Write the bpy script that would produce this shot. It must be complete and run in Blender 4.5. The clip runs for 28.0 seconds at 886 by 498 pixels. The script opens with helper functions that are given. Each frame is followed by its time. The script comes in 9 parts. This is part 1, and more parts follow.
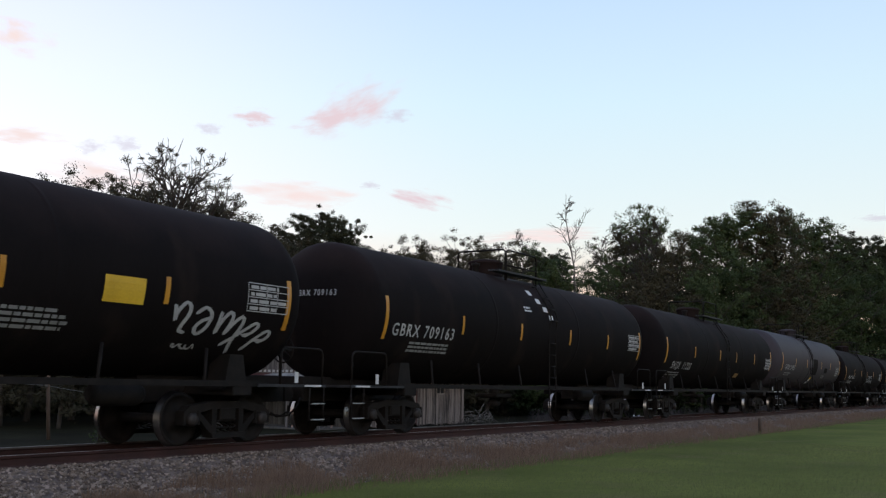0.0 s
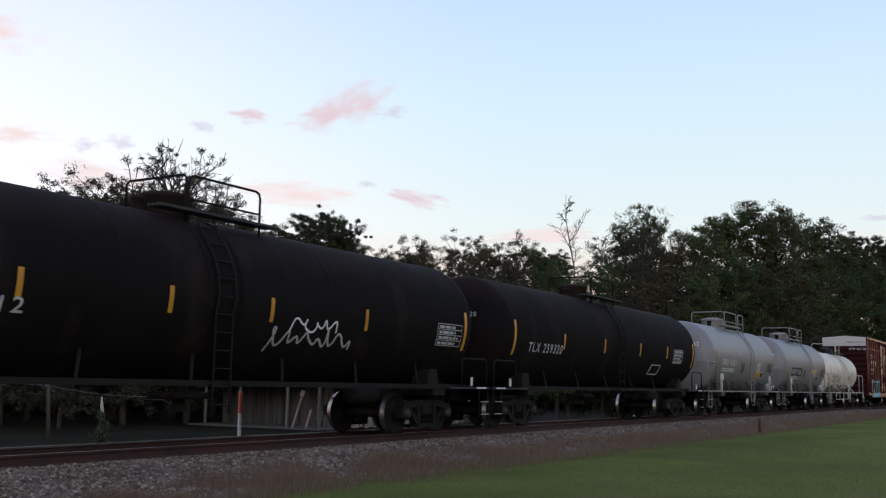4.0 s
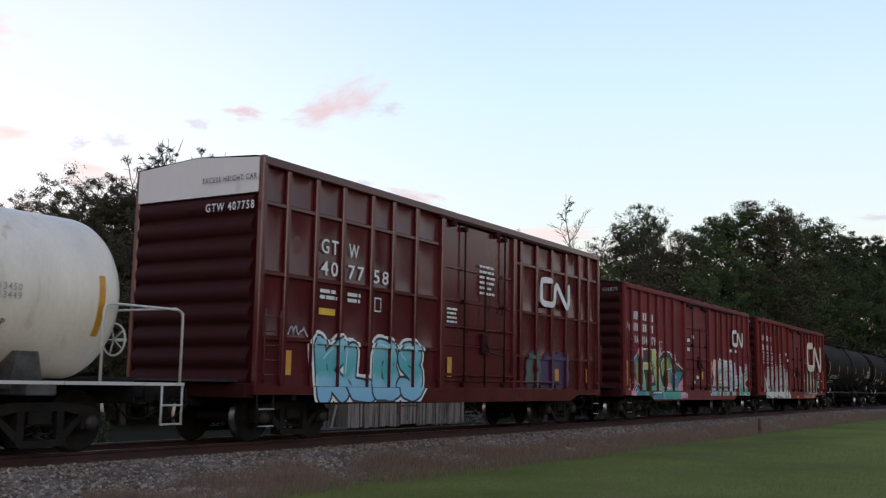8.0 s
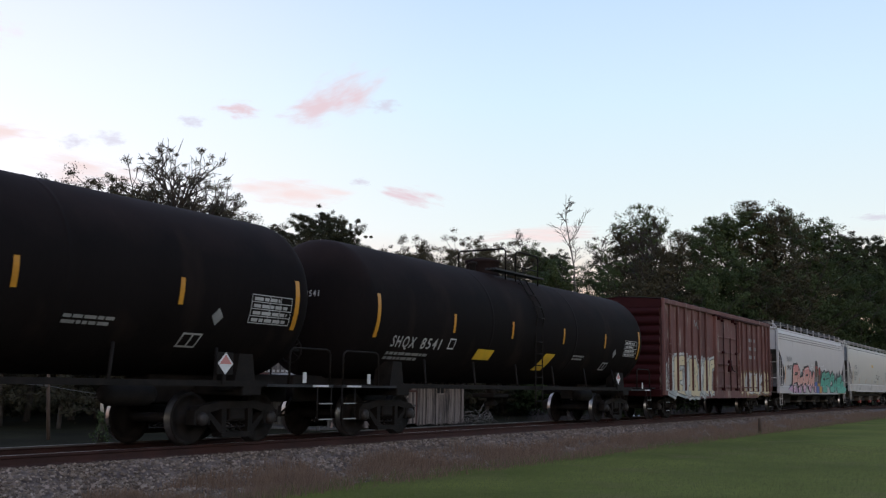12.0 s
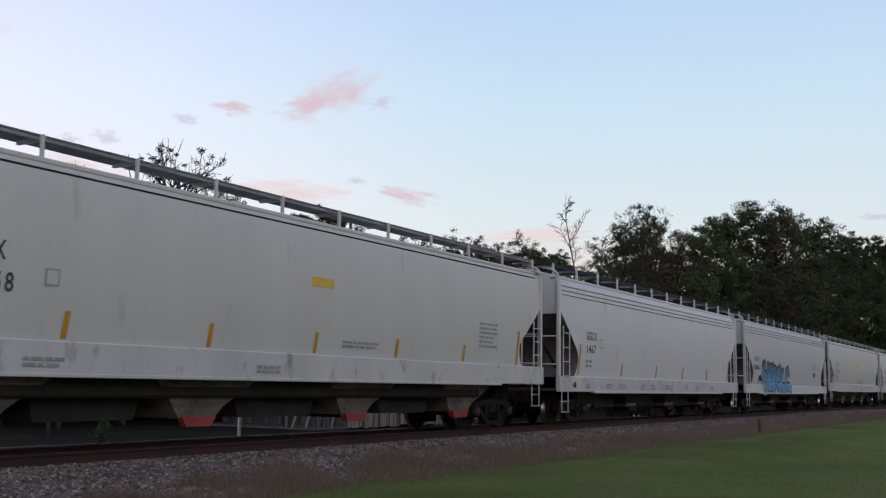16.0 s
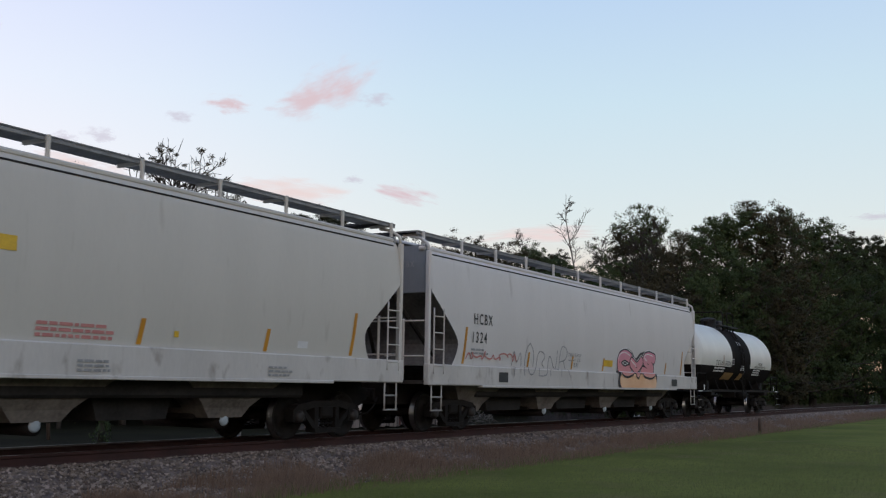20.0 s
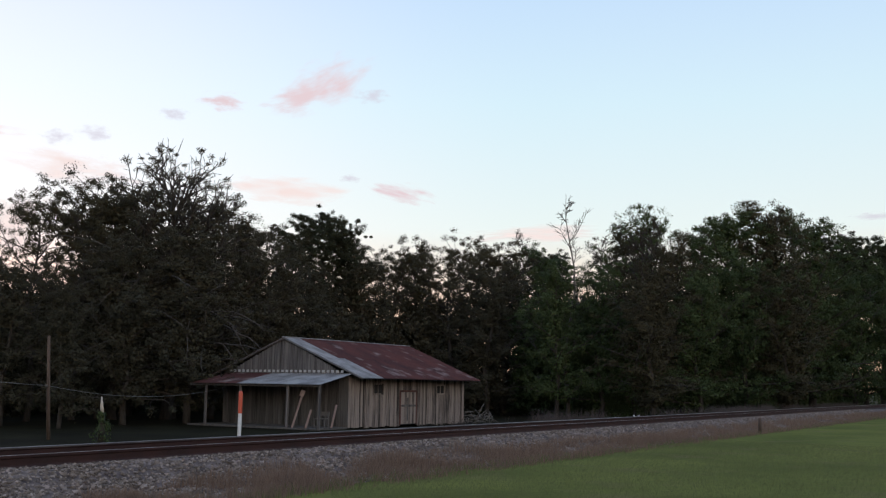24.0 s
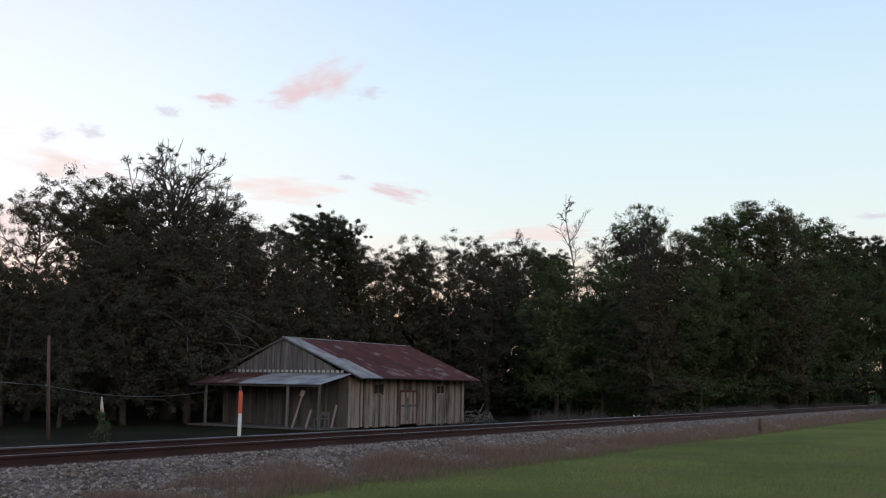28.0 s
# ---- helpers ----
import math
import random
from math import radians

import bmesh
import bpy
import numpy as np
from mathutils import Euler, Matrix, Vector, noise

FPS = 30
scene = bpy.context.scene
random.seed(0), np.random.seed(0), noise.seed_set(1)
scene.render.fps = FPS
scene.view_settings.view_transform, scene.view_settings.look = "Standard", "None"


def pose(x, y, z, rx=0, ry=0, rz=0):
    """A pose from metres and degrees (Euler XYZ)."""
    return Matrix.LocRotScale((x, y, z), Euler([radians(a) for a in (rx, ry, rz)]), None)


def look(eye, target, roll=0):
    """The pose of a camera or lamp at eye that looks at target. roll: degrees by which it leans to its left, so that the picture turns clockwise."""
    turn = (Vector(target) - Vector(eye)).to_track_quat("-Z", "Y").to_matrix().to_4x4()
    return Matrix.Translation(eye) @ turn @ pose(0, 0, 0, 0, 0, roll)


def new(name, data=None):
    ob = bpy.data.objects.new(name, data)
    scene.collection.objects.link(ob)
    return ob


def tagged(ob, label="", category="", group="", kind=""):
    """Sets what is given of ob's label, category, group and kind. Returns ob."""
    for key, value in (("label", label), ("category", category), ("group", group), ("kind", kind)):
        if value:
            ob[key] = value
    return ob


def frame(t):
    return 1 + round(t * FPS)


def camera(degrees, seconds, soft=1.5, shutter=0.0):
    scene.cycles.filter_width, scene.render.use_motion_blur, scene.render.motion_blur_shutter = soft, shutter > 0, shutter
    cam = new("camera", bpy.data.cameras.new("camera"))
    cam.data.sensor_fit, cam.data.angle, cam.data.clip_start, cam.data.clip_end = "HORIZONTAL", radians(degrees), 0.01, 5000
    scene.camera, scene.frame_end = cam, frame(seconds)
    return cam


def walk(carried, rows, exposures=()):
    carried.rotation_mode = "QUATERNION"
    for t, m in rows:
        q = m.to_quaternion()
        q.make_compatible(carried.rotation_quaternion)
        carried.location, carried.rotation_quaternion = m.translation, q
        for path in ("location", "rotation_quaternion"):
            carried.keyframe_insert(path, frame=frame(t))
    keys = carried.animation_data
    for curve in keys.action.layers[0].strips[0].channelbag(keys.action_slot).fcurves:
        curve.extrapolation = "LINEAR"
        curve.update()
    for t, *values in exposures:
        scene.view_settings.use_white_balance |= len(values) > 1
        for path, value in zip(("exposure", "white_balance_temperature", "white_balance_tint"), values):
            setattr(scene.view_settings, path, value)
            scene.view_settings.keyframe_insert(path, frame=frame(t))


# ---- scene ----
EYE = (0.0, 0.0, 1.684)
YAW, PITCH = radians(30.946), radians(7.58)
AHEAD = (math.cos(YAW) * math.cos(PITCH) * 10, math.sin(YAW) * math.cos(PITCH) * 10, 1.684 + math.sin(PITCH) * 10)
cam = camera(46.717, 28.0, soft=1.2, shutter=0.05)
walk(cam, [(0.0, look(EYE, AHEAD, 0.92)), (28.0, look(EYE, AHEAD, 0.92))], exposures=[(0.0, -0.05, 6420, 11), (3.5, -0.06, 6440, 11), (5.5, -0.14, 6100, 17), (7.2, -0.19, 6120, 16), (7.7, -0.14, 6200, 15), (8.0, 0.02, 6460, 11), (9.0, 0.05, 6530, 11), (11.2, -0.04, 6450, 12), (12.5, -0.06, 6330, 13), (14.5, -0.2, 6300, 14), (16.5, -0.25, 6280, 14), (18.0, -0.26, 6400, 11), (20.0, -0.25, 6420, 12), (21.5, -0.25, 6430, 12), (23.5, -0.08, 6500, 10), (28.0, -0.06, 6500, 10)])

# the plan: x runs along the track, y away from the camera, z = 0 on the mown lawn
TRACK = 13.755      # centre line of the track
RAIL = 0.59         # top of the rails
SPEED, GAIN = 16.944, 0.0147

# ---- sky and light: the sun has just gone down behind the camera's left shoulder ----
SUN_AZ = radians(232.0)
world = bpy.data.worlds.new("dusk_sky")
scene.world = world
world.use_nodes = True
wn, wl = world.node_tree.nodes, world.node_tree.links
wn.clear()
sky = wn.new("ShaderNodeTexSky")
sky.sky_type = "NISHITA"
sky.sun_disc = False
sky.sun_elevation = radians(2.0)
sky.sun_rotation = math.pi / 2 - SUN_AZ
sky.altitude = 50
sky.air_density, sky.dust_density, sky.ozone_density = 1.0, 1.0, 1.5
bg = wn.new("ShaderNodeBackground")
bg.inputs["Strength"].default_value = 0.06
wl.new(sky.outputs[0], bg.inputs[0])
# thin high haze over the whole sky, whiter towards the horizon
co = wn.new("ShaderNodeTexCoord")
sep = wn.new("ShaderNodeSeparateXYZ")
wl.new(co.outputs["Generated"], sep.inputs[0])
ramp = wn.new("ShaderNodeValToRGB")
ramp.color_ramp.elements[0].position, ramp.color_ramp.elements[0].color = 0.0, (0.95, 0.60, 0.42, 1)
ramp.color_ramp.elements[1].position, ramp.color_ramp.elements[1].color = 0.6, (0.30, 0.42, 0.66, 1)
for at, c in ((0.08, (0.95, 0.69, 0.56, 1)), (0.15, (0.82, 0.90, 0.90, 1)), (0.27, (0.68, 0.86, 0.96, 1)), (0.38, (0.56, 0.74, 0.98, 1))):
    ramp.color_ramp.elements.new(at).color = c
wl.new(sep.outputs["Z"], ramp.inputs[0])
haze = wn.new("ShaderNodeBackground")
haze.inputs["Strength"].default_value = 0.98
wl.new(ramp.outputs[0], haze.inputs[0])
# the afterglow: rosier towards the left of the view and past it
glow_amt = wn.new("ShaderNodeMapRange")
glow_amt.interpolation_type = "SMOOTHSTEP"
glow_amt.inputs["From Min"].default_value, glow_amt.inputs["From Max"].default_value = 0.40, 0.95
glow_amt.inputs["To Min"].default_value, glow_amt.inputs["To Max"].default_value = 0.0, 0.42
wl.new(sep.outputs["Y"], glow_amt.inputs["Value"])
glow = wn.new("ShaderNodeBackground")
glow.inputs["Color"].default_value = (0.75, 0.36, 0.40, 1)
wl.new(glow_amt.outputs[0], glow.inputs["Strength"])
three = wn.new("ShaderNodeAddShader")
both = wn.new("ShaderNodeAddShader")
wl.new(bg.outputs[0], both.inputs[0])
wl.new(haze.outputs[0], both.inputs[1])
wo = wn.new("ShaderNodeOutputWorld")
wl.new(both.outputs[0], three.inputs[0])
wl.new(glow.outputs[0], three.inputs[1])
wl.new(three.outputs[0], wo.inputs[0])

sun_data = bpy.data.lights.new("sun", "SUN")
sun_data.energy, sun_data.angle, sun_data.color = 0.75, radians(40), (1.0, 0.82, 0.72)
sun = new("sun", sun_data)
sun.matrix_world = look((0, 0, 0), (-math.cos(SUN_AZ), -math.sin(SUN_AZ), -math.tan(radians(12.0))))

# ---- materials ----
MATS = {}


def mk(name, c1, c2, rough=0.6, metal=0.0, scale=3.0, fine=40.0, bump=0.1, spread=0.25, streak=(1, 1, 1), rand=0.0, spec=0.5, stain=None):
    """Two-scale procedural surface: c1 and c2 mixed by large stains and fine grain; rand varies it from piece to piece."""
    if name in MATS:
        return MATS[name]
    m = bpy.data.materials.new(name)
    m.use_nodes = True
    n, l = m.node_tree.nodes, m.node_tree.links
    b = n["Principled BSDF"]
    co = n.new("ShaderNodeTexCoord")
    mp = n.new("ShaderNodeMapping")
    mp.inputs["Scale"].default_value = streak
    l.new(co.outputs["Object"], mp.inputs["Vector"])
    big = n.new("ShaderNodeTexNoise")
    big.inputs["Scale"].default_value, big.inputs["Detail"].default_value = scale, 5
    small = n.new("ShaderNodeTexNoise")
    small.inputs["Scale"].default_value, small.inputs["Detail"].default_value = fine, 4
    l.new(mp.outputs[0], big.inputs["Vector"])
    l.new(mp.outputs[0], small.inputs["Vector"])
    add = n.new("ShaderNodeMath")
    add.operation = "MULTIPLY_ADD"
    add.inputs[1].default_value = 0.4
    l.new(small.outputs["Fac"], add.inputs[0])
    l.new(big.outputs["Fac"], add.inputs[2])
    src = add.outputs[0]
    if rand:
        oi = n.new("ShaderNodeObjectInfo")
        ra = n.new("ShaderNodeMath")
        ra.operation = "MULTIPLY_ADD"
        ra.inputs[1].default_value = rand
        l.new(oi.outputs["Random"], ra.inputs[0])
        l.new(src, ra.inputs[2])
        src = ra.outputs[0]
    ramp = n.new("ShaderNodeValToRGB")
    mid = 0.7 + rand / 2
    ramp.color_ramp.elements[0].position = max(0.0, mid - spread)
    ramp.color_ramp.elements[1].position = min(1.0, mid + spread)
    ramp.color_ramp.elements[0].color = (*c1, 1)
    ramp.color_ramp.elements[1].color = (*c2, 1)
    l.new(src, ramp.inputs[0])
    tint = ramp.outputs[0]
    if stain:
        # run-down stains: colour, share of the surface, length
        sm = n.new("ShaderNodeMapping")
        sm.inputs["Scale"].default_value = (1.0, 1.0, stain[2])
        l.new(co.outputs["Object"], sm.inputs["Vector"])
        sn = n.new("ShaderNodeTexNoise")
        sn.inputs["Scale"].default_value, sn.inputs["Detail"].default_value = stain[3] if len(stain) > 3 else 3.4, 6
        l.new(sm.outputs[0], sn.inputs["Vector"])
        sr = n.new("ShaderNodeMapRange")
        sr.inputs["From Min"].default_value, sr.inputs["From Max"].default_value = 0.66 - stain[1] * 0.3, 0.80 - stain[1] * 0.2
        sr.inputs["To Max"].default_value = 0.75
        l.new(sn.outputs["Fac"], sr.inputs["Value"])
        sx = n.new("ShaderNodeMix")
        sx.data_type = "RGBA"
        l.new(sr.outputs[0], sx.inputs[0])
        l.new(tint, sx.inputs[6])
        sx.inputs[7].default_value = (*stain[0], 1)
        tint = sx.outputs[2]
    l.new(tint, b.inputs["Base Color"])
    b.inputs["Metallic"].default_value = metal
    b.inputs["Specular IOR Level"].default_value = spec
    rr = n.new("ShaderNodeMapRange")
    rr.inputs["To Min"].default_value, rr.inputs["To Max"].default_value = max(0.02, rough - 0.12), min(1.0, rough + 0.12)
    l.new(big.outputs["Fac"], rr.inputs["Value"])
    l.new(rr.outputs[0], b.inputs["Roughness"])
    if bump:
        bu = n.new("ShaderNodeBump")
        bu.inputs["Strength"].default_value, bu.inputs["Distance"].default_value = bump, 0.02
        l.new(small.outputs["Fac"], bu.inputs["Height"])
        l.new(bu.outputs[0], b.inputs["Normal"])
    MATS[name] = m
    return m


def paint(name, c, rough=0.45, dirt=0.6, scale=1.2, stain=None, spec=0.5):
    """Weathered vehicle paint: the colour with vertical run-down streaks of grime."""
    d = tuple(x * dirt for x in c)
    return mk(name, d, c, rough, 0.0, scale, 22, 0.04, 0.3, (1, 1, 0.25), stain=stain, spec=spec)


# ---- geometry ----
class Geo:
    """Collects vertices and faces for one mesh."""

    def __init__(self):
        self.v, self.f, self.s, self.m = [], [], [], []

    def add(self, verts, faces, smooth=False, mi=0):
        o = len(self.v)
        self.v += [tuple(q) for q in verts]
        self.f += [tuple(o + i for i in q) for q in faces]
        self.s += [smooth] * len(faces)
        self.m += [mi] * len(faces)
        return self

    def box(self, x0, x1, y0, y1, z0, z1, c=0.0, mi=0):
        """A box; c: the width of its chamfered edges."""
        if c <= 0:
            return self.add([(x, y, z) for x in (x0, x1) for y in (y0, y1) for z in (z0, z1)],
                            [(0, 1, 3, 2), (4, 6, 7, 5), (0, 4, 5, 1), (2, 3, 7, 6), (0, 2, 6, 4), (1, 5, 7, 3)], False, mi)
        c = min(c, (x1 - x0) * 0.45, (y1 - y0) * 0.45, (z1 - z0) * 0.45)
        vs, idx = [], {}
        lo, hi = (x0, y0, z0), (x1, y1, z1)
        for k in range(8):
            bits = (k >> 2 & 1, k >> 1 & 1, k & 1)
            for ax in range(3):
                q = [hi[i] if bits[i] else lo[i] for i in range(3)]
                for i in range(3):
                    if i != ax:
                        q[i] += -c if bits[i] else c
                idx[(k, ax)] = len(vs)
                vs.append(q)
        fs = []
        for ax, (p, q) in enumerate(((2, 1), (4, 1), (4, 2))):
            base = (4, 2, 1)[ax]
            for side in (0, 1):
                k = base if side else 0
                fs.append([idx[(k, ax)], idx[(k | q, ax)], idx[(k | p | q, ax)], idx[(k | p, ax)]])
        for k in range(8):
            for ax, bit in ((0, 4), (1, 2), (2, 1)):
                if not k & bit:
                    a, b = [i for i in range(3) if i != ax]
                    fs.append([idx[(k, a)], idx[(k, b)], idx[(k | bit, b)], idx[(k | bit, a)]])
            fs.append([idx[(k, 0)], idx[(k, 1)], idx[(k, 2)]])
        return self.add(vs, fs, False, mi)

    def tube(self, pts, r, seg=8, smooth=True, mi=0, close=True):
        """A round bar along a line of points; r: one radius or one a point."""
        pts = [Vector(q) for q in pts]
        rs = r if isinstance(r, (list, tuple)) else [r] * len(pts)
        vs, fs = [], []
        up = None
        for i, q in enumerate(pts):
            d = (pts[min(i + 1, len(pts) - 1)] - pts[max(i - 1, 0)]).normalized()
            if up is None or abs(d.dot(up)) > 0.95:
                up = Vector((0, 0, 1)) if abs(d.z) < 0.9 else Vector((1, 0, 0))
            a = d.cross(up).normalized()
            b = a.cross(d).normalized()
            up = b
            for k in range(seg):
                t = 2 * math.pi * k / seg
                vs.append(q + (a * math.cos(t) + b * math.sin(t)) * rs[i])
        for i in range(len(pts) - 1):
            for k in range(seg):
                k2 = (k + 1) % seg
                fs.append((i * seg + k, i * seg + k2, (i + 1) * seg + k2, (i + 1) * seg + k))
        if close:
            fs.append(tuple(range(seg))[::-1])
            fs.append(tuple((len(pts) - 1) * seg + k for k in range(seg)))
        return self.add(vs, fs, smooth, mi)

    def lathe(self, prof, axis="x", at=(0, 0, 0), seg=32, smooth=True, mi=0):
        """Turns a profile of (along, radius) about an axis through at."""
        vs, fs = [], []
        for a, r in prof:
            for k in range(seg):
                t = 2 * math.pi * k / seg
                c, s = r * math.cos(t), r * math.sin(t)
                q = {"x": (a, c, s), "y": (s, a, c), "z": (c, s, a)}[axis]
                vs.append((at[0] + q[0], at[1] + q[1], at[2] + q[2]))
        for i in range(len(prof) - 1):
            for k in range(seg):
                k2 = (k + 1) % seg
                fs.append((i * seg + k, i * seg + k2, (i + 1) * seg + k2, (i + 1) * seg + k))
        return self.add(vs, fs, smooth, mi)

    def prism(self, poly, y0, y1, mi=0):
        """A polygon in x and z, thick from y0 to y1."""
        n = len(poly)
        vs = [(x, y0, z) for x, z in poly] + [(x, y1, z) for x, z in poly]
        fs = [tuple(range(n)), tuple(range(2 * n - 1, n - 1, -1))] + [(i, i + n, (i + 1) % n + n, (i + 1) % n) for i in range(n)]
        return self.add(vs, fs, False, mi)

    def strip(self, rows, smooth=True, mi=0):
        """A sheet from equally long rows of points."""
        w = len(rows[0])
        return self.add([q for r in rows for q in r],
                        [(i * w + k, i * w + k + 1, (i + 1) * w + k + 1, (i + 1) * w + k) for i in range(len(rows) - 1) for k in range(w - 1)], smooth, mi)

    def mesh(self, name, *mats):
        me = bpy.data.meshes.new(name)
        me.from_pydata(self.v, [], self.f)
        for m in mats:
            me.materials.append(m)
        me.polygons.foreach_set("use_smooth", self.s)
        if len(mats) > 1:
            me.polygons.foreach_set("material_index", self.m)
        bm = bmesh.new()
        bm.from_mesh(me)
        bmesh.ops.recalc_face_normals(bm, faces=bm.faces)
        bm.to_mesh(me)
        bm.free()
        return me


def put(name, me, parent=None, m=None, label=""):
    """Links a mesh as one object under its thing; alike pieces share the mesh."""
    ob = new(name, me)
    if parent:
        ob.parent = parent
    if m is not None:
        ob.matrix_local = m
    if label:
        tagged(ob, label)
    return ob


def part(name, geo, material, parent, label="", m=None):
    mats = material if isinstance(material, (list, tuple)) else [material]
    return put(name, geo.mesh(name, *mats), parent, m, label)


def thing(name, m, label, category, group="", kind=""):
    ob = new(name)
    ob.empty_display_size = 0.3
    ob.matrix_basis = m
    return tagged(ob, label, category, group, kind)


TEXTS = {}


def text_shape(s, bold=0.012):
    """Vertices and faces of a line of the built-in font, scaled to capital height 1 from the lower left corner."""
    if (s, bold) not in TEXTS:
        cu = bpy.data.curves.new("letters", "FONT")
        cu.body, cu.size, cu.resolution_u, cu.offset, cu.space_character = s, 1.0, 3, bold, 1.28
        ob = bpy.data.objects.new("letters", cu)
        me = bpy.data.meshes.new_from_object(ob)
        vs = [(v.co.x, v.co.y) for v in me.vertices]
        fs = [tuple(q.vertices) for q in me.polygons]
        bpy.data.objects.remove(ob)
        bpy.data.curves.remove(cu)
        bpy.data.meshes.remove(me)
        x0, y0 = min(v[0] for v in vs), min(0.0, 0.0)
        hi = max(v[1] for v in vs)
        TEXTS[(s, bold)] = ([((x - x0) / hi, (y - y0) / hi) for x, y in vs], fs, (max(v[0] for v in vs) - x0) / hi)
    return TEXTS[(s, bold)]


class Side:
    """The side of a car that is lettered: half(z) is its half width at the height z."""

    def __init__(self, half, nose=None):
        self.half, self.nose = half, nose

    def at(self, x, z, off=0.008):
        return (x, -(self.half(z) + off), z)


class Relief(Side):
    """The side of a box car: paint on it follows sheets, posts, rails and sill."""

    def __init__(self, W, posts, rails, sill_top):
        self.W, self.posts, self.rails, self.sill_top = W, sorted(posts), rails, sill_top
        self.cuts = sorted([x + d for x in posts for d in (-0.064, 0.064)])
        self.half = lambda z: W + 0.005

    def at(self, x, z, off=0.008, xm=None):
        xm = x if xm is None else xm
        deep = self.W + 0.004
        if z < self.sill_top:
            deep = self.W + 0.104
        elif any(abs(xm - p) < 0.064 for p in self.posts):
            deep = self.W + 0.089
        elif any(abs(z - q) < 0.045 for q in self.rails):
            deep = self.W + 0.064
        return (x, -(deep + off), z)


def lay(g, side, xa, xb, xc, xd, za, zb, off):
    """One strip of paint from (xa, xb) at the height za to (xc, xd) at zb, broken where the side steps in or out."""
    if not isinstance(side, Relief):
        g.add([side.at(xa, za, off), side.at(xb, za, off), side.at(xd, zb, off), side.at(xc, zb, off)], [(0, 1, 2, 3)])
        return
    lo, hi = min(xa, xc), max(xb, xd)
    marks = [lo] + [c for c in side.cuts if lo < c < hi] + [hi]
    zm = (za + zb) / 2
    for p, q in zip(marks, marks[1:]):
        y = side.at(0, zm, off, (p + q) / 2)[1]
        a, b, c, d = max(xa, p), min(xb, q), max(xc, p), min(xd, q)
        if b <= a and d <= c:
            continue
        b, d = max(a, b), max(c, d)
        vs = [(a, y, za), (b, y, za), (d, y, zb), (c, y, zb)]
        if b - a < 1e-5:
            vs = vs[1:]
        elif d - c < 1e-5:
            vs = vs[:3]
        g.add(vs, [tuple(range(len(vs)))])


def letters(parent, side, s, x, z, high, material, wide=None, name="lettering", bold=0.012, off=0.01):
    vs, fs, w = text_shape(s, bold)
    k = (wide / w) if wide else high
    return part(name, Geo().add([side.at(x + a * k, z + b * high, off) for a, b in vs], fs), material, parent)


def end_letters(parent, nose, s, y, z, high, material):
    """Lettering on the front end, whose surface is nose(y, z)."""
    vs, fs, w = text_shape(s)
    return part("lettering", Geo().add([(nose(y - a * high * 0.8, z + b * high) - 0.012, y - a * high * 0.8, z + b * high) for a, b in vs], fs), material, parent)


def patch(parent, side, name, x0, x1, z0, z1, material, off=0.006, lean=0.0, label="", steps=4):
    """A thin painted or taped field on the side of a car."""
    rows = [[side.at(x0 + lean * t, z0 + (z1 - z0) * t, off), side.at(x1 + lean * t, z0 + (z1 - z0) * t, off)] for t in [i / steps for i in range(steps + 1)]]
    return part(name, Geo().strip(rows, False), material, parent, label)


def bars(parent, side, x, z, wide, rows, high, material, seed=0, gap=1.7, off=0.008):
    """Small print: broken lines of plain bars, one mesh a block."""
    r = random.Random(seed)
    g = Geo()
    for i in range(rows):
        a, end = x, x + wide * r.uniform(0.7, 1.0)
        while a < end:
            b = min(end, a + high * r.uniform(1.5, 5))
            zz = z - i * high * gap
            g.add([side.at(a, zz, off), side.at(b, zz, off), side.at(b, zz + high, off), side.at(a, zz + high, off)], [(0, 1, 2, 3)])
            a = b + high * 0.6
    return part("small_print", g, material, parent)


def blob(r, cx, cz, w, h, n=22, rough=0.12, square=0.6):
    """A closed bubble outline."""
    out = []
    ph = [r.uniform(0, 6.28) for _ in range(3)]
    for i in range(n):
        t = 2 * math.pi * i / n
        c, s = math.cos(t), math.sin(t)
        c, s = math.copysign(abs(c) ** square, c), math.copysign(abs(s) ** square, s)
        k = 1 + rough * (math.sin(2 * t + ph[0]) + 0.6 * math.sin(3 * t + ph[1]) + 0.4 * math.sin(5 * t + ph[2]))
        out.append((cx + w / 2 * c * k, cz + h / 2 * s * k))
    return out


def flat(parent, side, name, poly, material, off, label=""):
    cx, cz = sum(p[0] for p in poly) / len(poly), sum(p[1] for p in poly) / len(poly)
    n = len(poly)
    mid = [((x + cx) / 2, (z + cz) / 2) for x, z in poly]
    vs = [side.at(x, z, off) for x, z in poly + mid] + [side.at(cx, cz, off)]
    fs = [(i, (i + 1) % n, n + (i + 1) % n, n + i) for i in range(n)] + [(n + i, n + (i + 1) % n, 2 * n) for i in range(n)]
    return part(name, Geo().add(vs, fs), material, parent, label)


def line2(parent, side, name, pts, w, material, off=0.016, label=""):
    """A painted stroke of the width w along points of the side."""
    g = Geo()
    P = [Vector((x, z)) for x, z in pts]
    L, R_ = [], []
    for i, q in enumerate(P):
        d = (P[min(i + 1, len(P) - 1)] - P[max(i - 1, 0)])
        d = d.normalized() if d.length > 1e-6 else Vector((1, 0))
        nrm = Vector((-d.y, d.x)) * w / 2
        L.append(side.at(q.x + nrm.x, q.y + nrm.y, off))
        R_.append(side.at(q.x - nrm.x, q.y - nrm.y, off))
    g.strip([L, R_], False)
    return part(name, g, material, parent, label)

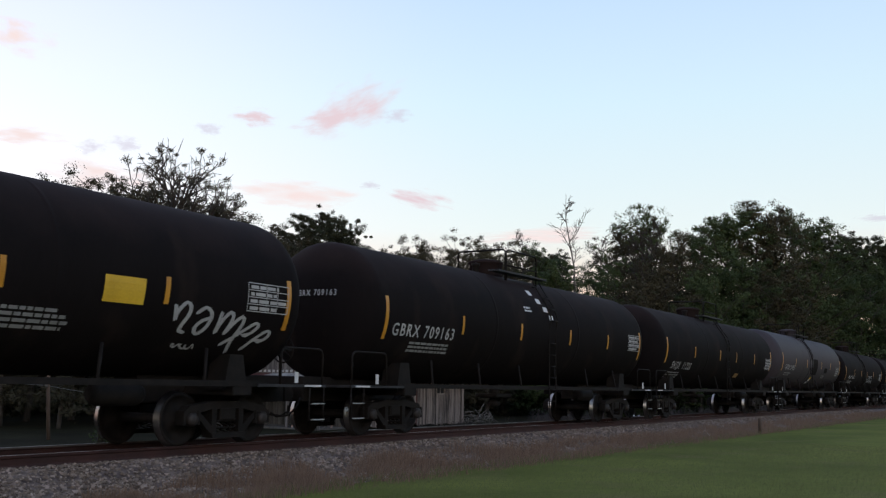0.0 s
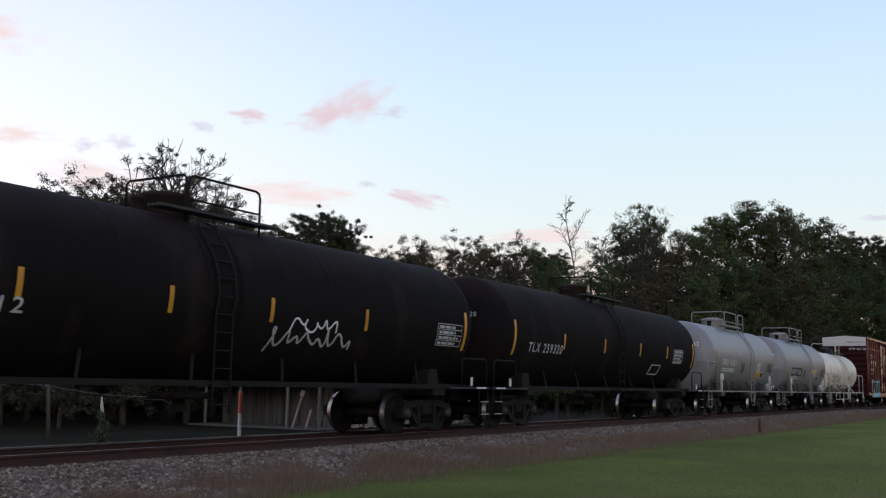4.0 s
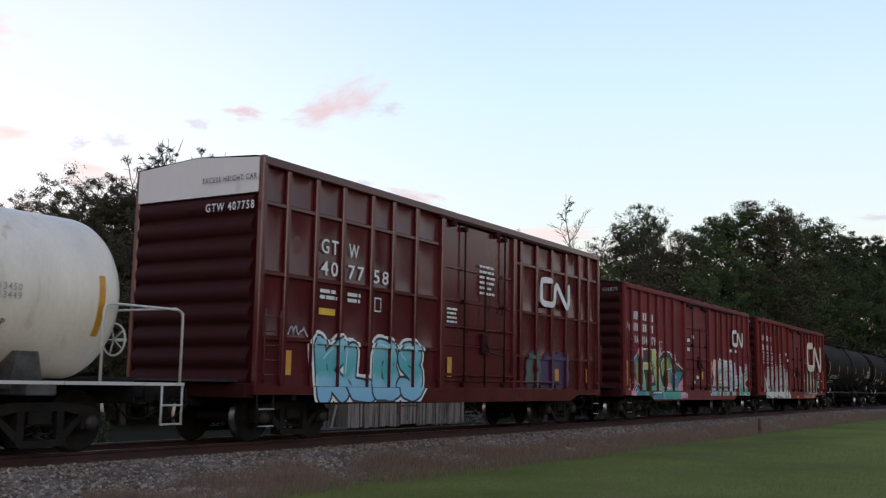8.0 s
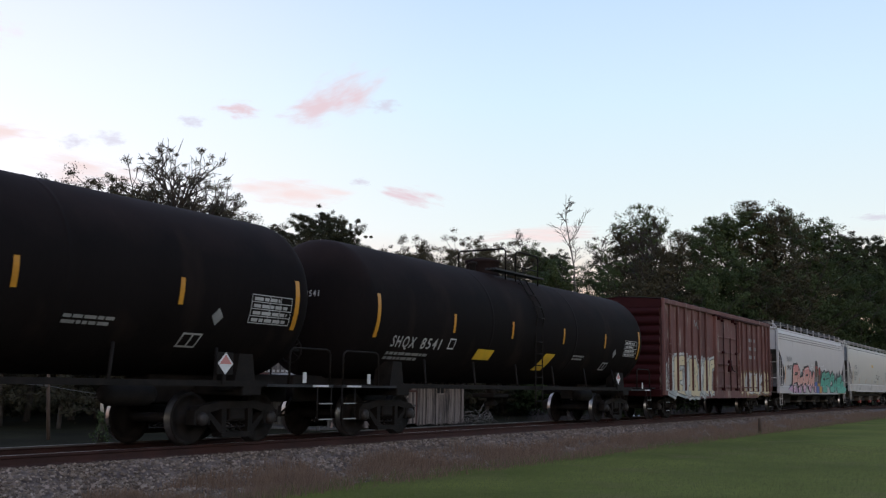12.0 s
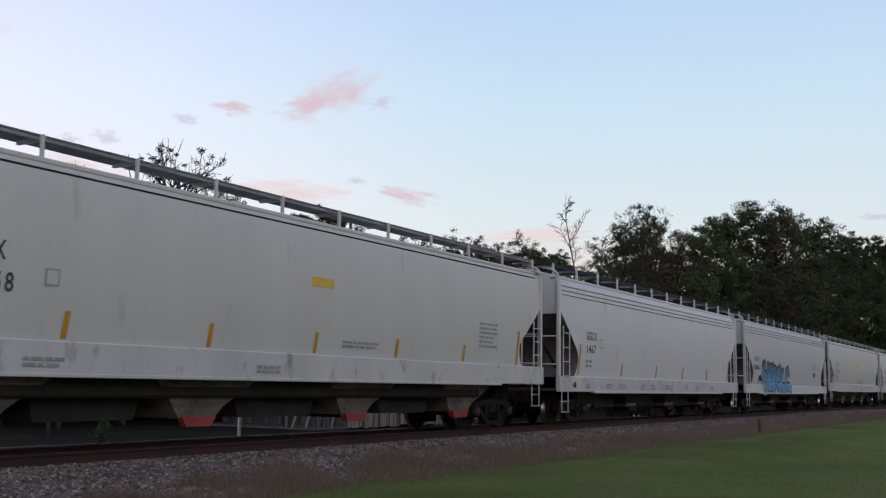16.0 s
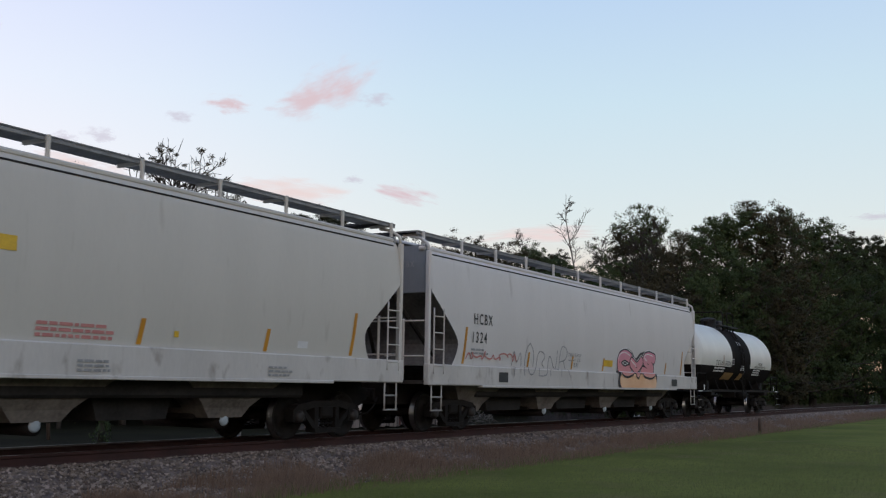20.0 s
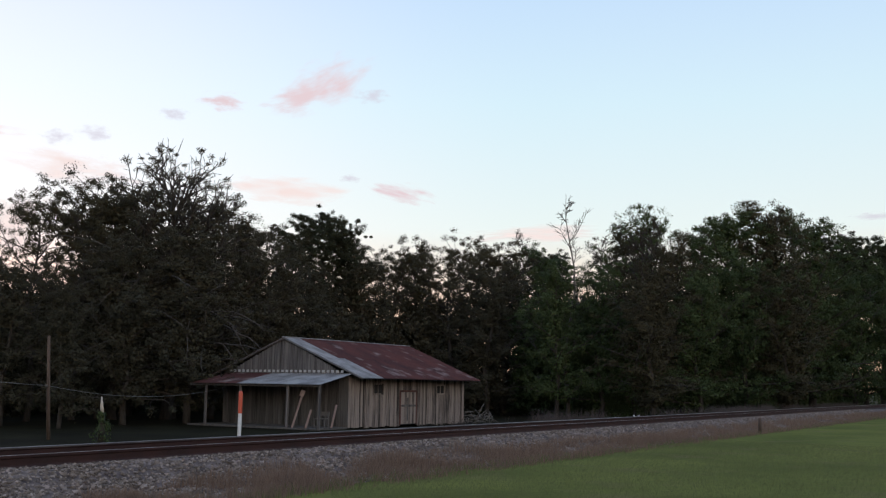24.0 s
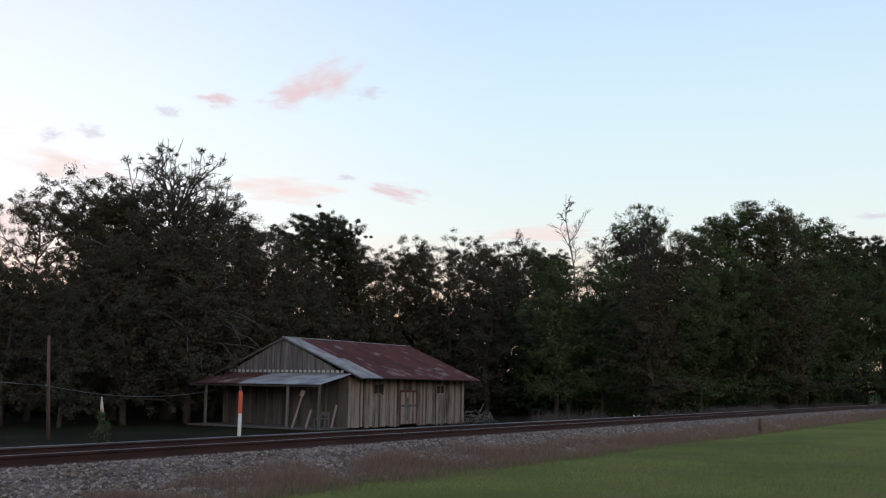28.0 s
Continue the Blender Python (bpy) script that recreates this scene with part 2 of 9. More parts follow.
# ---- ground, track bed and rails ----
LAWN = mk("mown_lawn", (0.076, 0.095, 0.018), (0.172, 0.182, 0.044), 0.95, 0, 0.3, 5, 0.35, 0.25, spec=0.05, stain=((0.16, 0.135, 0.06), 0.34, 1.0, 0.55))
# rough grass with the shade of trees and train put into its colour
ROUGH = mk("shade_darkened_rough_grass", (0.009, 0.008, 0.005), (0.027, 0.025, 0.013), 0.95, 0, 0.5, 7, 0.6, 0.3, spec=0.05)
GRAVEL = mk("granite_ballast", (0.05, 0.036, 0.031), (0.24, 0.19, 0.17), 0.9, 0, 3, 22, 0.9, 0.2, spec=0.2)
TIEWOOD = mk("creosoted_tie", (0.014, 0.009, 0.008), (0.04, 0.026, 0.022), 0.9, 0, 3, 30, 0.4, 0.25, (0.3, 3, 3), rand=0.2)
RAILRUST = mk("rusted_rail_web", (0.028, 0.011, 0.009), (0.062, 0.024, 0.019), 0.75, 0.3, 2, 40, 0.15)
RAILTOP = mk("worn_rail_head", (0.13, 0.1, 0.09), (0.3, 0.26, 0.24), 0.38, 0.8, 1, 30, 0.02, spec=0.4)


def ground_z(x, y):
    n = 0.03 * noise.noise((x * 0.15, y * 0.2, 3.0)) + 0.06 * noise.noise((x * 0.03, y * 0.04, 7.0))
    far = max(0.0, min(1.0, (y - 17.0) / 5.5))
    far = far * far * (3 - 2 * far)
    dip = -0.04 if 9.8 < y < 17 else 0.0
    return n * (0.4 if y < 17 else 1.6) - 0.76 * far + dip


def grid(a, b, near, step_):
    out, q = [], a
    while q < b:
        out.append(q)
        q += step_ if near[0] <= q < near[1] else (max(step_ * 6, abs(q - near[1]) * 0.3) if q >= near[1] else max(step_ * 6, (near[0] - q) * 0.3) if near[0] - q > step_ * 8 else step_ * 6)
    return out + [b]


xs = grid(-2500, 4000, (-10, 120), 0.8)
ys = grid(-2500, 4000, (-5, 60), 0.6)
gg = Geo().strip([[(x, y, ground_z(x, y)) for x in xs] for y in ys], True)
# ground beyond the track takes the shade-darkened grass
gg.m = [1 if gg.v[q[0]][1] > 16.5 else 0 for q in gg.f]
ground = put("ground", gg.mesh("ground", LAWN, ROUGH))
tagged(ground, "mown green grass sloping away behind the railway", "ground", kind="structure")

bed_rows = []
prof = [(-3.15, -0.08), (-2.75, 0.02), (-2.2, 0.17), (-1.75, 0.25), (-1.5, 0.36), (-1.22, 0.415), (-0.85, 0.40), (0, 0.39), (1.0, 0.41), (1.75, 0.39), (2.4, 0.2), (3.3, -0.2), (4.6, -0.85)]
for i in range(331):
    x = -60 + i if i < 20 else -40 + (i - 20) * 0.5 if i < 320 else 110 + (i - 320) * 60
    bed_rows.append([(x, TRACK + y, z + 0.03 * noise.noise((x * 0.9, y * 2.0, 1.0))) for y, z in prof])
bg_ = Geo().strip(bed_rows, True)
# ballast inside the shoulder is coloured darker for the shade beneath the train
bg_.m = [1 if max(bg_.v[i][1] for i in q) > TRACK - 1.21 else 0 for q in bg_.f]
bed = put("ballast", bg_.mesh("ballast", GRAVEL, mk("shade_darkened_ballast", (0.012, 0.008, 0.007), (0.04, 0.026, 0.022), 0.9, 0, 3, 22, 0.9, 0.2, spec=0.1)))
tagged(bed, "grey crushed granite ballast bed under the track", "ballast", kind="structure")

track = thing("railroad_track", pose(0, TRACK, 0), "single railway track with rusty rails on wooden ties", "railway track", kind="structure")
for s in (-1, 1):
    head_p = [(-0.035, RAIL - 0.03), (-0.037, RAIL - 0.008), (-0.028, RAIL), (0.028, RAIL), (0.037, RAIL - 0.008), (0.035, RAIL - 0.03)]
    web = [(0.035, RAIL - 0.0305), (0.033, RAIL - 0.042), (0.01, RAIL - 0.055), (0.009, RAIL - 0.14), (0.02, RAIL - 0.16), (0.075, RAIL - 0.175), (0.075, RAIL - 0.187),
           (-0.075, RAIL - 0.187), (-0.075, RAIL - 0.175), (-0.02, RAIL - 0.16), (-0.009, RAIL - 0.14), (-0.01, RAIL - 0.055), (-0.033, RAIL - 0.042), (-0.035, RAIL - 0.0305)]
    g = Geo()
    # the running surface and the gauge side are polished, the outer side is rusty
    order = head_p if s < 0 else [(-y, z) for y, z in head_p]
    for poly, mi in ((order[:3], 0), (order[2:], 1), (web, 0)):
        g.strip([[(x, s * 0.7535 + y, z) for y, z in poly] for x in (-150, 10, 60, 110, 700)], False, mi)
    part("rail", g, [RAILRUST, RAILTOP], track)

# ---- the weathered shed ----
BOARD = mk("weathered_brown_board", (0.026, 0.019, 0.016), (0.29, 0.235, 0.2), 0.9, 0, 1.0, 14, 0.5, 0.24, (10, 10, 0.7), rand=0.4)
BOARDG = mk("silvered_board", (0.032, 0.028, 0.026), (0.17, 0.155, 0.145), 0.9, 0, 1.3, 16, 0.5, 0.3, (9, 9, 0.5), rand=0.25)
# darker copy of the silvered board; the porch shade is in its colour
BOARDD = mk("porch_shade_board", (0.028, 0.025, 0.023), (0.12, 0.11, 0.1), 0.9, 0, 1.3, 16, 0.5, 0.3, (9, 9, 0.5), rand=0.25)
FRAMER = mk("faded_red_brown_paint", (0.05, 0.022, 0.017), (0.15, 0.06, 0.048), 0.9, 0, 2, 16, 0.3)
TIN = mk("galvanised_tin", (0.15, 0.14, 0.135), (0.4, 0.39, 0.38), 0.6, 0.2, 1.5, 14, 0.1, 0.25, rand=0.15)
TINRUST = mk("rusted_tin", (0.042, 0.013, 0.011), (0.125, 0.038, 0.03), 0.8, 0.1, 0.9, 9, 0.2, 0.25, (1, 0.4, 1), rand=0.06, stain=((0.33, 0.265, 0.245), 0.3, 1.0, 1.0))
# near-black colour standing in for shade behind boards, in openings, under roof
DARKIN = mk("painted_interior_shade", (0.01, 0.01, 0.01), (0.02, 0.018, 0.016), 0.9)
MWHT0 = mk("chalky_white_trim", (0.3, 0.3, 0.29), (0.5, 0.5, 0.48), 0.8, 0, 3, 20, 0.2)
FL, SX0, SX1, SY0, SY1 = -0.62, 45.35, 57.95, 33.0, 42.0
EAVE, RIDGE = 1.98, 4.24
shed = thing("shed", pose(0, 0, 0), "weathered plank shed with rusty tin roof and open porch", "shed")
g = Geo().box(SX0 + 0.05, SX1 - 0.05, SY0 + 0.06, SY0 + 0.12, FL, EAVE + 0.1)
g.box(SX0 + 0.05, SX1 - 0.05, SY1 - 0.1, SY1, FL, EAVE + 0.1)
g.box(SX1 - 0.12, SX1, SY0 + 0.06, SY1, FL, EAVE + 0.1)
g.box(SX0 + 0.05, SX0 + 0.1, SY0 + 0.06, SY1, FL, EAVE + 0.1)
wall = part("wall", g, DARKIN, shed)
for k in range(26):
    part("dentil", Geo().box(SX0 - 0.1, SX0 - 0.06, SY0 + 0.3 + k * 0.32, SY0 + 0.3 + k * 0.32 + 0.17, EAVE + 0.3, EAVE + 0.44, 0.01), MWHT0, wall)
rng = random.Random(5)
DOOR0, DOOR1, DTOP = 50.5, 52.15, 1.28
WINS = ((47.75, 48.65), (54.55, 55.45))
x = SX0
k = 0
while x < SX1 - 0.05:
    w = rng.choice((0.15, 0.2, 0.25, 0.3))
    w = min(w, SX1 - x)
    for e in (DOOR0, DOOR1) + WINS[0] + WINS[1]:
        # a board ends where an opening begins or ends
        if x + 0.02 < e < x + w:
            w = e - x
    spans = [(FL - 0.05 + rng.uniform(-0.06, 0.04), EAVE + 0.12)]
    mid = x + w / 2
    if DOOR0 < mid < DOOR1:
        spans = [(DTOP, EAVE + 0.12)]
    for a, b in WINS:
        if a < mid < b:
            spans = [(spans[0][0], 1.2), (1.68, EAVE + 0.12)]
    for a, b in spans:
        part("board", Geo().box(x + 0.005, x + w - 0.005, SY0 + rng.uniform(-0.015, 0.015), SY0 + 0.045, a, b, 0.004), BOARD, wall)
    x += w
y = SY0
while y < SY1 - 0.05:
    w = min(rng.choice((0.17, 0.2, 0.24)), SY1 - y)
    t = 1 - abs(y + w / 2 - (SY0 + SY1) / 2) / ((SY1 - SY0) / 2)
    # lower wall takes the board darkened for porch shade, the gable does not
    part("board", Geo().box(SX0 + rng.uniform(-0.012, 0.012), SX0 + 0.045, y + 0.006, y + w - 0.006, FL, EAVE + 0.05, 0.004), BOARDD, wall)
    part("gable_board", Geo().box(SX0 - 0.05 + rng.uniform(-0.012, 0.012), SX0 + 0.0, y + 0.006, y + w - 0.006, EAVE + 0.05 + rng.choice((0, 0.05, 0.1)), EAVE + 0.1 + (RIDGE - EAVE - 0.15) * t, 0.004), BOARDG, wall)
    y += w
for a, b in WINS:
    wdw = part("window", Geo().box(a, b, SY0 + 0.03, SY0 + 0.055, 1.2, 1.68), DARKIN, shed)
    g = Geo().box(a - 0.06, b + 0.06, SY0 - 0.035, SY0 + 0.03, 1.66, 1.74, 0.005).box(a - 0.06, b + 0.06, SY0 - 0.035, SY0 + 0.03, 1.12, 1.2, 0.005)
    g.box(a - 0.06, a, SY0 - 0.03, SY0 + 0.03, 1.2, 1.66).box(b, b + 0.06, SY0 - 0.03, SY0 + 0.03, 1.2, 1.66).box((a + b) / 2 - 0.02, (a + b) / 2 + 0.02, SY0 - 0.01, SY0 + 0.025, 1.2, 1.66)
    part("window_frame", g, BOARD, wdw)
door = part("door", Geo().box(DOOR0, DOOR1, SY0 + 0.03, SY0 + 0.05, FL, DTOP), DARKIN, shed)
x = DOOR0
for k in range(8):
    w = (DOOR1 - DOOR0) / 8
    part("board", Geo().box(x + 0.005, x + w - 0.005, SY0 - 0.03, SY0 + 0.02, FL + 0.05, DTOP - 0.02, 0.004), BOARD, door)
    x += w
part("door_brace", Geo().box(DOOR0 + 0.05, DOOR1 - 0.05, SY0 - 0.06, SY0 - 0.03, 0.42, 0.54, 0.004).box(51.15, 51.27, SY0 - 0.062, SY0 - 0.034, -0.4, 0.95, 0.004), BOARDG, door)
part("door_frame", Geo().box(DOOR0 - 0.1, DOOR1 + 0.1, SY0 - 0.05, SY0 + 0.03, DTOP, DTOP + 0.1, 0.005).box(DOOR0 - 0.1, DOOR0, SY0 - 0.05, SY0 + 0.03, FL, DTOP).box(DOOR1, DOOR1 + 0.1, SY0 - 0.05, SY0 + 0.03, FL, DTOP), FRAMER, door, "faded red-brown door frame")


def tin_sheet(x0, x1, p0, p1, waves, mat, parent, name="tin_sheet"):
    """A corrugated sheet from the low edge p0 to the high edge p1 (y, z), x0 to x1 wide."""
    n = waves * 4
    rows = []
    for i in range(n + 1):
        t = i / n
        h = 0.028 * math.sin(2 * math.pi * waves * t)
        rows.append([(x0 + (x1 - x0) * t, p0[0], p0[1] + h), (x0 + (x1 - x0) * t, p1[0], p1[1] + h)])
    return part(name, Geo().strip(rows, True), mat, parent)


ov = 1.05
slope = (RIDGE - EAVE) / ((SY1 - SY0) / 2)
lowy, lowz = SY0 - ov, 2.02
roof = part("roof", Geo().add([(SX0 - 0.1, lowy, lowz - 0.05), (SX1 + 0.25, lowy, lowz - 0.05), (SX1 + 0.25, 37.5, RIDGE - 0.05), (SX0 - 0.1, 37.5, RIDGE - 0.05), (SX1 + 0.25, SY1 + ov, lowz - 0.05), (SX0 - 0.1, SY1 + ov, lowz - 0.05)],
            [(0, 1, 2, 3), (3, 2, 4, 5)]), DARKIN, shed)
nsh = 20
for i in range(nsh):
    a = SX0 - 0.15 + (SX1 - SX0 + 0.45) * i / nsh
    b = SX0 - 0.15 + (SX1 - SX0 + 0.45) * (i + 1) / nsh + 0.04
    lift = 0.006 * (i % 2)
    m = TIN if i < 3 else TINRUST
    part_y = lowy + (37.5 - lowy) * 0.5
    part_z = lowz + (RIDGE - lowz) * 0.5
    tin_sheet(a, b, (lowy, lowz + lift), (part_y, part_z + lift), 7, m, roof)
    tin_sheet(a, b, (part_y - 0.1, part_z + 0.02 + lift - 0.045), (37.5, RIDGE + 0.02 + lift), 7, TIN if i < 2 else TINRUST, roof)
    tin_sheet(a, b, (SY1 + ov, lowz + lift), (37.5, RIDGE + lift), 7, TINRUST, roof)
part("ridge_cap", Geo().box(SX0 - 0.15, SX1 + 0.3, 37.35, 37.65, RIDGE + 0.0, RIDGE + 0.05, 0.02), TIN, roof)
part("barge_board", Geo().tube([(SX0 - 0.14, lowy, lowz - 0.06), (SX0 - 0.14, 37.5, RIDGE - 0.05), (SX0 - 0.14, SY1 + ov, lowz - 0.06)], 0.06, 4, False), BOARDG, roof)
# porch
PX = SX0 - 2.65
for i in range(11):
    a = SY0 - 0.35 + (SY1 - SY0 + 1.6) * i / 13
    b = a + (SY1 - SY0 + 1.6) / 13 + 0.03
    n, rows = 24, []
    for j in range(n + 1):
        q = a + (b - a) * j / n
        h = 0.016 * math.sin(2 * math.pi * 6 * j / n) + 0.005 * (i % 2)
        rows.append([(PX - 0.3, q, 1.63 + h), (SX0 + 0.02, q, 2.25 + h)])
    part("porch_tin_sheet", Geo().strip(rows, True), TIN if i < 7 else TINRUST, shed)
for y in (32.9, 35.0, 38.3, 40.8):
    part("porch_post", Geo().box(PX - 0.06, PX + 0.06, y - 0.06, y + 0.06, FL - 0.1, 1.62, 0.01), BOARDG, shed)
part("porch_beam", Geo().box(PX - 0.05, PX + 0.05, SY0, SY1, 1.5, 1.62, 0.01), BOARDG, shed)
part("porch_floor", Geo().box(PX - 0.15, SX0, SY0, SY1, FL - 0.1, FL, 0.01), BOARDD, shed)
part("porch_skirt", Geo().box(PX - 0.1, PX - 0.05, SY0, SY1, FL - 0.3, FL - 0.1), DARKIN, shed)
part("porch_ledger", Geo().box(SX0 - 0.09, SX0 - 0.03, SY0, SY1, EAVE + 0.0, EAVE + 0.09, 0.005), BOARDG, shed)

# things lying about by the shed and the track
LUMBER = mk("pale_weathered_lumber", (0.15, 0.105, 0.09), (0.36, 0.26, 0.22), 0.85, 0, 2, 20, 0.3, streak=(4, 4, 0.5))
for x, y, z, ln, lean, turn, label in ((42.6, 34.6, FL - 0.1, 2.0, -18, -35, "long pinkish board leaning against the porch"), (42.65, 33.75, FL - 0.1, 1.1, -18, -35, "short board leaning on the porch edge"), (43.65, 32.8, FL, 1.25, -14, -30, "grey board leaning beside a porch post")):
    b = put("plank", Geo().box(-0.055, 0.055, -0.018, 0.018, 0, ln, 0.006).mesh("plank", LUMBER), None, pose(x, y, z, lean * 0.3, -lean, turn))
    tagged(b, label, "plank", "boards by the porch")
b = put("plank", Geo().box(-0.12, 0.12, -0.02, 0.02, 0, 0.34, 0.006).mesh("plank", LUMBER), None, pose(42.97, 34.32, 1.0, 0, 22, -35))
tagged(b, "broken board end hung at the top of a leaning plank", "plank", "boards by the porch")
bench = thing("porch_bench", pose(44.2, 33.9, FL), "low grey wooden bench on the porch", "bench")
part("seat", Geo().box(-0.2, 0.2, -0.4, 0.4, 0.42, 0.47, 0.006), BOARDG, bench)
part("backrest", Geo().box(0.17, 0.21, -0.4, 0.4, 0.6, 0.82, 0.006), BOARDG, bench)
for px in (-0.15, 0.17):
    for py in (-0.34, 0.34):
        part("leg", Geo().box(px - 0.03, px + 0.03, py - 0.03, py + 0.03, 0, 0.42 if px < 0 else 0.82, 0.004), BOARDG, bench)

MRED = mk("orange_red_plastic", (0.5, 0.07, 0.03), (0.62, 0.1, 0.045), 0.45, bump=0)
MWHT = mk("white_plastic", (0.6, 0.6, 0.58), (0.75, 0.75, 0.73), 0.45, bump=0)
mk_post = thing("marker_post", pose(19.03, 17.05, 0), "slim pipeline marker post, white with orange-red top", "marker post")
part("post", Geo().lathe([(-0.4, 0.045), (0.94, 0.045)], "z", (0, 0, 0), 14), MWHT, mk_post)
part("cap", Geo().lathe([(0.94, 0.05), (1.41, 0.05), (1.46, 0.04), (1.48, 0.001)], "z", (0, 0, 0), 14), MRED, mk_post, "orange-red plastic sleeve")

POLEW = mk("grey_brown_pole_wood", (0.05, 0.033, 0.024), (0.13, 0.088, 0.062), 0.9, 0, 1.5, 18, 0.4, 0.25, (6, 6, 0.5))
pole = thing("utility_pole", pose(28.25, 36.0, -0.8), "short leaning wooden utility pole with a service wire", "utility pole")
part("pole_shaft", Geo().tube([(0.35, 0, 0), (0.2, 0, 2), (0.05, 0, 4.28)], [0.085, 0.075, 0.06], 10), POLEW, pole)
part("insulator", Geo().lathe([(2.17, 0.02), (2.17, 0.05), (2.27, 0.05), (2.27, 0.02)], "z", (0.0, -0.11, 0), 10), BOARDG, pole)
wire = Geo()
pts = [Vector((28.3, 35.9, 1.42)).lerp(Vector((44.5, 41.0, 1.4)), t) - Vector((0, 0, 0.9 * 4 * t * (1 - t) * 0.55)) for t in [i / 16 for i in range(17)]]
wire.tube(pts, 0.01, 5)
wire.tube([Vector((28.3, 35.9, 1.42)).lerp(Vector((20.0, 36.5, 2.2)), t) - Vector((0, 0, 0.1 * 4 * t * (1 - t))) for t in [i / 8 for i in range(9)]], 0.01, 5)
tagged(put("service_wire", wire.mesh("service_wire", mk("weathered_cable", (0.12, 0.12, 0.12), (0.2, 0.2, 0.2), 0.6, bump=0))), "sagging service wire between pole and shed", "wire")

BARK0 = mk("dark_mossy_bark", (0.015, 0.015, 0.01), (0.05, 0.045, 0.03), 0.95, 0, 3, 20, 0.5)
stump = thing("tree_stump", pose(26.82, 30.81, -0.78), "broken dead tree snag with a pale split top", "stump")
part("trunk", Geo().tube([(0, 0, 0), (0.02, 0, 0.8), (0.0, 0, 1.25)], [0.15, 0.12, 0.09], 10), BARK0, stump)
part("split_top", Geo().tube([(0.0, 0, 1.2), (-0.04, 0, 1.5), (-0.07, 0, 1.85)], [0.08, 0.06, 0.02], 7), mk("pale_split_wood", (0.4, 0.33, 0.26), (0.6, 0.52, 0.42), 0.8, 0, 4, 30, 0.3), stump)
for x, y, h in ((66.2, 24.6, 0.72), (68.2, 25.0, 0.68)):
    q = thing("fence_post", pose(x, y, -0.78), "short pale post standing in the grass", "post", "pale posts beside the wood")
    part("post", Geo().tube([(0, 0, 0), (0.01, 0, h)], 0.07, 8), MWHT0, q)
q = thing("wooden_post", pose(43.0, 10.6, -0.05), "short dark wooden post among dry weeds", "post")
part("post", Geo().tube([(0, 0, 0), (0.01, 0, 0.62)], 0.07, 8), POLEW, q)

# ---- woods ----
BARK = mk("grey_bark", (0.022, 0.018, 0.014), (0.06, 0.05, 0.04), 0.95, 0, 2, 14, 0.7, 0.25, (5, 5, 0.7))
PALEB = mk("pale_lichened_bark", (0.028, 0.025, 0.022), (0.11, 0.1, 0.09), 0.95, 0, 2, 14, 0.5, 0.25, (5, 5, 0.7))
DEADB = mk("bleached_dead_wood", (0.08, 0.07, 0.06), (0.2, 0.18, 0.155), 0.9, 0, 2, 14, 0.4, 0.25, (5, 5, 0.7))


def leaf_mat(name, c1, c2):
    m = bpy.data.materials.new(name)
    m.use_nodes = True
    n, l = m.node_tree.nodes, m.node_tree.links
    b = n["Principled BSDF"]
    ge = n.new("ShaderNodeNewGeometry")
    oi = n.new("ShaderNodeObjectInfo")
    mx = n.new("ShaderNodeMath")
    mx.operation = "MULTIPLY_ADD"
    mx.inputs[1].default_value = 0.55
    hf = n.new("ShaderNodeMath")
    hf.operation = "MULTIPLY"
    hf.inputs[1].default_value = 0.45
    l.new(oi.outputs["Random"], hf.inputs[0])
    l.new(ge.outputs["Random Per Island"], mx.inputs[0])
    l.new(hf.outputs[0], mx.inputs[2])
    ramp = n.new("ShaderNodeValToRGB")
    ramp.color_ramp.elements[0].color = (*c1, 1)
    ramp.color_ramp.elements[1].color = (*c2, 1)
    l.new(mx.outputs[0], ramp.inputs[0])
    l.new(ramp.outputs[0], b.inputs["Base Color"])
    b.inputs["Roughness"].default_value = 0.7
    b.inputs["Specular IOR Level"].default_value = 0.15
    return m


LEAF = leaf_mat("dark_green_leaves", (0.040, 0.060, 0.023), (0.070, 0.096, 0.036))
LEAFO = leaf_mat("olive_autumn_leaves", (0.044, 0.040, 0.022), (0.072, 0.063, 0.034))
LEAFM = leaf_mat("dull_mossy_leaves", (0.062, 0.058, 0.04), (0.105, 0.096, 0.066))
LEAFB = leaf_mat("russet_brown_leaves", (0.044, 0.042, 0.026), (0.068, 0.063, 0.040))
NEEDLE = leaf_mat("pine_needles", (0.02, 0.024, 0.014), (0.045, 0.05, 0.026))


def leaves_at(out, r, c, rad, n, size):
    """Scatters n small leaf sprays round c."""
    for _ in range(n):
        w = Vector((r.gauss(0, 1), r.gauss(0, 1), r.gauss(0, 0.8)))
        one_leaf(out, r, c + w * rad * 0.55, w.normalized(), size)


def one_leaf(out, r, p, w, size):
    """A leaf spray at p that faces out of its tuft along w; its shading is that of the rounded tuft."""
    vs, fs, ns = out
    a = (w + Vector((r.gauss(0, 0.6), r.gauss(0, 0.6), r.gauss(0, 0.6)))).normalized()
    b = a.orthogonal().normalized()
    b.rotate(Matrix.Rotation(r.uniform(0, 6.28), 3, a))
    d = a.cross(b)
    s = size * r.uniform(0.6, 1.35)
    o = len(vs)
    vs += [p - b * s * 0.5, p + b * s * 0.5 - d * s * 0.3, p + d * s * 0.42]
    fs.append((o, o + 1, o + 2))
    q = (w * 0.8 + a * 0.35 + Vector((0, 0, 0.25))).normalized()
    ns += [q, q, q]


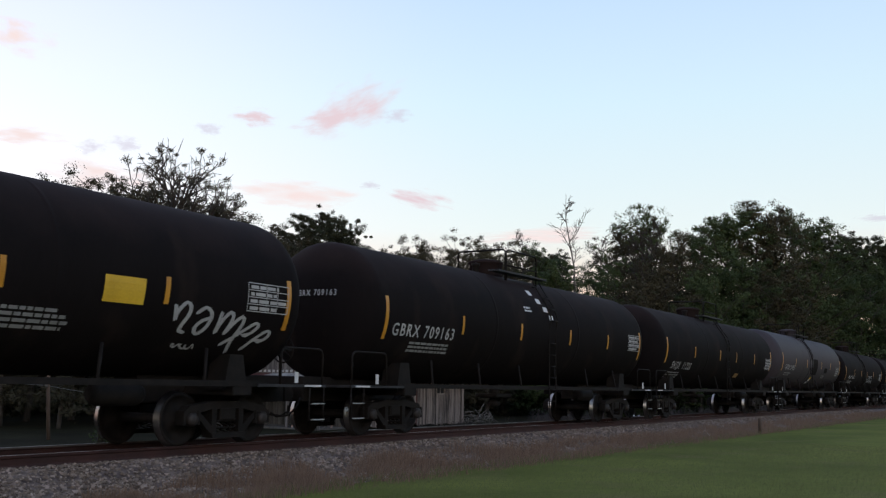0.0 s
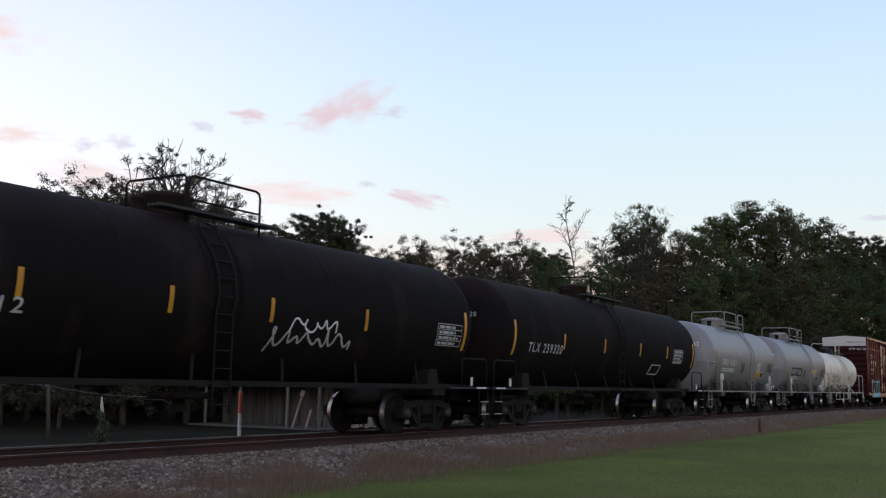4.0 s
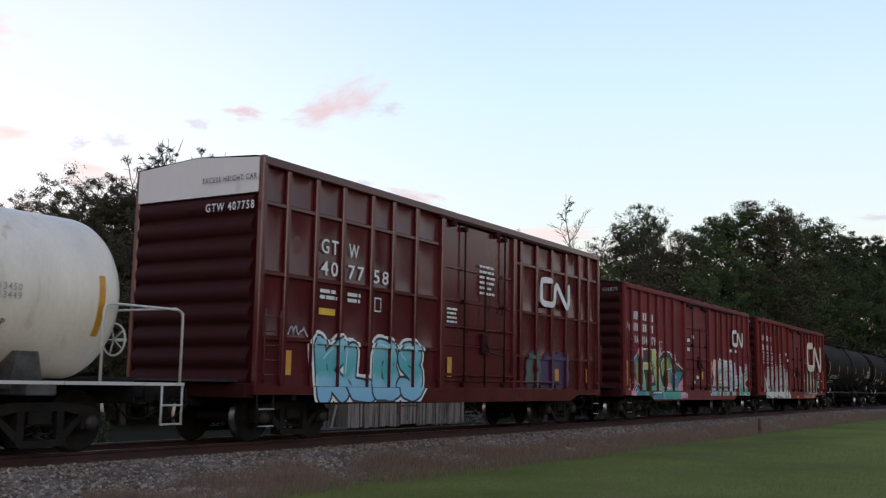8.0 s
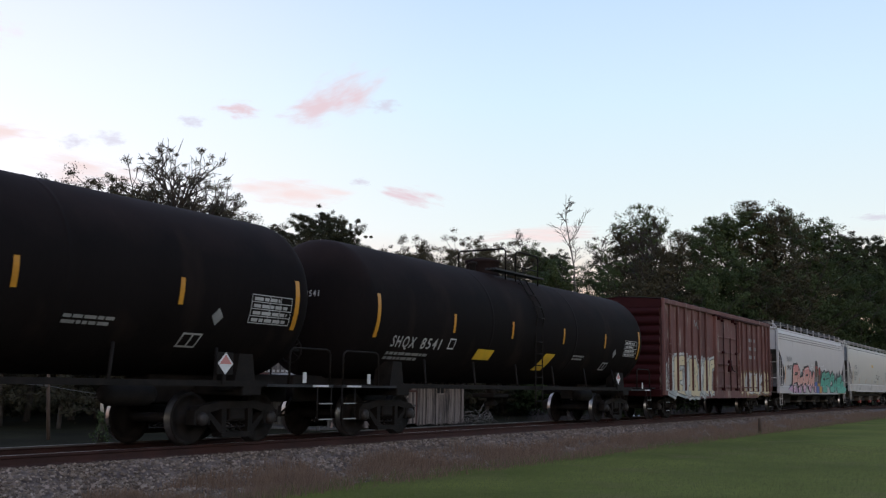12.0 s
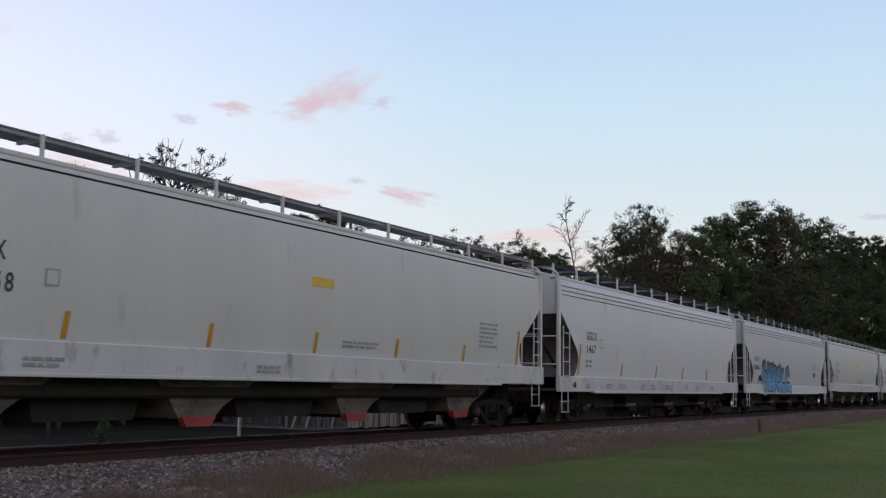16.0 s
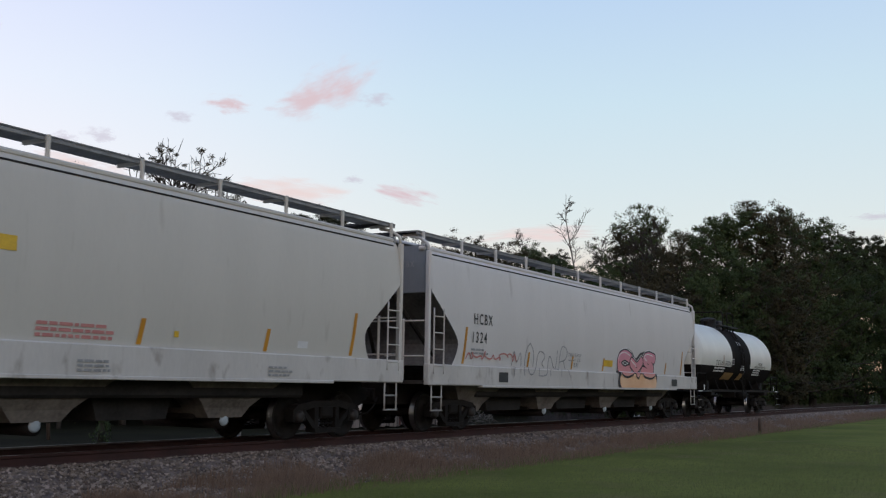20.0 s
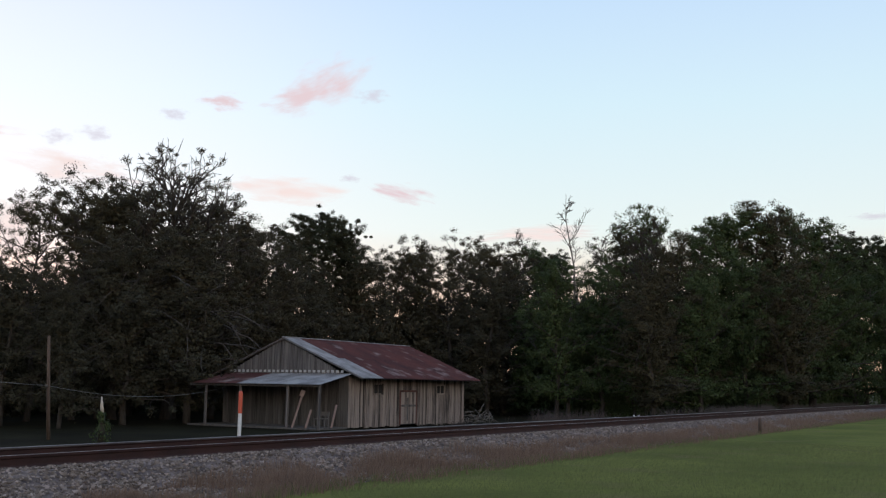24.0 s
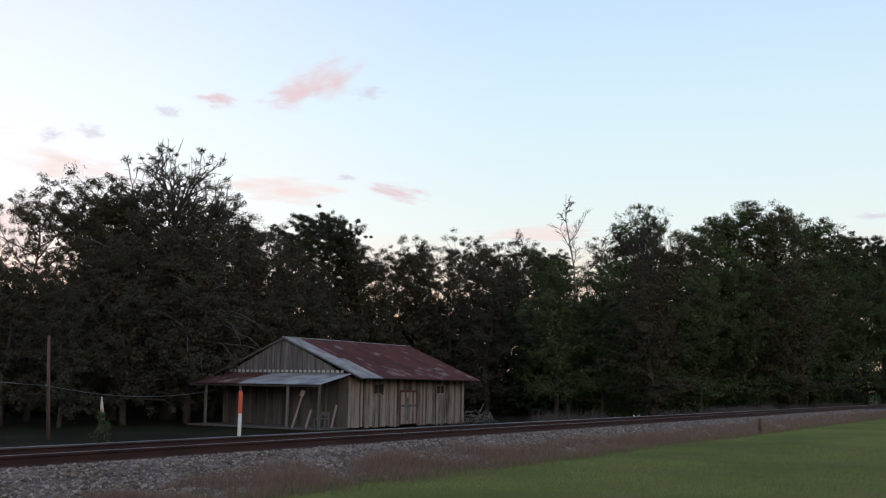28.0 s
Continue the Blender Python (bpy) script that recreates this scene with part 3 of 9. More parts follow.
def leaf_mesh(name, out, mat):
    me = bpy.data.meshes.new(name)
    me.from_pydata([tuple(v) for v in out[0]], [], out[1])
    me.polygons.foreach_set("use_smooth", [True] * len(out[1]))
    me.normals_split_custom_set_from_vertices([tuple(v) for v in out[2]])
    me.materials.append(mat)
    return me


def make_tree(kind, seed):
    """Meshes of a tree about 16 m high: tapered trunk with limbs and, where it has them, clumps of leaves."""
    r = random.Random(seed)
    wood = Geo()
    out = ([], [], [])
    H = 16.0
    lean = Vector((r.uniform(-0.6, 0.6), r.uniform(-0.6, 0.6), 0))
    trunk = [Vector((0.25 * math.sin(i * 0.9 + seed), 0.25 * math.cos(i * 1.1 + seed), H * (0.93 if kind not in ("broad", "high", "dusk") else 0.8) * i / 9)) + lean * (i / 9) for i in range(10)]
    trunk[0] = Vector((0, 0, -0.3))
    base = {"pine": 0.22, "dead": 0.15, "bare": 0.16}.get(kind, 0.26)
    wood.tube(trunk, [base * (1 - 0.93 * i / 9) for i in range(10)], 7)
    n1 = {"pine": 20, "dead": 9, "bare": 16, "high": 15}.get(kind, 24)
    lo = {"pine": 0.58, "dead": 0.45, "bare": 0.35, "high": 0.5}.get(kind, 0.1)
    for i in range(n1):
        f = lo + (0.99 - lo) * (i + r.random()) / n1
        k = f * 9
        j = min(8, int(k))
        p = trunk[j].lerp(trunk[j + 1], k - j)
        az = i * 2.4 + r.uniform(-0.5, 0.5)
        crown = math.sin(math.pi * min(1.0, (f - lo) / (1 - lo) * 0.75 + 0.25)) if kind != "pine" else 0.5 + 0.4 * r.random()
        ln = {"pine": 2.6, "dead": 1.75, "bare": 3.0}.get(kind, 4.4) * (0.35 + 0.75 * crown) * r.uniform(0.7, 1.2)
        up = {"dead": 1.0, "bare": 1.1}.get(kind, 0.5 if f > 0.3 else 0.05) + r.uniform(-0.15, 0.25)
        d = Vector((math.cos(az), math.sin(az), up)).normalized()
        pts = [p]
        for s in range(4):
            wob = 0.3
            d = (d + Vector((r.uniform(-wob, wob), r.uniform(-wob, wob), r.uniform(-0.12, 0.22)))).normalized()
            pts.append(pts[-1] + d * ln / 4)
        rad = base * 0.42 * (1.1 - f * 0.7)
        wood.tube(pts, [rad * (1 - 0.8 * s / 4) for s in range(5)], 5)
        for s in range(1, 5):
            for _ in range({"dead": 3, "bare": 4, "pine": 2}.get(kind, 2)):
                q = pts[s].lerp(pts[s - 1], r.random())
                e = (d + Vector((r.gauss(0, 0.8), r.gauss(0, 0.8), r.gauss(0.2, 0.5)))).normalized()
                l2 = ln * r.uniform(0.18, 0.36)
                tip = q + e * l2
                m = q.lerp(tip, 0.5) + Vector((r.uniform(-0.1, 0.1), r.uniform(-0.1, 0.1), 0.08))
                wood.tube([q, m, tip], [rad * 0.3 + 0.008, rad * 0.2 + 0.006, 0.008], 3, close=False)
                if kind in ("dead", "bare"):
                    for _ in range(3):
                        t2 = tip + (e + Vector((r.gauss(0, 0.7), r.gauss(0, 0.7), r.gauss(0.2, 0.4)))).normalized() * l2 * 0.6
                        wood.tube([m.lerp(tip, r.random()), t2], [0.018, 0.007], 3, close=False)
                    if kind == "bare" and r.random() < 0.3:
                        leaves_at(out, r, tip, 0.4, 6, 0.13)
                elif kind == "pine":
                    for _ in range(5):
                        clump(out, r, tip + Vector((r.gauss(0, 0.5), r.gauss(0, 0.5), r.gauss(0, 0.35))), r.uniform(0.2, 0.5), 110, 0.11)
                else:
                    for c_, n_ in ((tip, 110), (tip + Vector((r.gauss(0, 0.45), r.gauss(0, 0.45), r.gauss(0.1, 0.35))), 70)):
                        clump(out, r, c_, r.uniform(0.3, 0.75) if kind != "high" else r.uniform(0.25, 0.6), n_, 0.11)
                    if s < 3 and kind != "high":
                        clump(out, r, m, r.uniform(0.6, 1.0), 40, 0.22)
        if kind in ("broad", "dusk") and f < 0.8:
            for _ in range(12):
                leaves_at(out, r, p.lerp(pts[2], r.random()), 0.7, 12, 0.26)
    bark = {"dead": DEADB}.get(kind, BARK)
    tm = wood.mesh("trunk", bark)
    cm = None
    if out[0]:
        cm = leaf_mesh("crown", out, {"pine": NEEDLE, "bare": LEAFO, "high": LEAFO, "dusk": LEAFB}.get(kind, LEAFO if seed == 14 else LEAF))
    zz = sorted(v[2] for v in (out[0] if kind in ("broad", "pine", "high", "dusk") else wood.v))
    return tm, cm, zz[int(len(zz) * (0.994 if kind in ("broad", "pine", "high", "dusk") else 0.999))]


def clump(out, r, c, rad, n, size):
    """A rounded, flattish tuft of leaves with an uneven rim."""
    for _ in range(n):
        w = Vector((r.gauss(0, 1), r.gauss(0, 1), r.gauss(0, 1))).normalized()
        p = c + Vector((w.x, w.y, w.z * 0.72)) * rad * (r.random() ** 0.5) * (0.8 + 0.35 * noise.noise(w * 1.6 + c))
        one_leaf(out, r, p, w, size)


def old_tree(seed):
    """The tallest tree: forking limbs that spread into an egg-shaped, half bare crown, tufts of small leaves, dead drooping boughs below."""
    r = random.Random(seed)
    wood, out = Geo(), ([], [], [])

    def limb(p, d, ln, rad, depth):
        pts = [p]
        for k in range(4):
            d = (d + Vector((r.uniform(-0.3, 0.3), r.uniform(-0.3, 0.3), r.uniform(-0.14, 0.22)))).normalized()
            pts.append(pts[-1] + d * ln / 4)
        wood.tube(pts, [rad * (1 - 0.13 * k) for k in range(5)], 6 if depth > 2 else 4 if depth > 0 else 3, True, 1, False)
        high = pts[-1].z > 13.2
        if depth == 0:
            for q in pts[2::2] if high else pts[1:]:
                e = (d + Vector((r.gauss(0, 0.7), r.gauss(0, 0.7), r.gauss(0.1, 0.5)))).normalized()
                wood.tube([q, q + e * ln * 0.45], [rad * 0.7 + 0.008, 0.016], 3, True, 1, False)
            if not high or r.random() < 0.8:
                clump(out, r, pts[-1], r.uniform(0.25, 0.5), 85 if high else 110, 0.1)
            return
        for k in range(3 if depth > 1 or high else 4):
            q = pts[min(4, 2 + k)].lerp(pts[1], r.uniform(0, 0.4))
            e = (d * 0.75 + Vector((r.gauss(0, 0.6), r.gauss(0, 0.6), r.gauss(0.15, 0.4)))).normalized()
            limb(q, e, ln * r.uniform(0.5, 0.72), rad * 0.5, depth - 1)
    axis = [Vector((0.3 * math.sin(i * 0.8), 0.25 * math.cos(i * 0.9) - 0.25, 15.2 * i / 9)) for i in range(10)]
    axis[0].z = -0.3
    wood.tube(axis, [0.42 * (1 - 0.105 * i) for i in range(10)], 8, True, 1)
    for i in range(46):
        f = 0.26 + 0.72 * i / 45
        j = min(8, int(f * 9))
        p = axis[j].lerp(axis[j + 1], f * 9 - j)
        az = i * 2.4 + r.uniform(-0.3, 0.3)
        ln = (4.6 if f < 0.65 else 4.6 - 4.0 * (f - 0.65)) * r.uniform(0.8, 1.1)
        limb(p, Vector((math.cos(az), math.sin(az), 0.1 + 0.75 * f * f + (0.4 if f > 0.86 else 0.0))).normalized(), ln * (0.62 if f < 0.6 else 0.95), 0.25 * (1.25 - f) + 0.02, 2)
    for i in range(26):
        # pale dead boughs that sweep out and down towards the open side
        az = radians(180 + 110 * ((i * 0.618) % 1) - 10)
        d = Vector((math.cos(az), math.sin(az), r.uniform(-0.05, 0.3))).normalized()
        pts = [Vector((0, 0, r.uniform(3.5, 9.5))) + d * r.uniform(3.6, 5.6)]
        for k in range(7):
            d = (d + Vector((r.uniform(-0.35, 0.35), r.uniform(-0.35, 0.35), r.uniform(-0.34, 0.14)))).normalized()
            pts.append(pts[-1] + d * r.uniform(0.5, 0.9))
            e = (d + Vector((r.gauss(0, 0.7), r.gauss(0, 0.7), r.gauss(0, 0.5)))).normalized()
            wood.tube([pts[-1], pts[-1] + e * r.uniform(0.4, 1.2)], [0.02, 0.008], 3, close=False)
        wood.tube(pts, [0.075 - 0.008 * k for k in range(8)], 4)
    cm = leaf_mesh("crown", out, LEAFM)
    return wood.mesh("trunk", PALEB, BARK), cm, max(v[2] for v in wood.v)


FOREST = {"broad": [make_tree("broad", s) for s in (11, 12, 14, 17)], "dusk": [make_tree("dusk", s) for s in (15, 18, 19)], "high": [make_tree("high", s) for s in (51, 52, 53)], "old": [old_tree(9)], "pine": [make_tree("pine", s) for s in (21, 22)],
          "bare": [make_tree("bare", s) for s in (31, 32)], "dead": [make_tree("dead", 41)]}
LABELS = {"dusk": ("broadleaf tree with dull russet-brown leaves", "broad_tree"), "high": ("broadleaf tree with a high ragged crown on bare limbs", "high_crowned_tree"), "broad": ("leafy broadleaf tree at the dusky wood's edge", "broad_tree"), "old": ("tall old tree with bare branches at its top", "old_tree"), "pine": ("slender pine with a tufted crown", "pine_tree"),
          "bare": ("nearly leafless brown tree among the wood", "bare_tree"), "dead": ("bleached dead tree without leaves", "dead_tree")}
planted = [0]


def plant(kind, x, y, h, turn=None):
    i = planted[0]
    planted[0] += 1
    tm, cm, top_ = FOREST[kind][i % len(FOREST[kind])]
    label, name = LABELS[kind]
    k = h / top_
    t = thing(name, pose(x, y, -0.76, 0, 0, (i * 137.5) % 360 if turn is None else turn), label, "tree", "trees of the wood")
    wide = k if kind in ("old", "pine", "dead") else k * (0.85 + 0.3 * ((i * 0.618) % 1))
    t.scale = (wide, wide, k)
    put("trunk", tm, t)
    if cm:
        put("crown", cm, t)
    return t


plant("high", 38.8, 50.9, 13.5)
plant("dusk", 34.2, 46.9, 8.6)
plant("high", 42.0, 50.9, 13.7)
plant("high", 44.4, 51.5, 15.0)
plant("old", 47.4, 48.75, 18.3, 0)
plant("high", 49.9, 54.7, 15.4)
plant("dusk", 50.8, 48.2, 14.8)
plant("dusk", 54.0, 48.6, 13.6)
plant("dusk", 44.1, 43.6, 11.6)
plant("dusk", 40.2, 44.5, 10.5)
plant("dusk", 35.2, 43.6, 7.4)
plant("dusk", 63.5, 55.0, 15.1)
plant("pine", 68.5, 55.3, 17.1)
plant("pine", 71.9, 54.1, 16.8)
plant("dusk", 63.0, 49.3, 11.6)
plant("dusk", 58.3, 48.7, 11.4)
plant("dusk", 73.6, 51.9, 13.6)
plant("high", 78.3, 52.1, 15.3)
plant("broad", 81.2, 51.2, 16.0)
plant("high", 77.6, 45.6, 14.2)
plant("high", 82.9, 46.4, 16.5)
plant("high", 81.5, 42.6, 15.6)
plant("dusk", 75.5, 40.9, 12.5)
plant("bare", 89.7, 44.2, 17.7)
plant("pine", 92.6, 47.4, 14.7)
plant("broad", 86.7, 41.1, 15.4)
plant("dead", 76.8, 34.0, 18.2)
plant("bare", 92.5, 37.9, 17.3)
plant("broad", 72.8, 33.3, 11.9)
plant("pine", 99.7, 46.6, 16.6)
plant("broad", 85.9, 32.9, 16.8)
plant("broad", 84.9, 29.9, 18.0)
plant("bare", 78.8, 29.2, 15.8)
plant("bare", 83.4, 27.9, 17.1)
plant("broad", 79.9, 25.8, 14.6)
plant("broad", 75.9, 31.0, 12.1)
plant("broad", 88.1, 26.4, 16.5)
plant("broad", 90.7, 24.6, 18.3)
plant("broad", 92.2, 22.7, 19.2)
plant("broad", 94.7, 20.9, 18.6)
plant("broad", 98.1, 19.6, 18.5)
plant("broad", 81.3, 21.2, 13.1)
plant("broad", 84.0, 18.4, 12.4)
plant("broad", 76.5, 23.4, 11.4)
plant("pine", 128.1, 22.0, 20.9)
plant("pine", 132.5, 20.2, 21.4)
plant("pine", 134.8, 18.3, 20.7)
plant("broad", 108.1, 20.3, 16.3)
plant("broad", 110.5, 18.0, 14.7)
plant("broad", 111.0, 14.9, 15.2)
plant("broad", 71.7, 25.3, 11.0)
plant("broad", 124.2, 14.2, 18.5)
plant("high", 34.0, 49.4, 8.9)
plant("high", 34.0, 51.9, 8.8)
plant("pine", 139.4, 13.4, 21.0)
plant("dusk", 44.8, 50.5, 15.0)
plant("dusk", 49.0, 49.6, 13.2)


ivy = ([], [], [])
r = random.Random(61)
for k in range(16):
    clump(ivy, r, Vector((r.gauss(0, 0.12), r.gauss(0, 0.12), 0.1 + 1.15 * k / 15)), 0.42 - 0.018 * k, 34, 0.1)
put("ivy", leaf_mesh("ivy", ivy, LEAF), stump)


def thicket(name, label, line, deep, n, size, rad, seed, mat, base=0.0, tuft=16):
    """A belt of brush along ground points with heights (x, y, top), as tufts of leaves from the ground to an uneven top."""
    r = random.Random(seed)
    out = ([], [], [])
    for _ in range(n // tuft):
        k = r.random() * (len(line) - 1)
        j = min(len(line) - 2, int(k))
        a, b = line[j], line[j + 1]
        t = k - j
        x, y, hi = (a[i] + (b[i] - a[i]) * t for i in range(3))
        w = r.uniform(0, deep)
        dn = math.hypot(x, y)
        x, y = x + x / dn * w, y + y / dn * w
        top = hi * (0.86 + 0.2 * noise.noise((x * 0.2, y * 0.2, seed)) + 0.12 * noise.noise((x * 0.7, y * 0.7, seed))) * (0.75 + 0.25 * w / deep)
        z = -0.8 + base + (top - base) * r.random() ** 0.8
        clump(out, r, Vector((x, y, z)), rad * r.uniform(0.6, 1.25), tuft, size)
    return tagged(put(name, leaf_mesh(name, out, mat)), label, "undergrowth", kind="stuff")


thicket("undergrowth", "dense dark brown undergrowth filling the wood's foot", [(20, 54, 9.6), (36, 58, 10.2), (44, 56, 11.5), (58, 55, 12.2), (68, 52, 12.0), (75, 47, 12.0), (79, 41, 12.0)], 10, 130000, 0.26, 1.2, 71, LEAFB, 0.0, 30)
thicket("undergrowth", "dense dark green undergrowth filling the wood's foot", [(79, 40, 11.8), (80, 36, 12.0), (84, 26, 13.0), (96, 21, 14.0), (130, 20, 14.5), (200, 24, 19)], 10, 110000, 0.26, 1.2, 77, LEAF, 0.0, 30)
thicket("wood_interior", "dark thicket of saplings deep inside the wood", [(18, 64, 10.6), (34, 66, 10.6), (42, 64, 10.8), (52, 66, 10.8), (58, 68, 15), (62, 68, 15), (66, 66, 14), (84, 60, 14), (94, 48, 13.6), (98, 40, 14), (102, 33, 13.5), (120, 30, 15), (220, 36, 20)], 6, 130000, 0.6, 1.6, 73, LEAFB, 0.0, 24)
thicket("hedge", "olive brush and saplings along the wood's edge", [(76, 31.5, 5), (77, 29, 6.5), (82, 22.5, 6), (110, 19.5, 6)], 4, 84000, 0.13, 0.8, 72, LEAF, 0.0, 30)
thicket("vine_curtain", "vines and low boughs hanging down the wood's edge", [(77, 34, 10), (77.5, 31, 10.5), (83, 24, 12.5), (98, 20.5, 13.5), (125, 19.5, 13.5)], 4, 150000, 0.14, 0.9, 74, LEAF, 0.0, 36)
thicket("bough_curtain", "drooping russet boughs of the old trees behind the shed", [(24, 48, 6.5), (36, 50, 8.5), (44, 50, 11), (52, 53, 10), (62, 54, 9.5)], 4, 130000, 0.13, 0.9, 75, LEAFB, 1.6, 36)
# added out of view: blocks low sky light and darkens reflections in the cars
thicket("wood_behind", "unseen belt of trees added behind the camera to darken reflections", [(-70, 10, 11), (-50, -25, 11), (0, -42, 11), (45, -48, 14), (90, -46, 20), (150, -44, 24), (230, -40, 28), (320, -24, 32)], 8, 60000, 1.3, 2.2, 76, LEAF)

thicket("bracken", "low dark brush on the floor of the wood", [(14, 56, 3.0), (36, 60, 3.0), (62, 60, 3.0), (76, 52, 3.0), (90, 44, 3.2)], 6, 16000, 0.4, 0.9, 78, LEAF)

# brush heap beside the shed
r = random.Random(8)
g = Geo()
for _ in range(60):
    c = Vector((60.5 + r.gauss(0, 1.0), 33.5 + r.gauss(0, 0.6), -0.7 + abs(r.gauss(0, 0.35))))
    d = Vector((r.gauss(0, 1), r.gauss(0, 0.4), r.gauss(0, 0.35))).normalized() * r.uniform(0.5, 1.4)
    g.tube([c - d * 0.5, c + Vector((0, 0, 0.06)), c + d * 0.5], [0.03, 0.025, 0.008], 4)
tagged(put("brush_pile", g.mesh("brush_pile", DEADB)), "heap of dry grey branches beside the shed", "brush pile", kind="stuff")

# ---- clouds, drifting far away ----


def cloud_mat(name, c, dense):
    m = bpy.data.materials.new(name)
    m.use_nodes = True
    n, l = m.node_tree.nodes, m.node_tree.links
    n.clear()
    o = n.new("ShaderNodeOutputMaterial")
    mix = n.new("ShaderNodeMixShader")
    tr = n.new("ShaderNodeBsdfTransparent")
    em = n.new("ShaderNodeEmission")
    em.inputs["Color"].default_value = (*c, 1)
    em.inputs["Strength"].default_value = 1.0
    co = n.new("ShaderNodeTexCoord")
    oi = n.new("ShaderNodeObjectInfo")
    sh = n.new("ShaderNodeVectorMath")
    sh.operation = "ADD"
    cx = n.new("ShaderNodeCombineXYZ")
    ml = n.new("ShaderNodeMath")
    ml.operation = "MULTIPLY"
    ml.inputs[1].default_value = 40
    l.new(oi.outputs["Random"], ml.inputs[0])
    l.new(ml.outputs[0], cx.inputs[2])
    l.new(co.outputs["UV"], sh.inputs[0])
    l.new(cx.outputs[0], sh.inputs[1])
    no = n.new("ShaderNodeTexNoise")
    no.inputs["Scale"].default_value, no.inputs["Detail"].default_value = 4.2, 9
    l.new(sh.outputs[0], no.inputs["Vector"])
    sub = n.new("ShaderNodeVectorMath")
    sub.operation = "SUBTRACT"
    sub.inputs[1].default_value = (0.5, 0.5, 0)
    l.new(co.outputs["UV"], sub.inputs[0])
    le = n.new("ShaderNodeVectorMath")
    le.operation = "LENGTH"
    l.new(sub.outputs[0], le.inputs[0])
    fall = n.new("ShaderNodeMapRange")
    fall.inputs["From Min"].default_value, fall.inputs["From Max"].default_value = 0.5, 0.05
    fall.inputs["To Min"].default_value, fall.inputs["To Max"].default_value = 0.0, 1.0
    l.new(le.outputs["Value"], fall.inputs["Value"])
    wob = n.new("ShaderNodeMath")
    wob.operation = "MULTIPLY_ADD"
    wob.inputs[1].default_value, wob.inputs[2].default_value = 2.2, -1.1
    l.new(no.outputs["Fac"], wob.inputs[0])
    edge_ = n.new("ShaderNodeMath")
    edge_.operation = "ADD"
    l.new(fall.outputs[0], edge_.inputs[0])
    l.new(wob.outputs[0], edge_.inputs[1])
    body_ = n.new("ShaderNodeMapRange")
    body_.interpolation_type = "SMOOTHSTEP"
    body_.inputs["From Min"].default_value, body_.inputs["From Max"].default_value = 0.12, 1.3
    l.new(edge_.outputs[0], body_.inputs["Value"])
    mul = n.new("ShaderNodeMath")
    mul.operation = "MULTIPLY"
    l.new(body_.outputs[0], mul.inputs[0])
    rim_ = n.new("ShaderNodeMapRange")
    rim_.inputs["From Min"].default_value, rim_.inputs["From Max"].default_value = 0.0, 0.2
    l.new(fall.outputs[0], rim_.inputs["Value"])
    l.new(rim_.outputs[0], mul.inputs[1])
    d = n.new("ShaderNodeMath")
    d.operation = "MULTIPLY"
    d.inputs[1].default_value = dense
    d.use_clamp = True
    l.new(mul.outputs[0], d.inputs[0])
    l.new(d.outputs[0], mix.inputs[0])
    l.new(tr.outputs[0], mix.inputs[1])
    l.new(em.outputs[0], mix.inputs[2])
    l.new(mix.outputs[0], o.inputs[0])
    return m


CLOUDM = [cloud_mat("rosy_cloud", (0.84, 0.68, 0.72), 1.15), cloud_mat("mauve_cloud", (0.70, 0.66, 0.76), 0.7), cloud_mat("peach_cloud", (0.98, 0.82, 0.79), 1.0)]
CLOUD_NAMES = ("small rosy evening cloud drifting slowly", "thin mauve evening cloud drifting slowly", "faint peach veil of cloud low in the sky")
CLOUDS = []


def cloud(a, b, w, h, k, tilt=0):
    """A far cloud that drifts from a to b in the course of the clip."""
    rows = []
    for j in range(5):
        rows.append([((i / 6 - 0.5) * w, (j / 4 - 0.5) * h, 12 * math.sin(i + j)) for i in range(7)])
    me = Geo().strip(rows, True).mesh("cloud", CLOUDM[k])
    uv = me.uv_layers.new(name="UVMap")
    for lp in me.loops:
        c = me.vertices[lp.vertex_index].co
        uv.data[lp.index].uv = (c.x / w + 0.5, c.y / h + 0.5)
    ob = put("cloud", me, None, look(a, EYE, tilt))
    ob.visible_shadow = False
    tagged(ob, CLOUD_NAMES[k], "cloud", "evening clouds")
    CLOUDS.append((ob, a, b, tilt))


cloud((2334, 1715, 795), (2255, 1786, 862), 380, 165, 0, -26)
cloud((2300, 1777, 752), (2223, 1846, 817), 260, 80, 0, -12)
cloud((2409, 1612, 774), (2348, 1671, 834), 124, 64, 1)
cloud((2167, 1934, 752), (2087, 2004, 795), 176, 73, 0)
cloud((2090, 2032, 712), (2002, 2105, 750), 103, 56, 1)
cloud((1870, 2258, 638), (1786, 2319, 661), 114, 56, 1)
cloud((1935, 2198, 653), (1860, 2255, 678), 124, 60, 1)
cloud((1906, 2248, 561), (1834, 2302, 584), 434, 129, 2, 4)
cloud((1680, 2330, 905), (1505, 2432, 941), 230, 120, 2, 8)
cloud((2291, 1860, 542), (2268, 1884, 553), 454, 107, 2, 3)
cloud((2500, 1567, 542), (2464, 1619, 560), 269, 77, 0, 14)
cloud((2408, 1695, 577), (2364, 1749, 597), 83, 34, 1)
cloud((1731, 2363, 651), (1627, 2433, 659), 310, 64, 2)
cloud((2675, 1286, 438), (2668, 1298, 444), 537, 73, 2)
cloud((1769, 2388, 412), (1745, 2404, 419), 310, 236, 2)
cloud((2923, 533, 414), (2921, 540, 419), 186, 47, 1)
cloud((2938, 389, 468), (2935, 402, 474), 165, 30, 1)

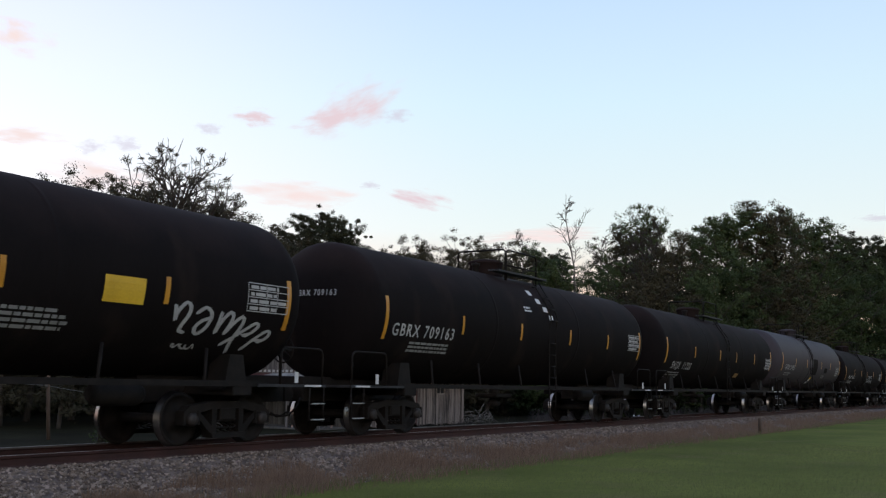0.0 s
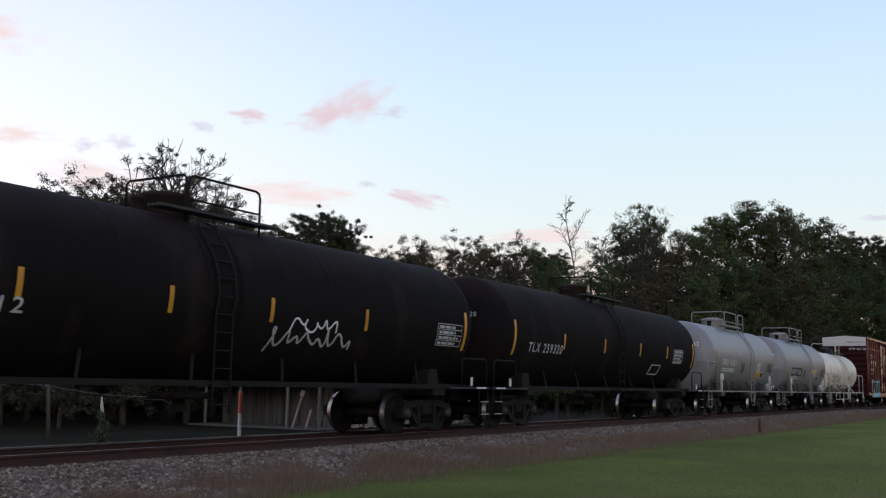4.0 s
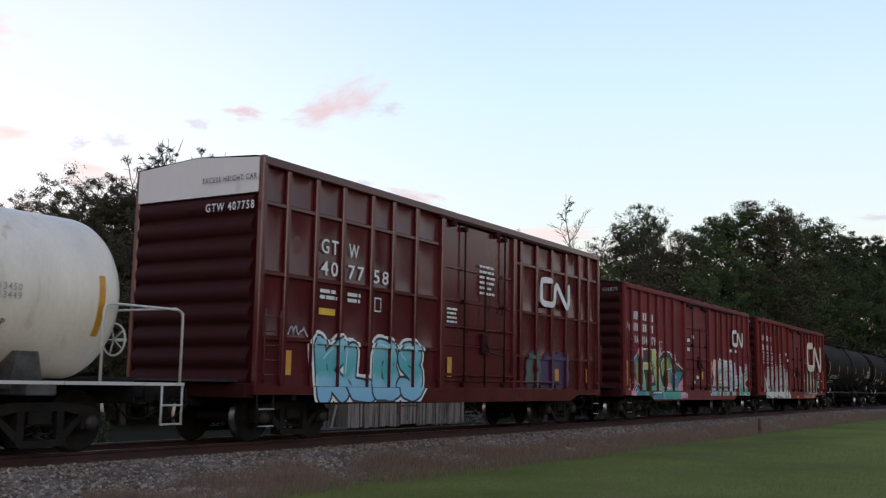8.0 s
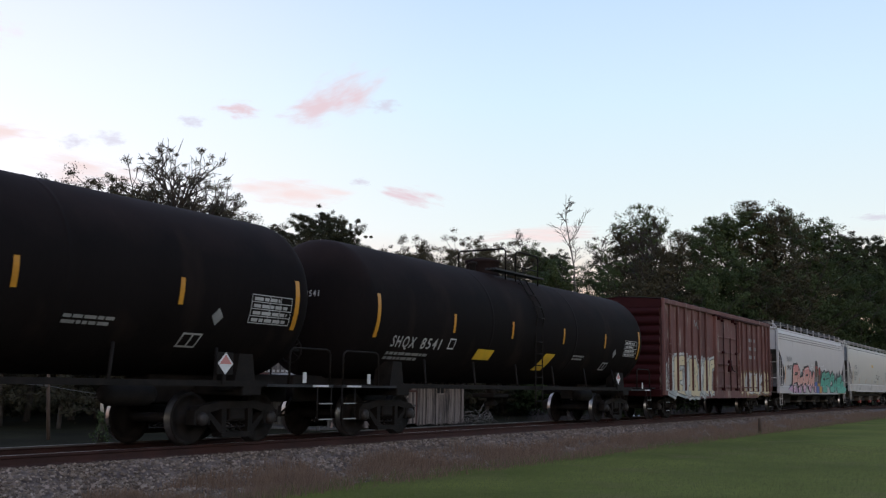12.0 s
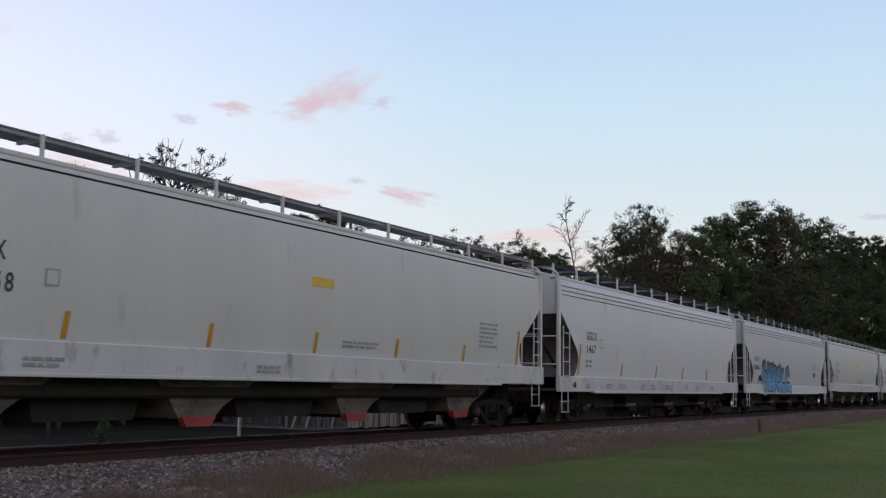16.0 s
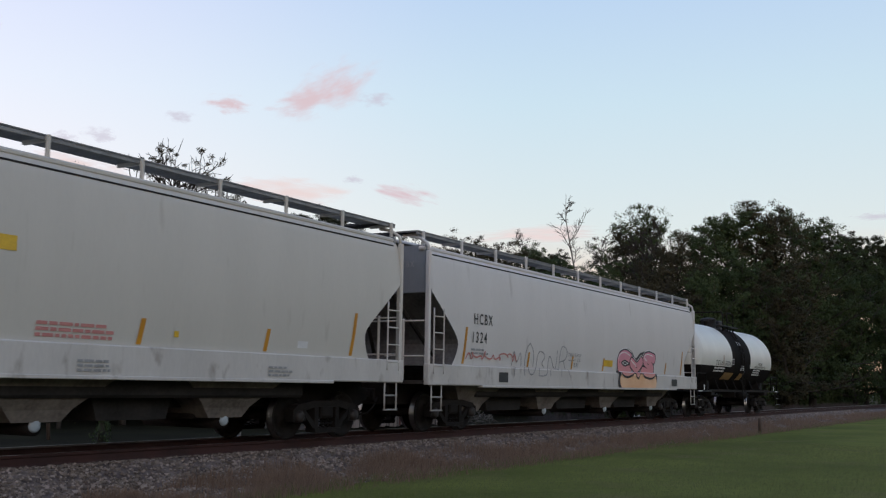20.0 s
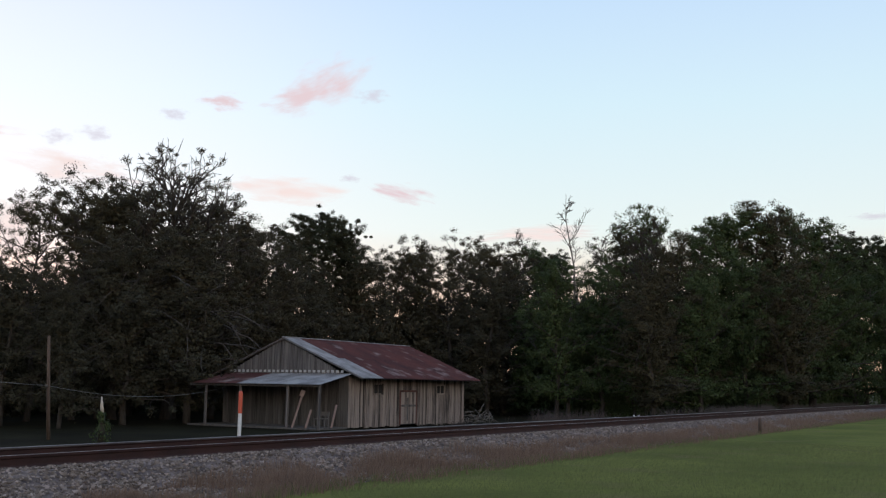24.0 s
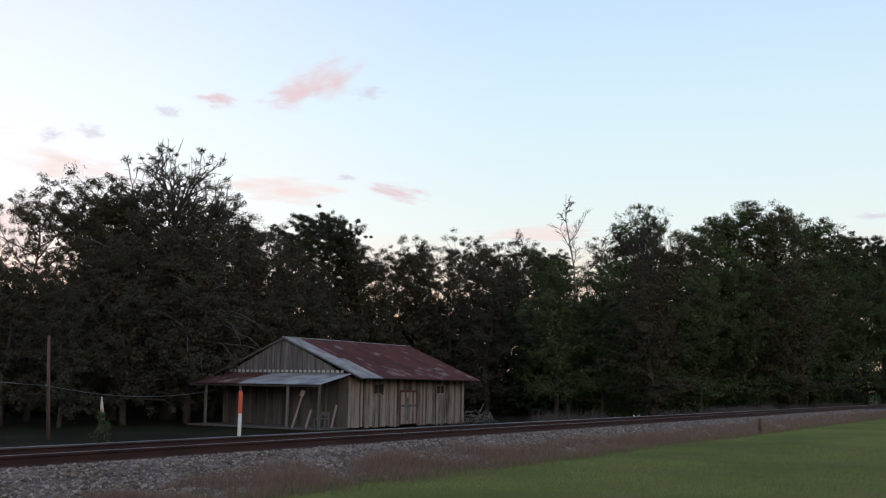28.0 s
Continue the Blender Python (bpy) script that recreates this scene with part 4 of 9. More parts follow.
# ---- paint and steel of the train ----
WHITE = mk("white_stencil", (0.5, 0.5, 0.5), (0.72, 0.72, 0.72), 0.6, bump=0)
DIM = mk("faded_stencil", (0.16, 0.16, 0.16), (0.3, 0.3, 0.3), 0.7, bump=0)
DULLW = mk("dulled_white_stencil", (0.3, 0.3, 0.3), (0.5, 0.5, 0.5), 0.6, bump=0)
STENCIL = mk("grey_white_stencil", (0.28, 0.28, 0.28), (0.45, 0.45, 0.45), 0.7, bump=0)
BLACKP = mk("black_stencil", (0.02, 0.02, 0.022), (0.05, 0.05, 0.05), 0.6, bump=0)
DIMB = mk("faded_black_stencil", (0.2, 0.2, 0.2), (0.34, 0.34, 0.34), 0.7, bump=0)
AMBER = mk("amber_reflective_tape", (0.36, 0.15, 0.012), (0.6, 0.28, 0.022), 0.4, bump=0, scale=2)
YELLOW = mk("yellow_placard", (0.5, 0.3, 0.02), (0.75, 0.48, 0.03), 0.5, bump=0)
ORANGE = mk("faded_orange_panel", (0.45, 0.2, 0.02), (0.62, 0.3, 0.04), 0.5, bump=0)
BROWNP = mk("brown_panel", (0.16, 0.09, 0.03), (0.3, 0.17, 0.05), 0.6, bump=0)
REDP = mk("faded_red_print", (0.42, 0.16, 0.15), (0.55, 0.24, 0.22), 0.6, bump=0)
STEEL = mk("dark_cast_steel", (0.006, 0.0055, 0.005), (0.02, 0.016, 0.014), 0.75, 0.0, 4, 40, 0.2, spec=0.15)
GRIME = mk("grimy_underside", (0.022, 0.019, 0.018), (0.07, 0.06, 0.053), 0.8, 0, 2, 16, 0.1, spec=0.2)
SLOPE = mk("dark_grey_slope_sheet", (0.05, 0.048, 0.05), (0.17, 0.165, 0.165), 0.75, 0, 1.2, 12, 0.1, spec=0.2)
GRATEL = mk("galvanised_grating", (0.16, 0.16, 0.165), (0.32, 0.32, 0.32), 0.6, 0.3, spec=0.3)
# near-black colour that paints the shade under and inside the hoppers
GLOOM = mk("shade_dark_sheet", (0.014, 0.013, 0.013), (0.035, 0.032, 0.031), 0.8, 0, 2, 16, 0.1, spec=0.2)
RUSTY = mk("rusty_steel", (0.06, 0.028, 0.018), (0.15, 0.07, 0.04), 0.8, 0.2, 5, 40, 0.2)
TREAD = mk("polished_wheel_tread", (0.25, 0.24, 0.23), (0.42, 0.41, 0.4), 0.3, 1.0, bump=0)
CAPS = mk("bearing_cap_steel", (0.012, 0.01, 0.009), (0.035, 0.027, 0.024), 0.6, 0.2, bump=0)
DUSTY = mk("dusty_chute_paint", (0.07, 0.06, 0.053), (0.2, 0.175, 0.15), 0.75, 0, 2, 16, 0.1, spec=0.2)
CAPW = mk("pale_cap_plastic", (0.3, 0.36, 0.4), (0.45, 0.5, 0.54), 0.5, bump=0)
GRATE = mk("dark_grating", (0.016, 0.016, 0.018), (0.045, 0.045, 0.048), 0.65, 0.2, spec=0.3)
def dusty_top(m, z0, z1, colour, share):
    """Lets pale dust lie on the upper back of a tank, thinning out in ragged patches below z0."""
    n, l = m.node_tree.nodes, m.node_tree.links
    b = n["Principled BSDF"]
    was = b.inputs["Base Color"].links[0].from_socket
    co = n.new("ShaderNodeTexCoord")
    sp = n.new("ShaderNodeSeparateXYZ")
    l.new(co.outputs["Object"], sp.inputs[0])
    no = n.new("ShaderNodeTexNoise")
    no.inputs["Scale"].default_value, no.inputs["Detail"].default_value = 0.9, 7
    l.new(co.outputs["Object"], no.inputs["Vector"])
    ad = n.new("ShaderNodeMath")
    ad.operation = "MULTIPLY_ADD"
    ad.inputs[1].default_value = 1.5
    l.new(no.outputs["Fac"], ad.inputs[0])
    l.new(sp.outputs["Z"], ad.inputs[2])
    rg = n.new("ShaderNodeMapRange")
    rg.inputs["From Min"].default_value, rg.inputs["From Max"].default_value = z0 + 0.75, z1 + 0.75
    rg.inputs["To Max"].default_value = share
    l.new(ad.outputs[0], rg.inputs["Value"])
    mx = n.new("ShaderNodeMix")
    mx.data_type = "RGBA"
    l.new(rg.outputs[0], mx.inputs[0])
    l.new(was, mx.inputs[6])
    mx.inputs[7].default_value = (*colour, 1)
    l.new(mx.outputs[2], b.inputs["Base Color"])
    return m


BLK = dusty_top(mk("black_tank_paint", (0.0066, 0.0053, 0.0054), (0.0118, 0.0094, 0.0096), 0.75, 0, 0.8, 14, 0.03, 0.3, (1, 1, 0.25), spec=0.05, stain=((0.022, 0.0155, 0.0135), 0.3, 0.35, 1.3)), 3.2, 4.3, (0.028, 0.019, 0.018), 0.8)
BLK2 = mk("charcoal_tank_paint", (0.035, 0.029, 0.033), (0.060, 0.051, 0.058), 0.65, 0, 0.8, 14, 0.03, 0.3, (1, 1, 0.25), spec=0.18)
GREY = mk("grey_tank_paint", (0.155, 0.143, 0.147), (0.262, 0.248, 0.262), 0.42, 0, 0.7, 12, 0.03, 0.3, (1, 1, 0.25), spec=0.4)
WHT = paint("cream_white_tank_paint", (0.78, 0.70, 0.60), 0.42, 0.72, stain=((0.42, 0.3, 0.2), 0.16, 0.12))
WHT2 = paint("white_tank_paint", (0.74, 0.73, 0.68), 0.4, 0.8)
OXIDE = mk("glossy_oxide_red_paint", (0.055, 0.0085, 0.0115), (0.092, 0.0135, 0.0175), 0.17, 0, 0.9, 7, 0.05, 0.25, (1, 1, 0.5), spec=0.38)
OXIDE2 = paint("oxide_red_paint", (0.185, 0.034, 0.037), 0.6, 0.55, stain=((0.06, 0.011, 0.011), 0.26, 0.15), spec=0.12)
OXIDE3 = paint("bright_oxide_red_paint", (0.18, 0.023, 0.023), 0.6, 0.55, stain=((0.06, 0.01, 0.01), 0.26, 0.15), spec=0.12)
OXIDE4 = mk("faded_chalky_red_paint", (0.075, 0.026, 0.023), (0.18, 0.08, 0.07), 0.75, 0, 1.0, 18, 0.1, 0.25, (1, 1, 0.2), stain=((0.38, 0.33, 0.28), 0.22, 0.25))
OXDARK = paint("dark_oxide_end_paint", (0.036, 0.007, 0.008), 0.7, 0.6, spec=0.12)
HOPG = paint("light_grey_hopper_paint", (0.52, 0.495, 0.485), 0.5, 0.86, stain=((0.34, 0.31, 0.285), 0.1, 0.2))
HOPW = paint("off_white_hopper_paint", (0.54, 0.515, 0.465), 0.5, 0.9, stain=((0.38, 0.35, 0.3), 0.1, 0.2))
HOPC = paint("pale_hopper_paint", (0.6, 0.575, 0.555), 0.5, 0.9, stain=((0.4, 0.37, 0.35), 0.1, 0.2))
SILLW = paint("white_sill_paint", (0.58, 0.55, 0.515), 0.5, 0.74, stain=((0.2, 0.16, 0.13), 0.22, 0.5))
ENDG = paint("blue_grey_end_paint", (0.24, 0.255, 0.28), 0.55, 0.7)
MIXS = mk("patchy_silver_spray_paint", (0.2, 0.24, 0.25), (0.62, 0.63, 0.6), 0.5, bump=0, scale=1.3, spread=0.15)
BLUE = mk("blue_spray_paint", (0.06, 0.22, 0.36), (0.2, 0.45, 0.6), 0.5, bump=0, scale=1.5)
CYAN = mk("pale_cyan_spray_paint", (0.3, 0.55, 0.55), (0.5, 0.68, 0.66), 0.5, bump=0, scale=1.5)
GREEN = mk("green_spray_paint", (0.1, 0.28, 0.12), (0.3, 0.5, 0.25), 0.5, bump=0, scale=1.5)
LIME = mk("pale_green_spray_paint", (0.32, 0.45, 0.26), (0.5, 0.6, 0.38), 0.5, bump=0, scale=1.5)
PINK = mk("pink_spray_paint", (0.5, 0.16, 0.25), (0.68, 0.34, 0.4), 0.5, bump=0, scale=1.5)
MAUVE = mk("mauve_spray_paint", (0.3, 0.16, 0.32), (0.5, 0.3, 0.5), 0.5, bump=0, scale=1.5)
SILVER = mk("silver_spray_paint", (0.4, 0.42, 0.42), (0.62, 0.62, 0.6), 0.4, 0.2, bump=0, scale=1.5)
CREAM = mk("cream_spray_paint", (0.5, 0.42, 0.25), (0.68, 0.6, 0.4), 0.5, bump=0, scale=1.5)
PEACH = mk("peach_spray_paint", (0.65, 0.35, 0.18), (0.8, 0.52, 0.32), 0.5, bump=0, scale=1.5)
INK = mk("dark_spray_outline", (0.008, 0.01, 0.015), (0.03, 0.03, 0.04), 0.5, bump=0)
CHALK = mk("white_spray_line", (0.6, 0.62, 0.62), (0.78, 0.78, 0.76), 0.5, bump=0)
CHALK2 = mk("grey_chalk_line", (0.28, 0.28, 0.29), (0.42, 0.42, 0.42), 0.6, bump=0)

# pale colour for the sky's reflection on step treads
STEPGLINT = mk("step_glint_steel", (0.2, 0.2, 0.2), (0.45, 0.45, 0.44), 0.5, 0.3, bump=0)
CARS = []
WHEELS = []
PIECES = {}


def cached(key, build):
    if key not in PIECES:
        PIECES[key] = build()
    return PIECES[key]


def wheelset_mesh():
    """Axle and two wheels turned in one piece; the plates are wavy, as cast."""
    g = Geo()
    half = [(0.0, 0.085), (0.60, 0.09), (0.655, 0.10), (0.66, 0.17), (0.70, 0.20), (0.725, 0.36), (0.67, 0.385), (0.66, 0.478), (0.675, 0.485), (0.695, 0.462),
            (0.79, 0.452), (0.80, 0.445), (0.80, 0.39), (0.765, 0.37), (0.75, 0.2), (0.80, 0.16), (0.80, 0.08), (1.12, 0.075), (1.12, 0.001)]
    prof = [(-a, r) for a, r in half[::-1]] + half[1:]
    seg = 40
    g.lathe(prof, "y", seg=seg)
    n = len(half)
    for i in range(len(prof) - 1):
        k = i - (n - 1) if i >= n - 1 else n - 2 - i
        if k in (8, 9):
            for q in range(seg):
                g.m[i * seg + q] = 1
    for i, (x, y, z) in enumerate(g.v):
        r = math.hypot(x, z)
        if 0.18 < r < 0.375 and 0.62 < abs(y) < 0.79:
            g.v[i] = (x, y + 0.018 * math.cos(5 * math.atan2(z, x)), z)
    return g.mesh("wheelset", STEEL, TREAD)


def side_frame_mesh():
    g = Geo()
    top = [(-1.08, 0.56), (-0.95, 0.68), (-0.4, 0.76), (0.4, 0.76), (0.95, 0.68), (1.08, 0.56), (1.02, 0.5), (0.72, 0.56), (0.4, 0.63), (-0.4, 0.63), (-0.72, 0.56), (-1.02, 0.5)]
    g.prism(top, -0.09, 0.09)
    for s in (-1, 1):
        g.prism([(s * 0.70, 0.58), (s * 0.80, 0.55), (s * 0.42, 0.20), (s * 0.30, 0.26)], -0.08, 0.08)
        g.prism([(s * 0.28, 0.64), (s * 0.40, 0.64), (s * 0.40, 0.2), (s * 0.28, 0.2)], -0.085, 0.085)
        g.prism([(s * 0.72, 0.6), (s * 0.76, 0.6), (s * 0.76, 0.36), (s * 0.70, 0.36)], -0.1, 0.1)
        g.prism([(s * 1.02, 0.6), (s * 1.08, 0.6), (s * 1.09, 0.36), (s * 1.03, 0.36)], -0.1, 0.1)
    g.prism([(-0.44, 0.22), (-0.4, 0.13), (0.4, 0.13), (0.44, 0.22)], -0.12, 0.12)
    return g.mesh("side_frame", STEEL)


def spring_mesh():
    return Geo().tube([(0.07 * math.cos(t * 0.8), 0.07 * math.sin(t * 0.8), 0.22 + 0.018 * t / 1.2) for t in range(20)], 0.018, 5).mesh("spring", STEEL)


def truck(car, x):
    """A two-axle truck with its wheels, frames, springs and brake gear."""
    bol = Geo().box(-0.2, 0.2, -1.1, 1.1, 0.42, 0.66, 0.03).box(-0.25, 0.25, -0.3, 0.3, 0.64, 0.8, 0.03)
    tr = put("truck", cached("bolster", lambda: bol.mesh("truck", STEEL)), car, pose(x, 0, 0))
    for s in (-1, 1):
        put("side_frame", cached("frame", side_frame_mesh), tr, pose(0, s * 1.0, 0))
        for xx in (-0.17, 0.0, 0.17):
            put("spring", cached("spring", spring_mesh), tr, pose(xx, s * 1.0, 0))
        for a in (-0.89, 0.89):
            put("bearing_cap", cached("cap", lambda: Geo().lathe([(-0.07, 0.001), (-0.07, 0.06), (-0.04, 0.115), (0.1, 0.12), (0.1, 0.001)], "y", seg=14).mesh("bearing_cap", CAPS)), tr,
                pose(a, s * 1.09, 0.457, 0, 0, 0 if s < 0 else 180))
    for a in (-0.89, 0.89):
        w = put("wheelset", cached("wheelset", wheelset_mesh), tr, pose(a, 0, 0.457))
        WHEELS.append((w, car, a, x))
        put("brake_beam", cached("beam", lambda: Geo().tube([(0, -0.85, 0), (0.08, 0, 0), (0, 0.85, 0)], 0.035, 6).box(-0.05, 0.05, -0.8, -0.64, -0.12, 0.12, 0.02).box(-0.05, 0.05, 0.64, 0.8, -0.12, 0.12, 0.02).mesh("brake_beam", STEEL)),
            tr, pose(a * 0.42, 0, 0.42))
    return tr


def coupler(car, x, way):
    """A knuckle coupler with its draft box and air hose, pointing along way (-1 or 1)."""
    g = Geo().box(-0.55, 0.0, -0.16, 0.16, 0.72, 1.0, 0.02).box(-0.02, 0.42, -0.07, 0.07, 0.8, 0.95, 0.02)
    g.prism([(0.40, 0.72), (0.62, 0.74), (0.66, 0.88), (0.62, 1.02), (0.40, 1.02)], -0.12, 0.12)
    m = pose(x, 0, 0, 0, 0, 0 if way > 0 else 180)
    put("coupler", cached("coupler", lambda: g.mesh("coupler", STEEL)), car, m)
    h = Geo().tube([(0.05, 0.3, 0.8), (0.2, 0.33, 0.62), (0.4, 0.28, 0.45), (0.58, 0.12, 0.42), (0.66, 0.02, 0.5)], 0.022, 6)
    put("air_hose", cached("hose", lambda: h.mesh("air_hose", STEEL)), car, m)


def car_root(name, u, label, category):
    ob = thing(name, pose(u, TRACK, RAIL), label, category, "cars of the freight train")
    CARS.append((ob, u))
    return ob


def ladder(car, x, y0, z0, y1, z1, wide, material, rungs=6, name="ladder", bow=None):
    """Two stringers from (y0, z0) up to (y1, z1) and rungs between them; bow bends it round a tank."""
    g = Geo()
    n = 10

    def at(t):
        return bow(t) if bow else (y0 + (y1 - y0) * t, z0 + (z1 - z0) * t)
    for s in (-0.5, 0.5):
        g.tube([(x + s * wide, *at(i / n)) for i in range(n + 1)], 0.02, 6)
    for i in range(rungs):
        y, z = at((i + 0.5) / rungs)
        g.tube([(x - wide / 2, y, z), (x + wide / 2, y, z)], 0.016, 6)
    return part(name, g, material, car)


def step(car, x, y, z, material):
    """A stirrup step below the sill."""
    g = Geo()
    for zz in (z - 0.32, z - 0.62):
        g.box(x - 0.22, x + 0.22, y - 0.03, y + 0.03, zz - 0.015, zz + 0.015)
    g.tube([(x - 0.22, y, z), (x - 0.22, y, z - 0.62)], 0.018, 6).tube([(x + 0.22, y, z), (x + 0.22, y, z - 0.62)], 0.018, 6)
    st = part("stirrup_step", g, material, car)
    # pale strips on the near treads paint their bright reflection
    for dz in (0.33, 0.63):
        if y < 0:
            part("step_tread", Geo().box(x - 0.2, x + 0.2, y - 0.05, y - 0.031, z - dz, z - dz + 0.02), STEPGLINT, st)
    return st


def hoop(car, x0, x1, y, z0, z1, material, r=0.024, name="safety_rail", mid=True):
    k = min(0.12, (x1 - x0) * 0.2)
    g = Geo().tube([(x0, y, z0), (x0, y, z1 - k), (x0 + k * 0.3, y, z1 - k * 0.3), (x0 + k, y, z1), (x1 - k, y, z1), (x1 - k * 0.3, y, z1 - k * 0.3), (x1, y, z1 - k), (x1, y, z0)], r, 6)
    if mid:
        g.tube([(x0, y, (z0 + z1) / 2), (x1, y, (z0 + z1) / 2)], r * 0.8, 6)
    return part(name, g, material, car)


def brake_wheel(car, x, y, z, material):
    g = Geo().tube([(x, y + 0.26 * math.cos(t), z + 0.26 * math.sin(t)) for t in [2 * math.pi * i / 18 for i in range(19)]], 0.018, 6, close=False)
    for k in range(5):
        t = 2 * math.pi * k / 5
        g.tube([(x, y, z), (x, y + 0.26 * math.cos(t), z + 0.26 * math.sin(t))], 0.012, 5)
    g.tube([(x, y, z), (x + 0.25, y, z)], 0.03, 6)
    return part("brake_wheel", g, material, car)


def tank_car(u0, u1, R, zc, body, label, trim=None, walk_rail=False, stripes=(), ladder_x=0.0, long_stripe=True, stripe_mat=None, over=0.35, dome_x=0.0, rails=((-2.9, -0.8), (-0.74, 1.15)), fit=None, bands=(), split=None, dome_r=0.48, deck=None, plat=None, cross=0.75):
    """A tank car: shell with dished heads, saddles, sills, platform, rails, ladders, trucks and couplers."""
    trim = trim or STEEL
    fit = fit or trim
    half = (u1 - u0) / 2 + 0.12
    car = car_root("tank_car", (u0 + u1) / 2, label, "tank car")
    hd = R * 0.5
    prof = [(-half - hd * math.sin(t), max(0.001, R * math.cos(t))) for t in [math.pi / 2 * (1 - i / 9) for i in range(10)]]
    rings = [x for k in (0.0, 0.33, 0.66, 1.0) for x in (-half + 2 * half * k,)]
    mid = []
    for i, x in enumerate(rings):
        mid += [(x - 0.08, R), (x - 0.03, R), (x - 0.02, R + 0.004), (x + 0.02, R + 0.004), (x + 0.03, R), (x + 0.08, R)] if 0 < i < 3 else ([(x, R), (x + 0.06, R)] if i == 0 else [(x - 0.06, R), (x, R)])
    prof = prof[:-1] + mid + [(-a, r) for a, r in prof[:-1]][::-1]
    g = Geo().lathe(prof, "x", (0, 0, zc), 56)
    mats = [body]
    if split:
        # lower half and a middle belt in a second colour
        zs, b0, b1, low = split
        mats = [body, low]
    shell = part("tank_shell", g, mats, car)
    if split:
        bm = bmesh.new()
        bm.from_mesh(shell.data)
        for co_, no_ in (((0, 0, zs), (0, 0, 1)), ((b0, 0, 0), (1, 0, 0)), ((b1, 0, 0), (1, 0, 0))):
            bmesh.ops.bisect_plane(bm, geom=bm.verts[:] + bm.edges[:] + bm.faces[:], plane_co=co_, plane_no=no_)
        for q in bm.faces:
            m_ = q.calc_center_median()
            q.material_index = 1 if (m_.z < zs or b0 < m_.x < b1) else 0
        bm.to_mesh(shell.data)
        bm.free()
    side = Side(lambda z: math.sqrt(max(0.01, R * R - (z - zc) ** 2)))

    def nose(y, z):
        q = min(0.98, ((y * y + (z - zc) ** 2) ** 0.5) / R)
        return -half - hd * math.sqrt(1 - q * q)
    side.nose = nose
    # underframe: stub sills, bolsters, saddles
    end = half + hd + over
    bottom = zc - R
    for s in (-1, 1):
        g = Geo().box(min(s * end, s * (half - 2.6)), max(s * end, s * (half - 2.6)), -0.3, 0.3, 0.72, bottom + 0.08, 0.02)
        part("stub_sill", g, STEEL, car)
        g = Geo()
        for y in (-1, 1):
            g.prism([(s * (half - 1.42), bottom + 0.42), (s * (half - 1.08), bottom + 0.42), (s * (half - 0.95), 0.95), (s * (half - 1.55), 0.95)], *sorted((y * (R * 0.55), y * (R * 0.84))))
        g.box(s * (half - 1.25) - 0.25, s * (half - 1.25) + 0.25, -1.45, 1.45, 0.86, 1.06, 0.02)
        part("saddle", g, trim, car)
        # end platform and steps
        px = sorted((s * (end - 0.05), s * (half - 0.9)))
        g = Geo().box(px[0], px[1], -1.5, -0.32, 1.02, 1.07).box(px[0], px[1], 0.32, 1.5, 1.02, 1.07)
        part("end_platform", g, GRATE if not walk_rail else fit, car)
        for y in (-1.48, 1.48):
            step(car, s * (end - 0.3), y, 1.03, fit)
        hoop(car, *sorted((s * (end - 0.12), s * (half - 0.25))), -1.46, 1.05, 2.25 if walk_rail else 1.75, fit, 0.022, "end_handrail", False)
        hoop(car, *sorted((s * (end - 0.12), s * (half - 0.25))), 1.46, 1.05, 2.25 if walk_rail else 1.75, fit, 0.022, "end_handrail", False)
        # cross handrail in front of the head
        g = Geo().tube([(s * (end - 0.12), -1.46, 1.05), (s * (end - 0.12), -1.46, 2.2), (s * (end - 0.12), -1.3, 2.28), (s * (end - 0.12), 1.3, 2.28), (s * (end - 0.12), 1.46, 2.2), (s * (end - 0.12), 1.46, 1.05)], 0.02, 6)
        if walk_rail:
            part("cross_handrail", g, fit, car)
        truck(car, s * (half - 0.95 if half < 6 else half - 1.2))
        coupler(car, s * end, s)
    # long edge rail along the shell foot
    g = Geo()
    for y in (-1.46, 1.46):
        g.box(-half + 0.7, half - 0.7, min(y, y * 0.97), max(y, y * 0.97), 1.02, 1.07 if walk_rail else 1.12)
    part("running_sill", g, fit if walk_rail else trim, car)
    bm_ = Geo().tube([(0, -1.44, 1.04), (0.25, -R * 0.8, bottom + 0.5)], 0.03, 6).mesh("sill_bracket", trim)
    for k in range(6):
        for y in (0, 180):
            put("sill_bracket", bm_, car, pose(-half + 2.2 + (2 * half - 4.4) * k / 5, 0, 0, 0, 0, y))
    # manway, valve housing and top platform
    top = zc + R
    if body in (BLK, BLK2):
        dome_x -= 0.55
    g = Geo().lathe([(top - 0.12, dome_r), (top + 0.28, dome_r * 0.96), (top + 0.30, dome_r * 1.04), (top + 0.36, dome_r * 1.04), (top + 0.42, dome_r * 0.6), (top + 0.44, 0.001)], "z", (dome_x, 0, 0), 24)
    part("manway_dome", g, deck or (fit if fit is not STEEL else body), car)
    if body not in (BLK, BLK2):
        part("valve_housing", Geo().box(dome_x + 0.7, dome_x + 1.3, -0.3, 0.3, top - 0.08, top + 0.34, 0.05), deck or (fit if fit is not STEEL else body), car)
    part("safety_valve", Geo().lathe([(top - 0.1, 0.09), (top + 0.16, 0.09), (top + 0.18, 0.12), (top + 0.24, 0.12), (top + 0.27, 0.001)], "z", (dome_x - 0.75, -0.1, 0), 12), STEEL, car)
    pl = Geo().box(-1.5, 1.5, -0.03, 0.03, 0, 0.05).mesh("platform_slat", GRATE if fit is STEEL else deck or fit)
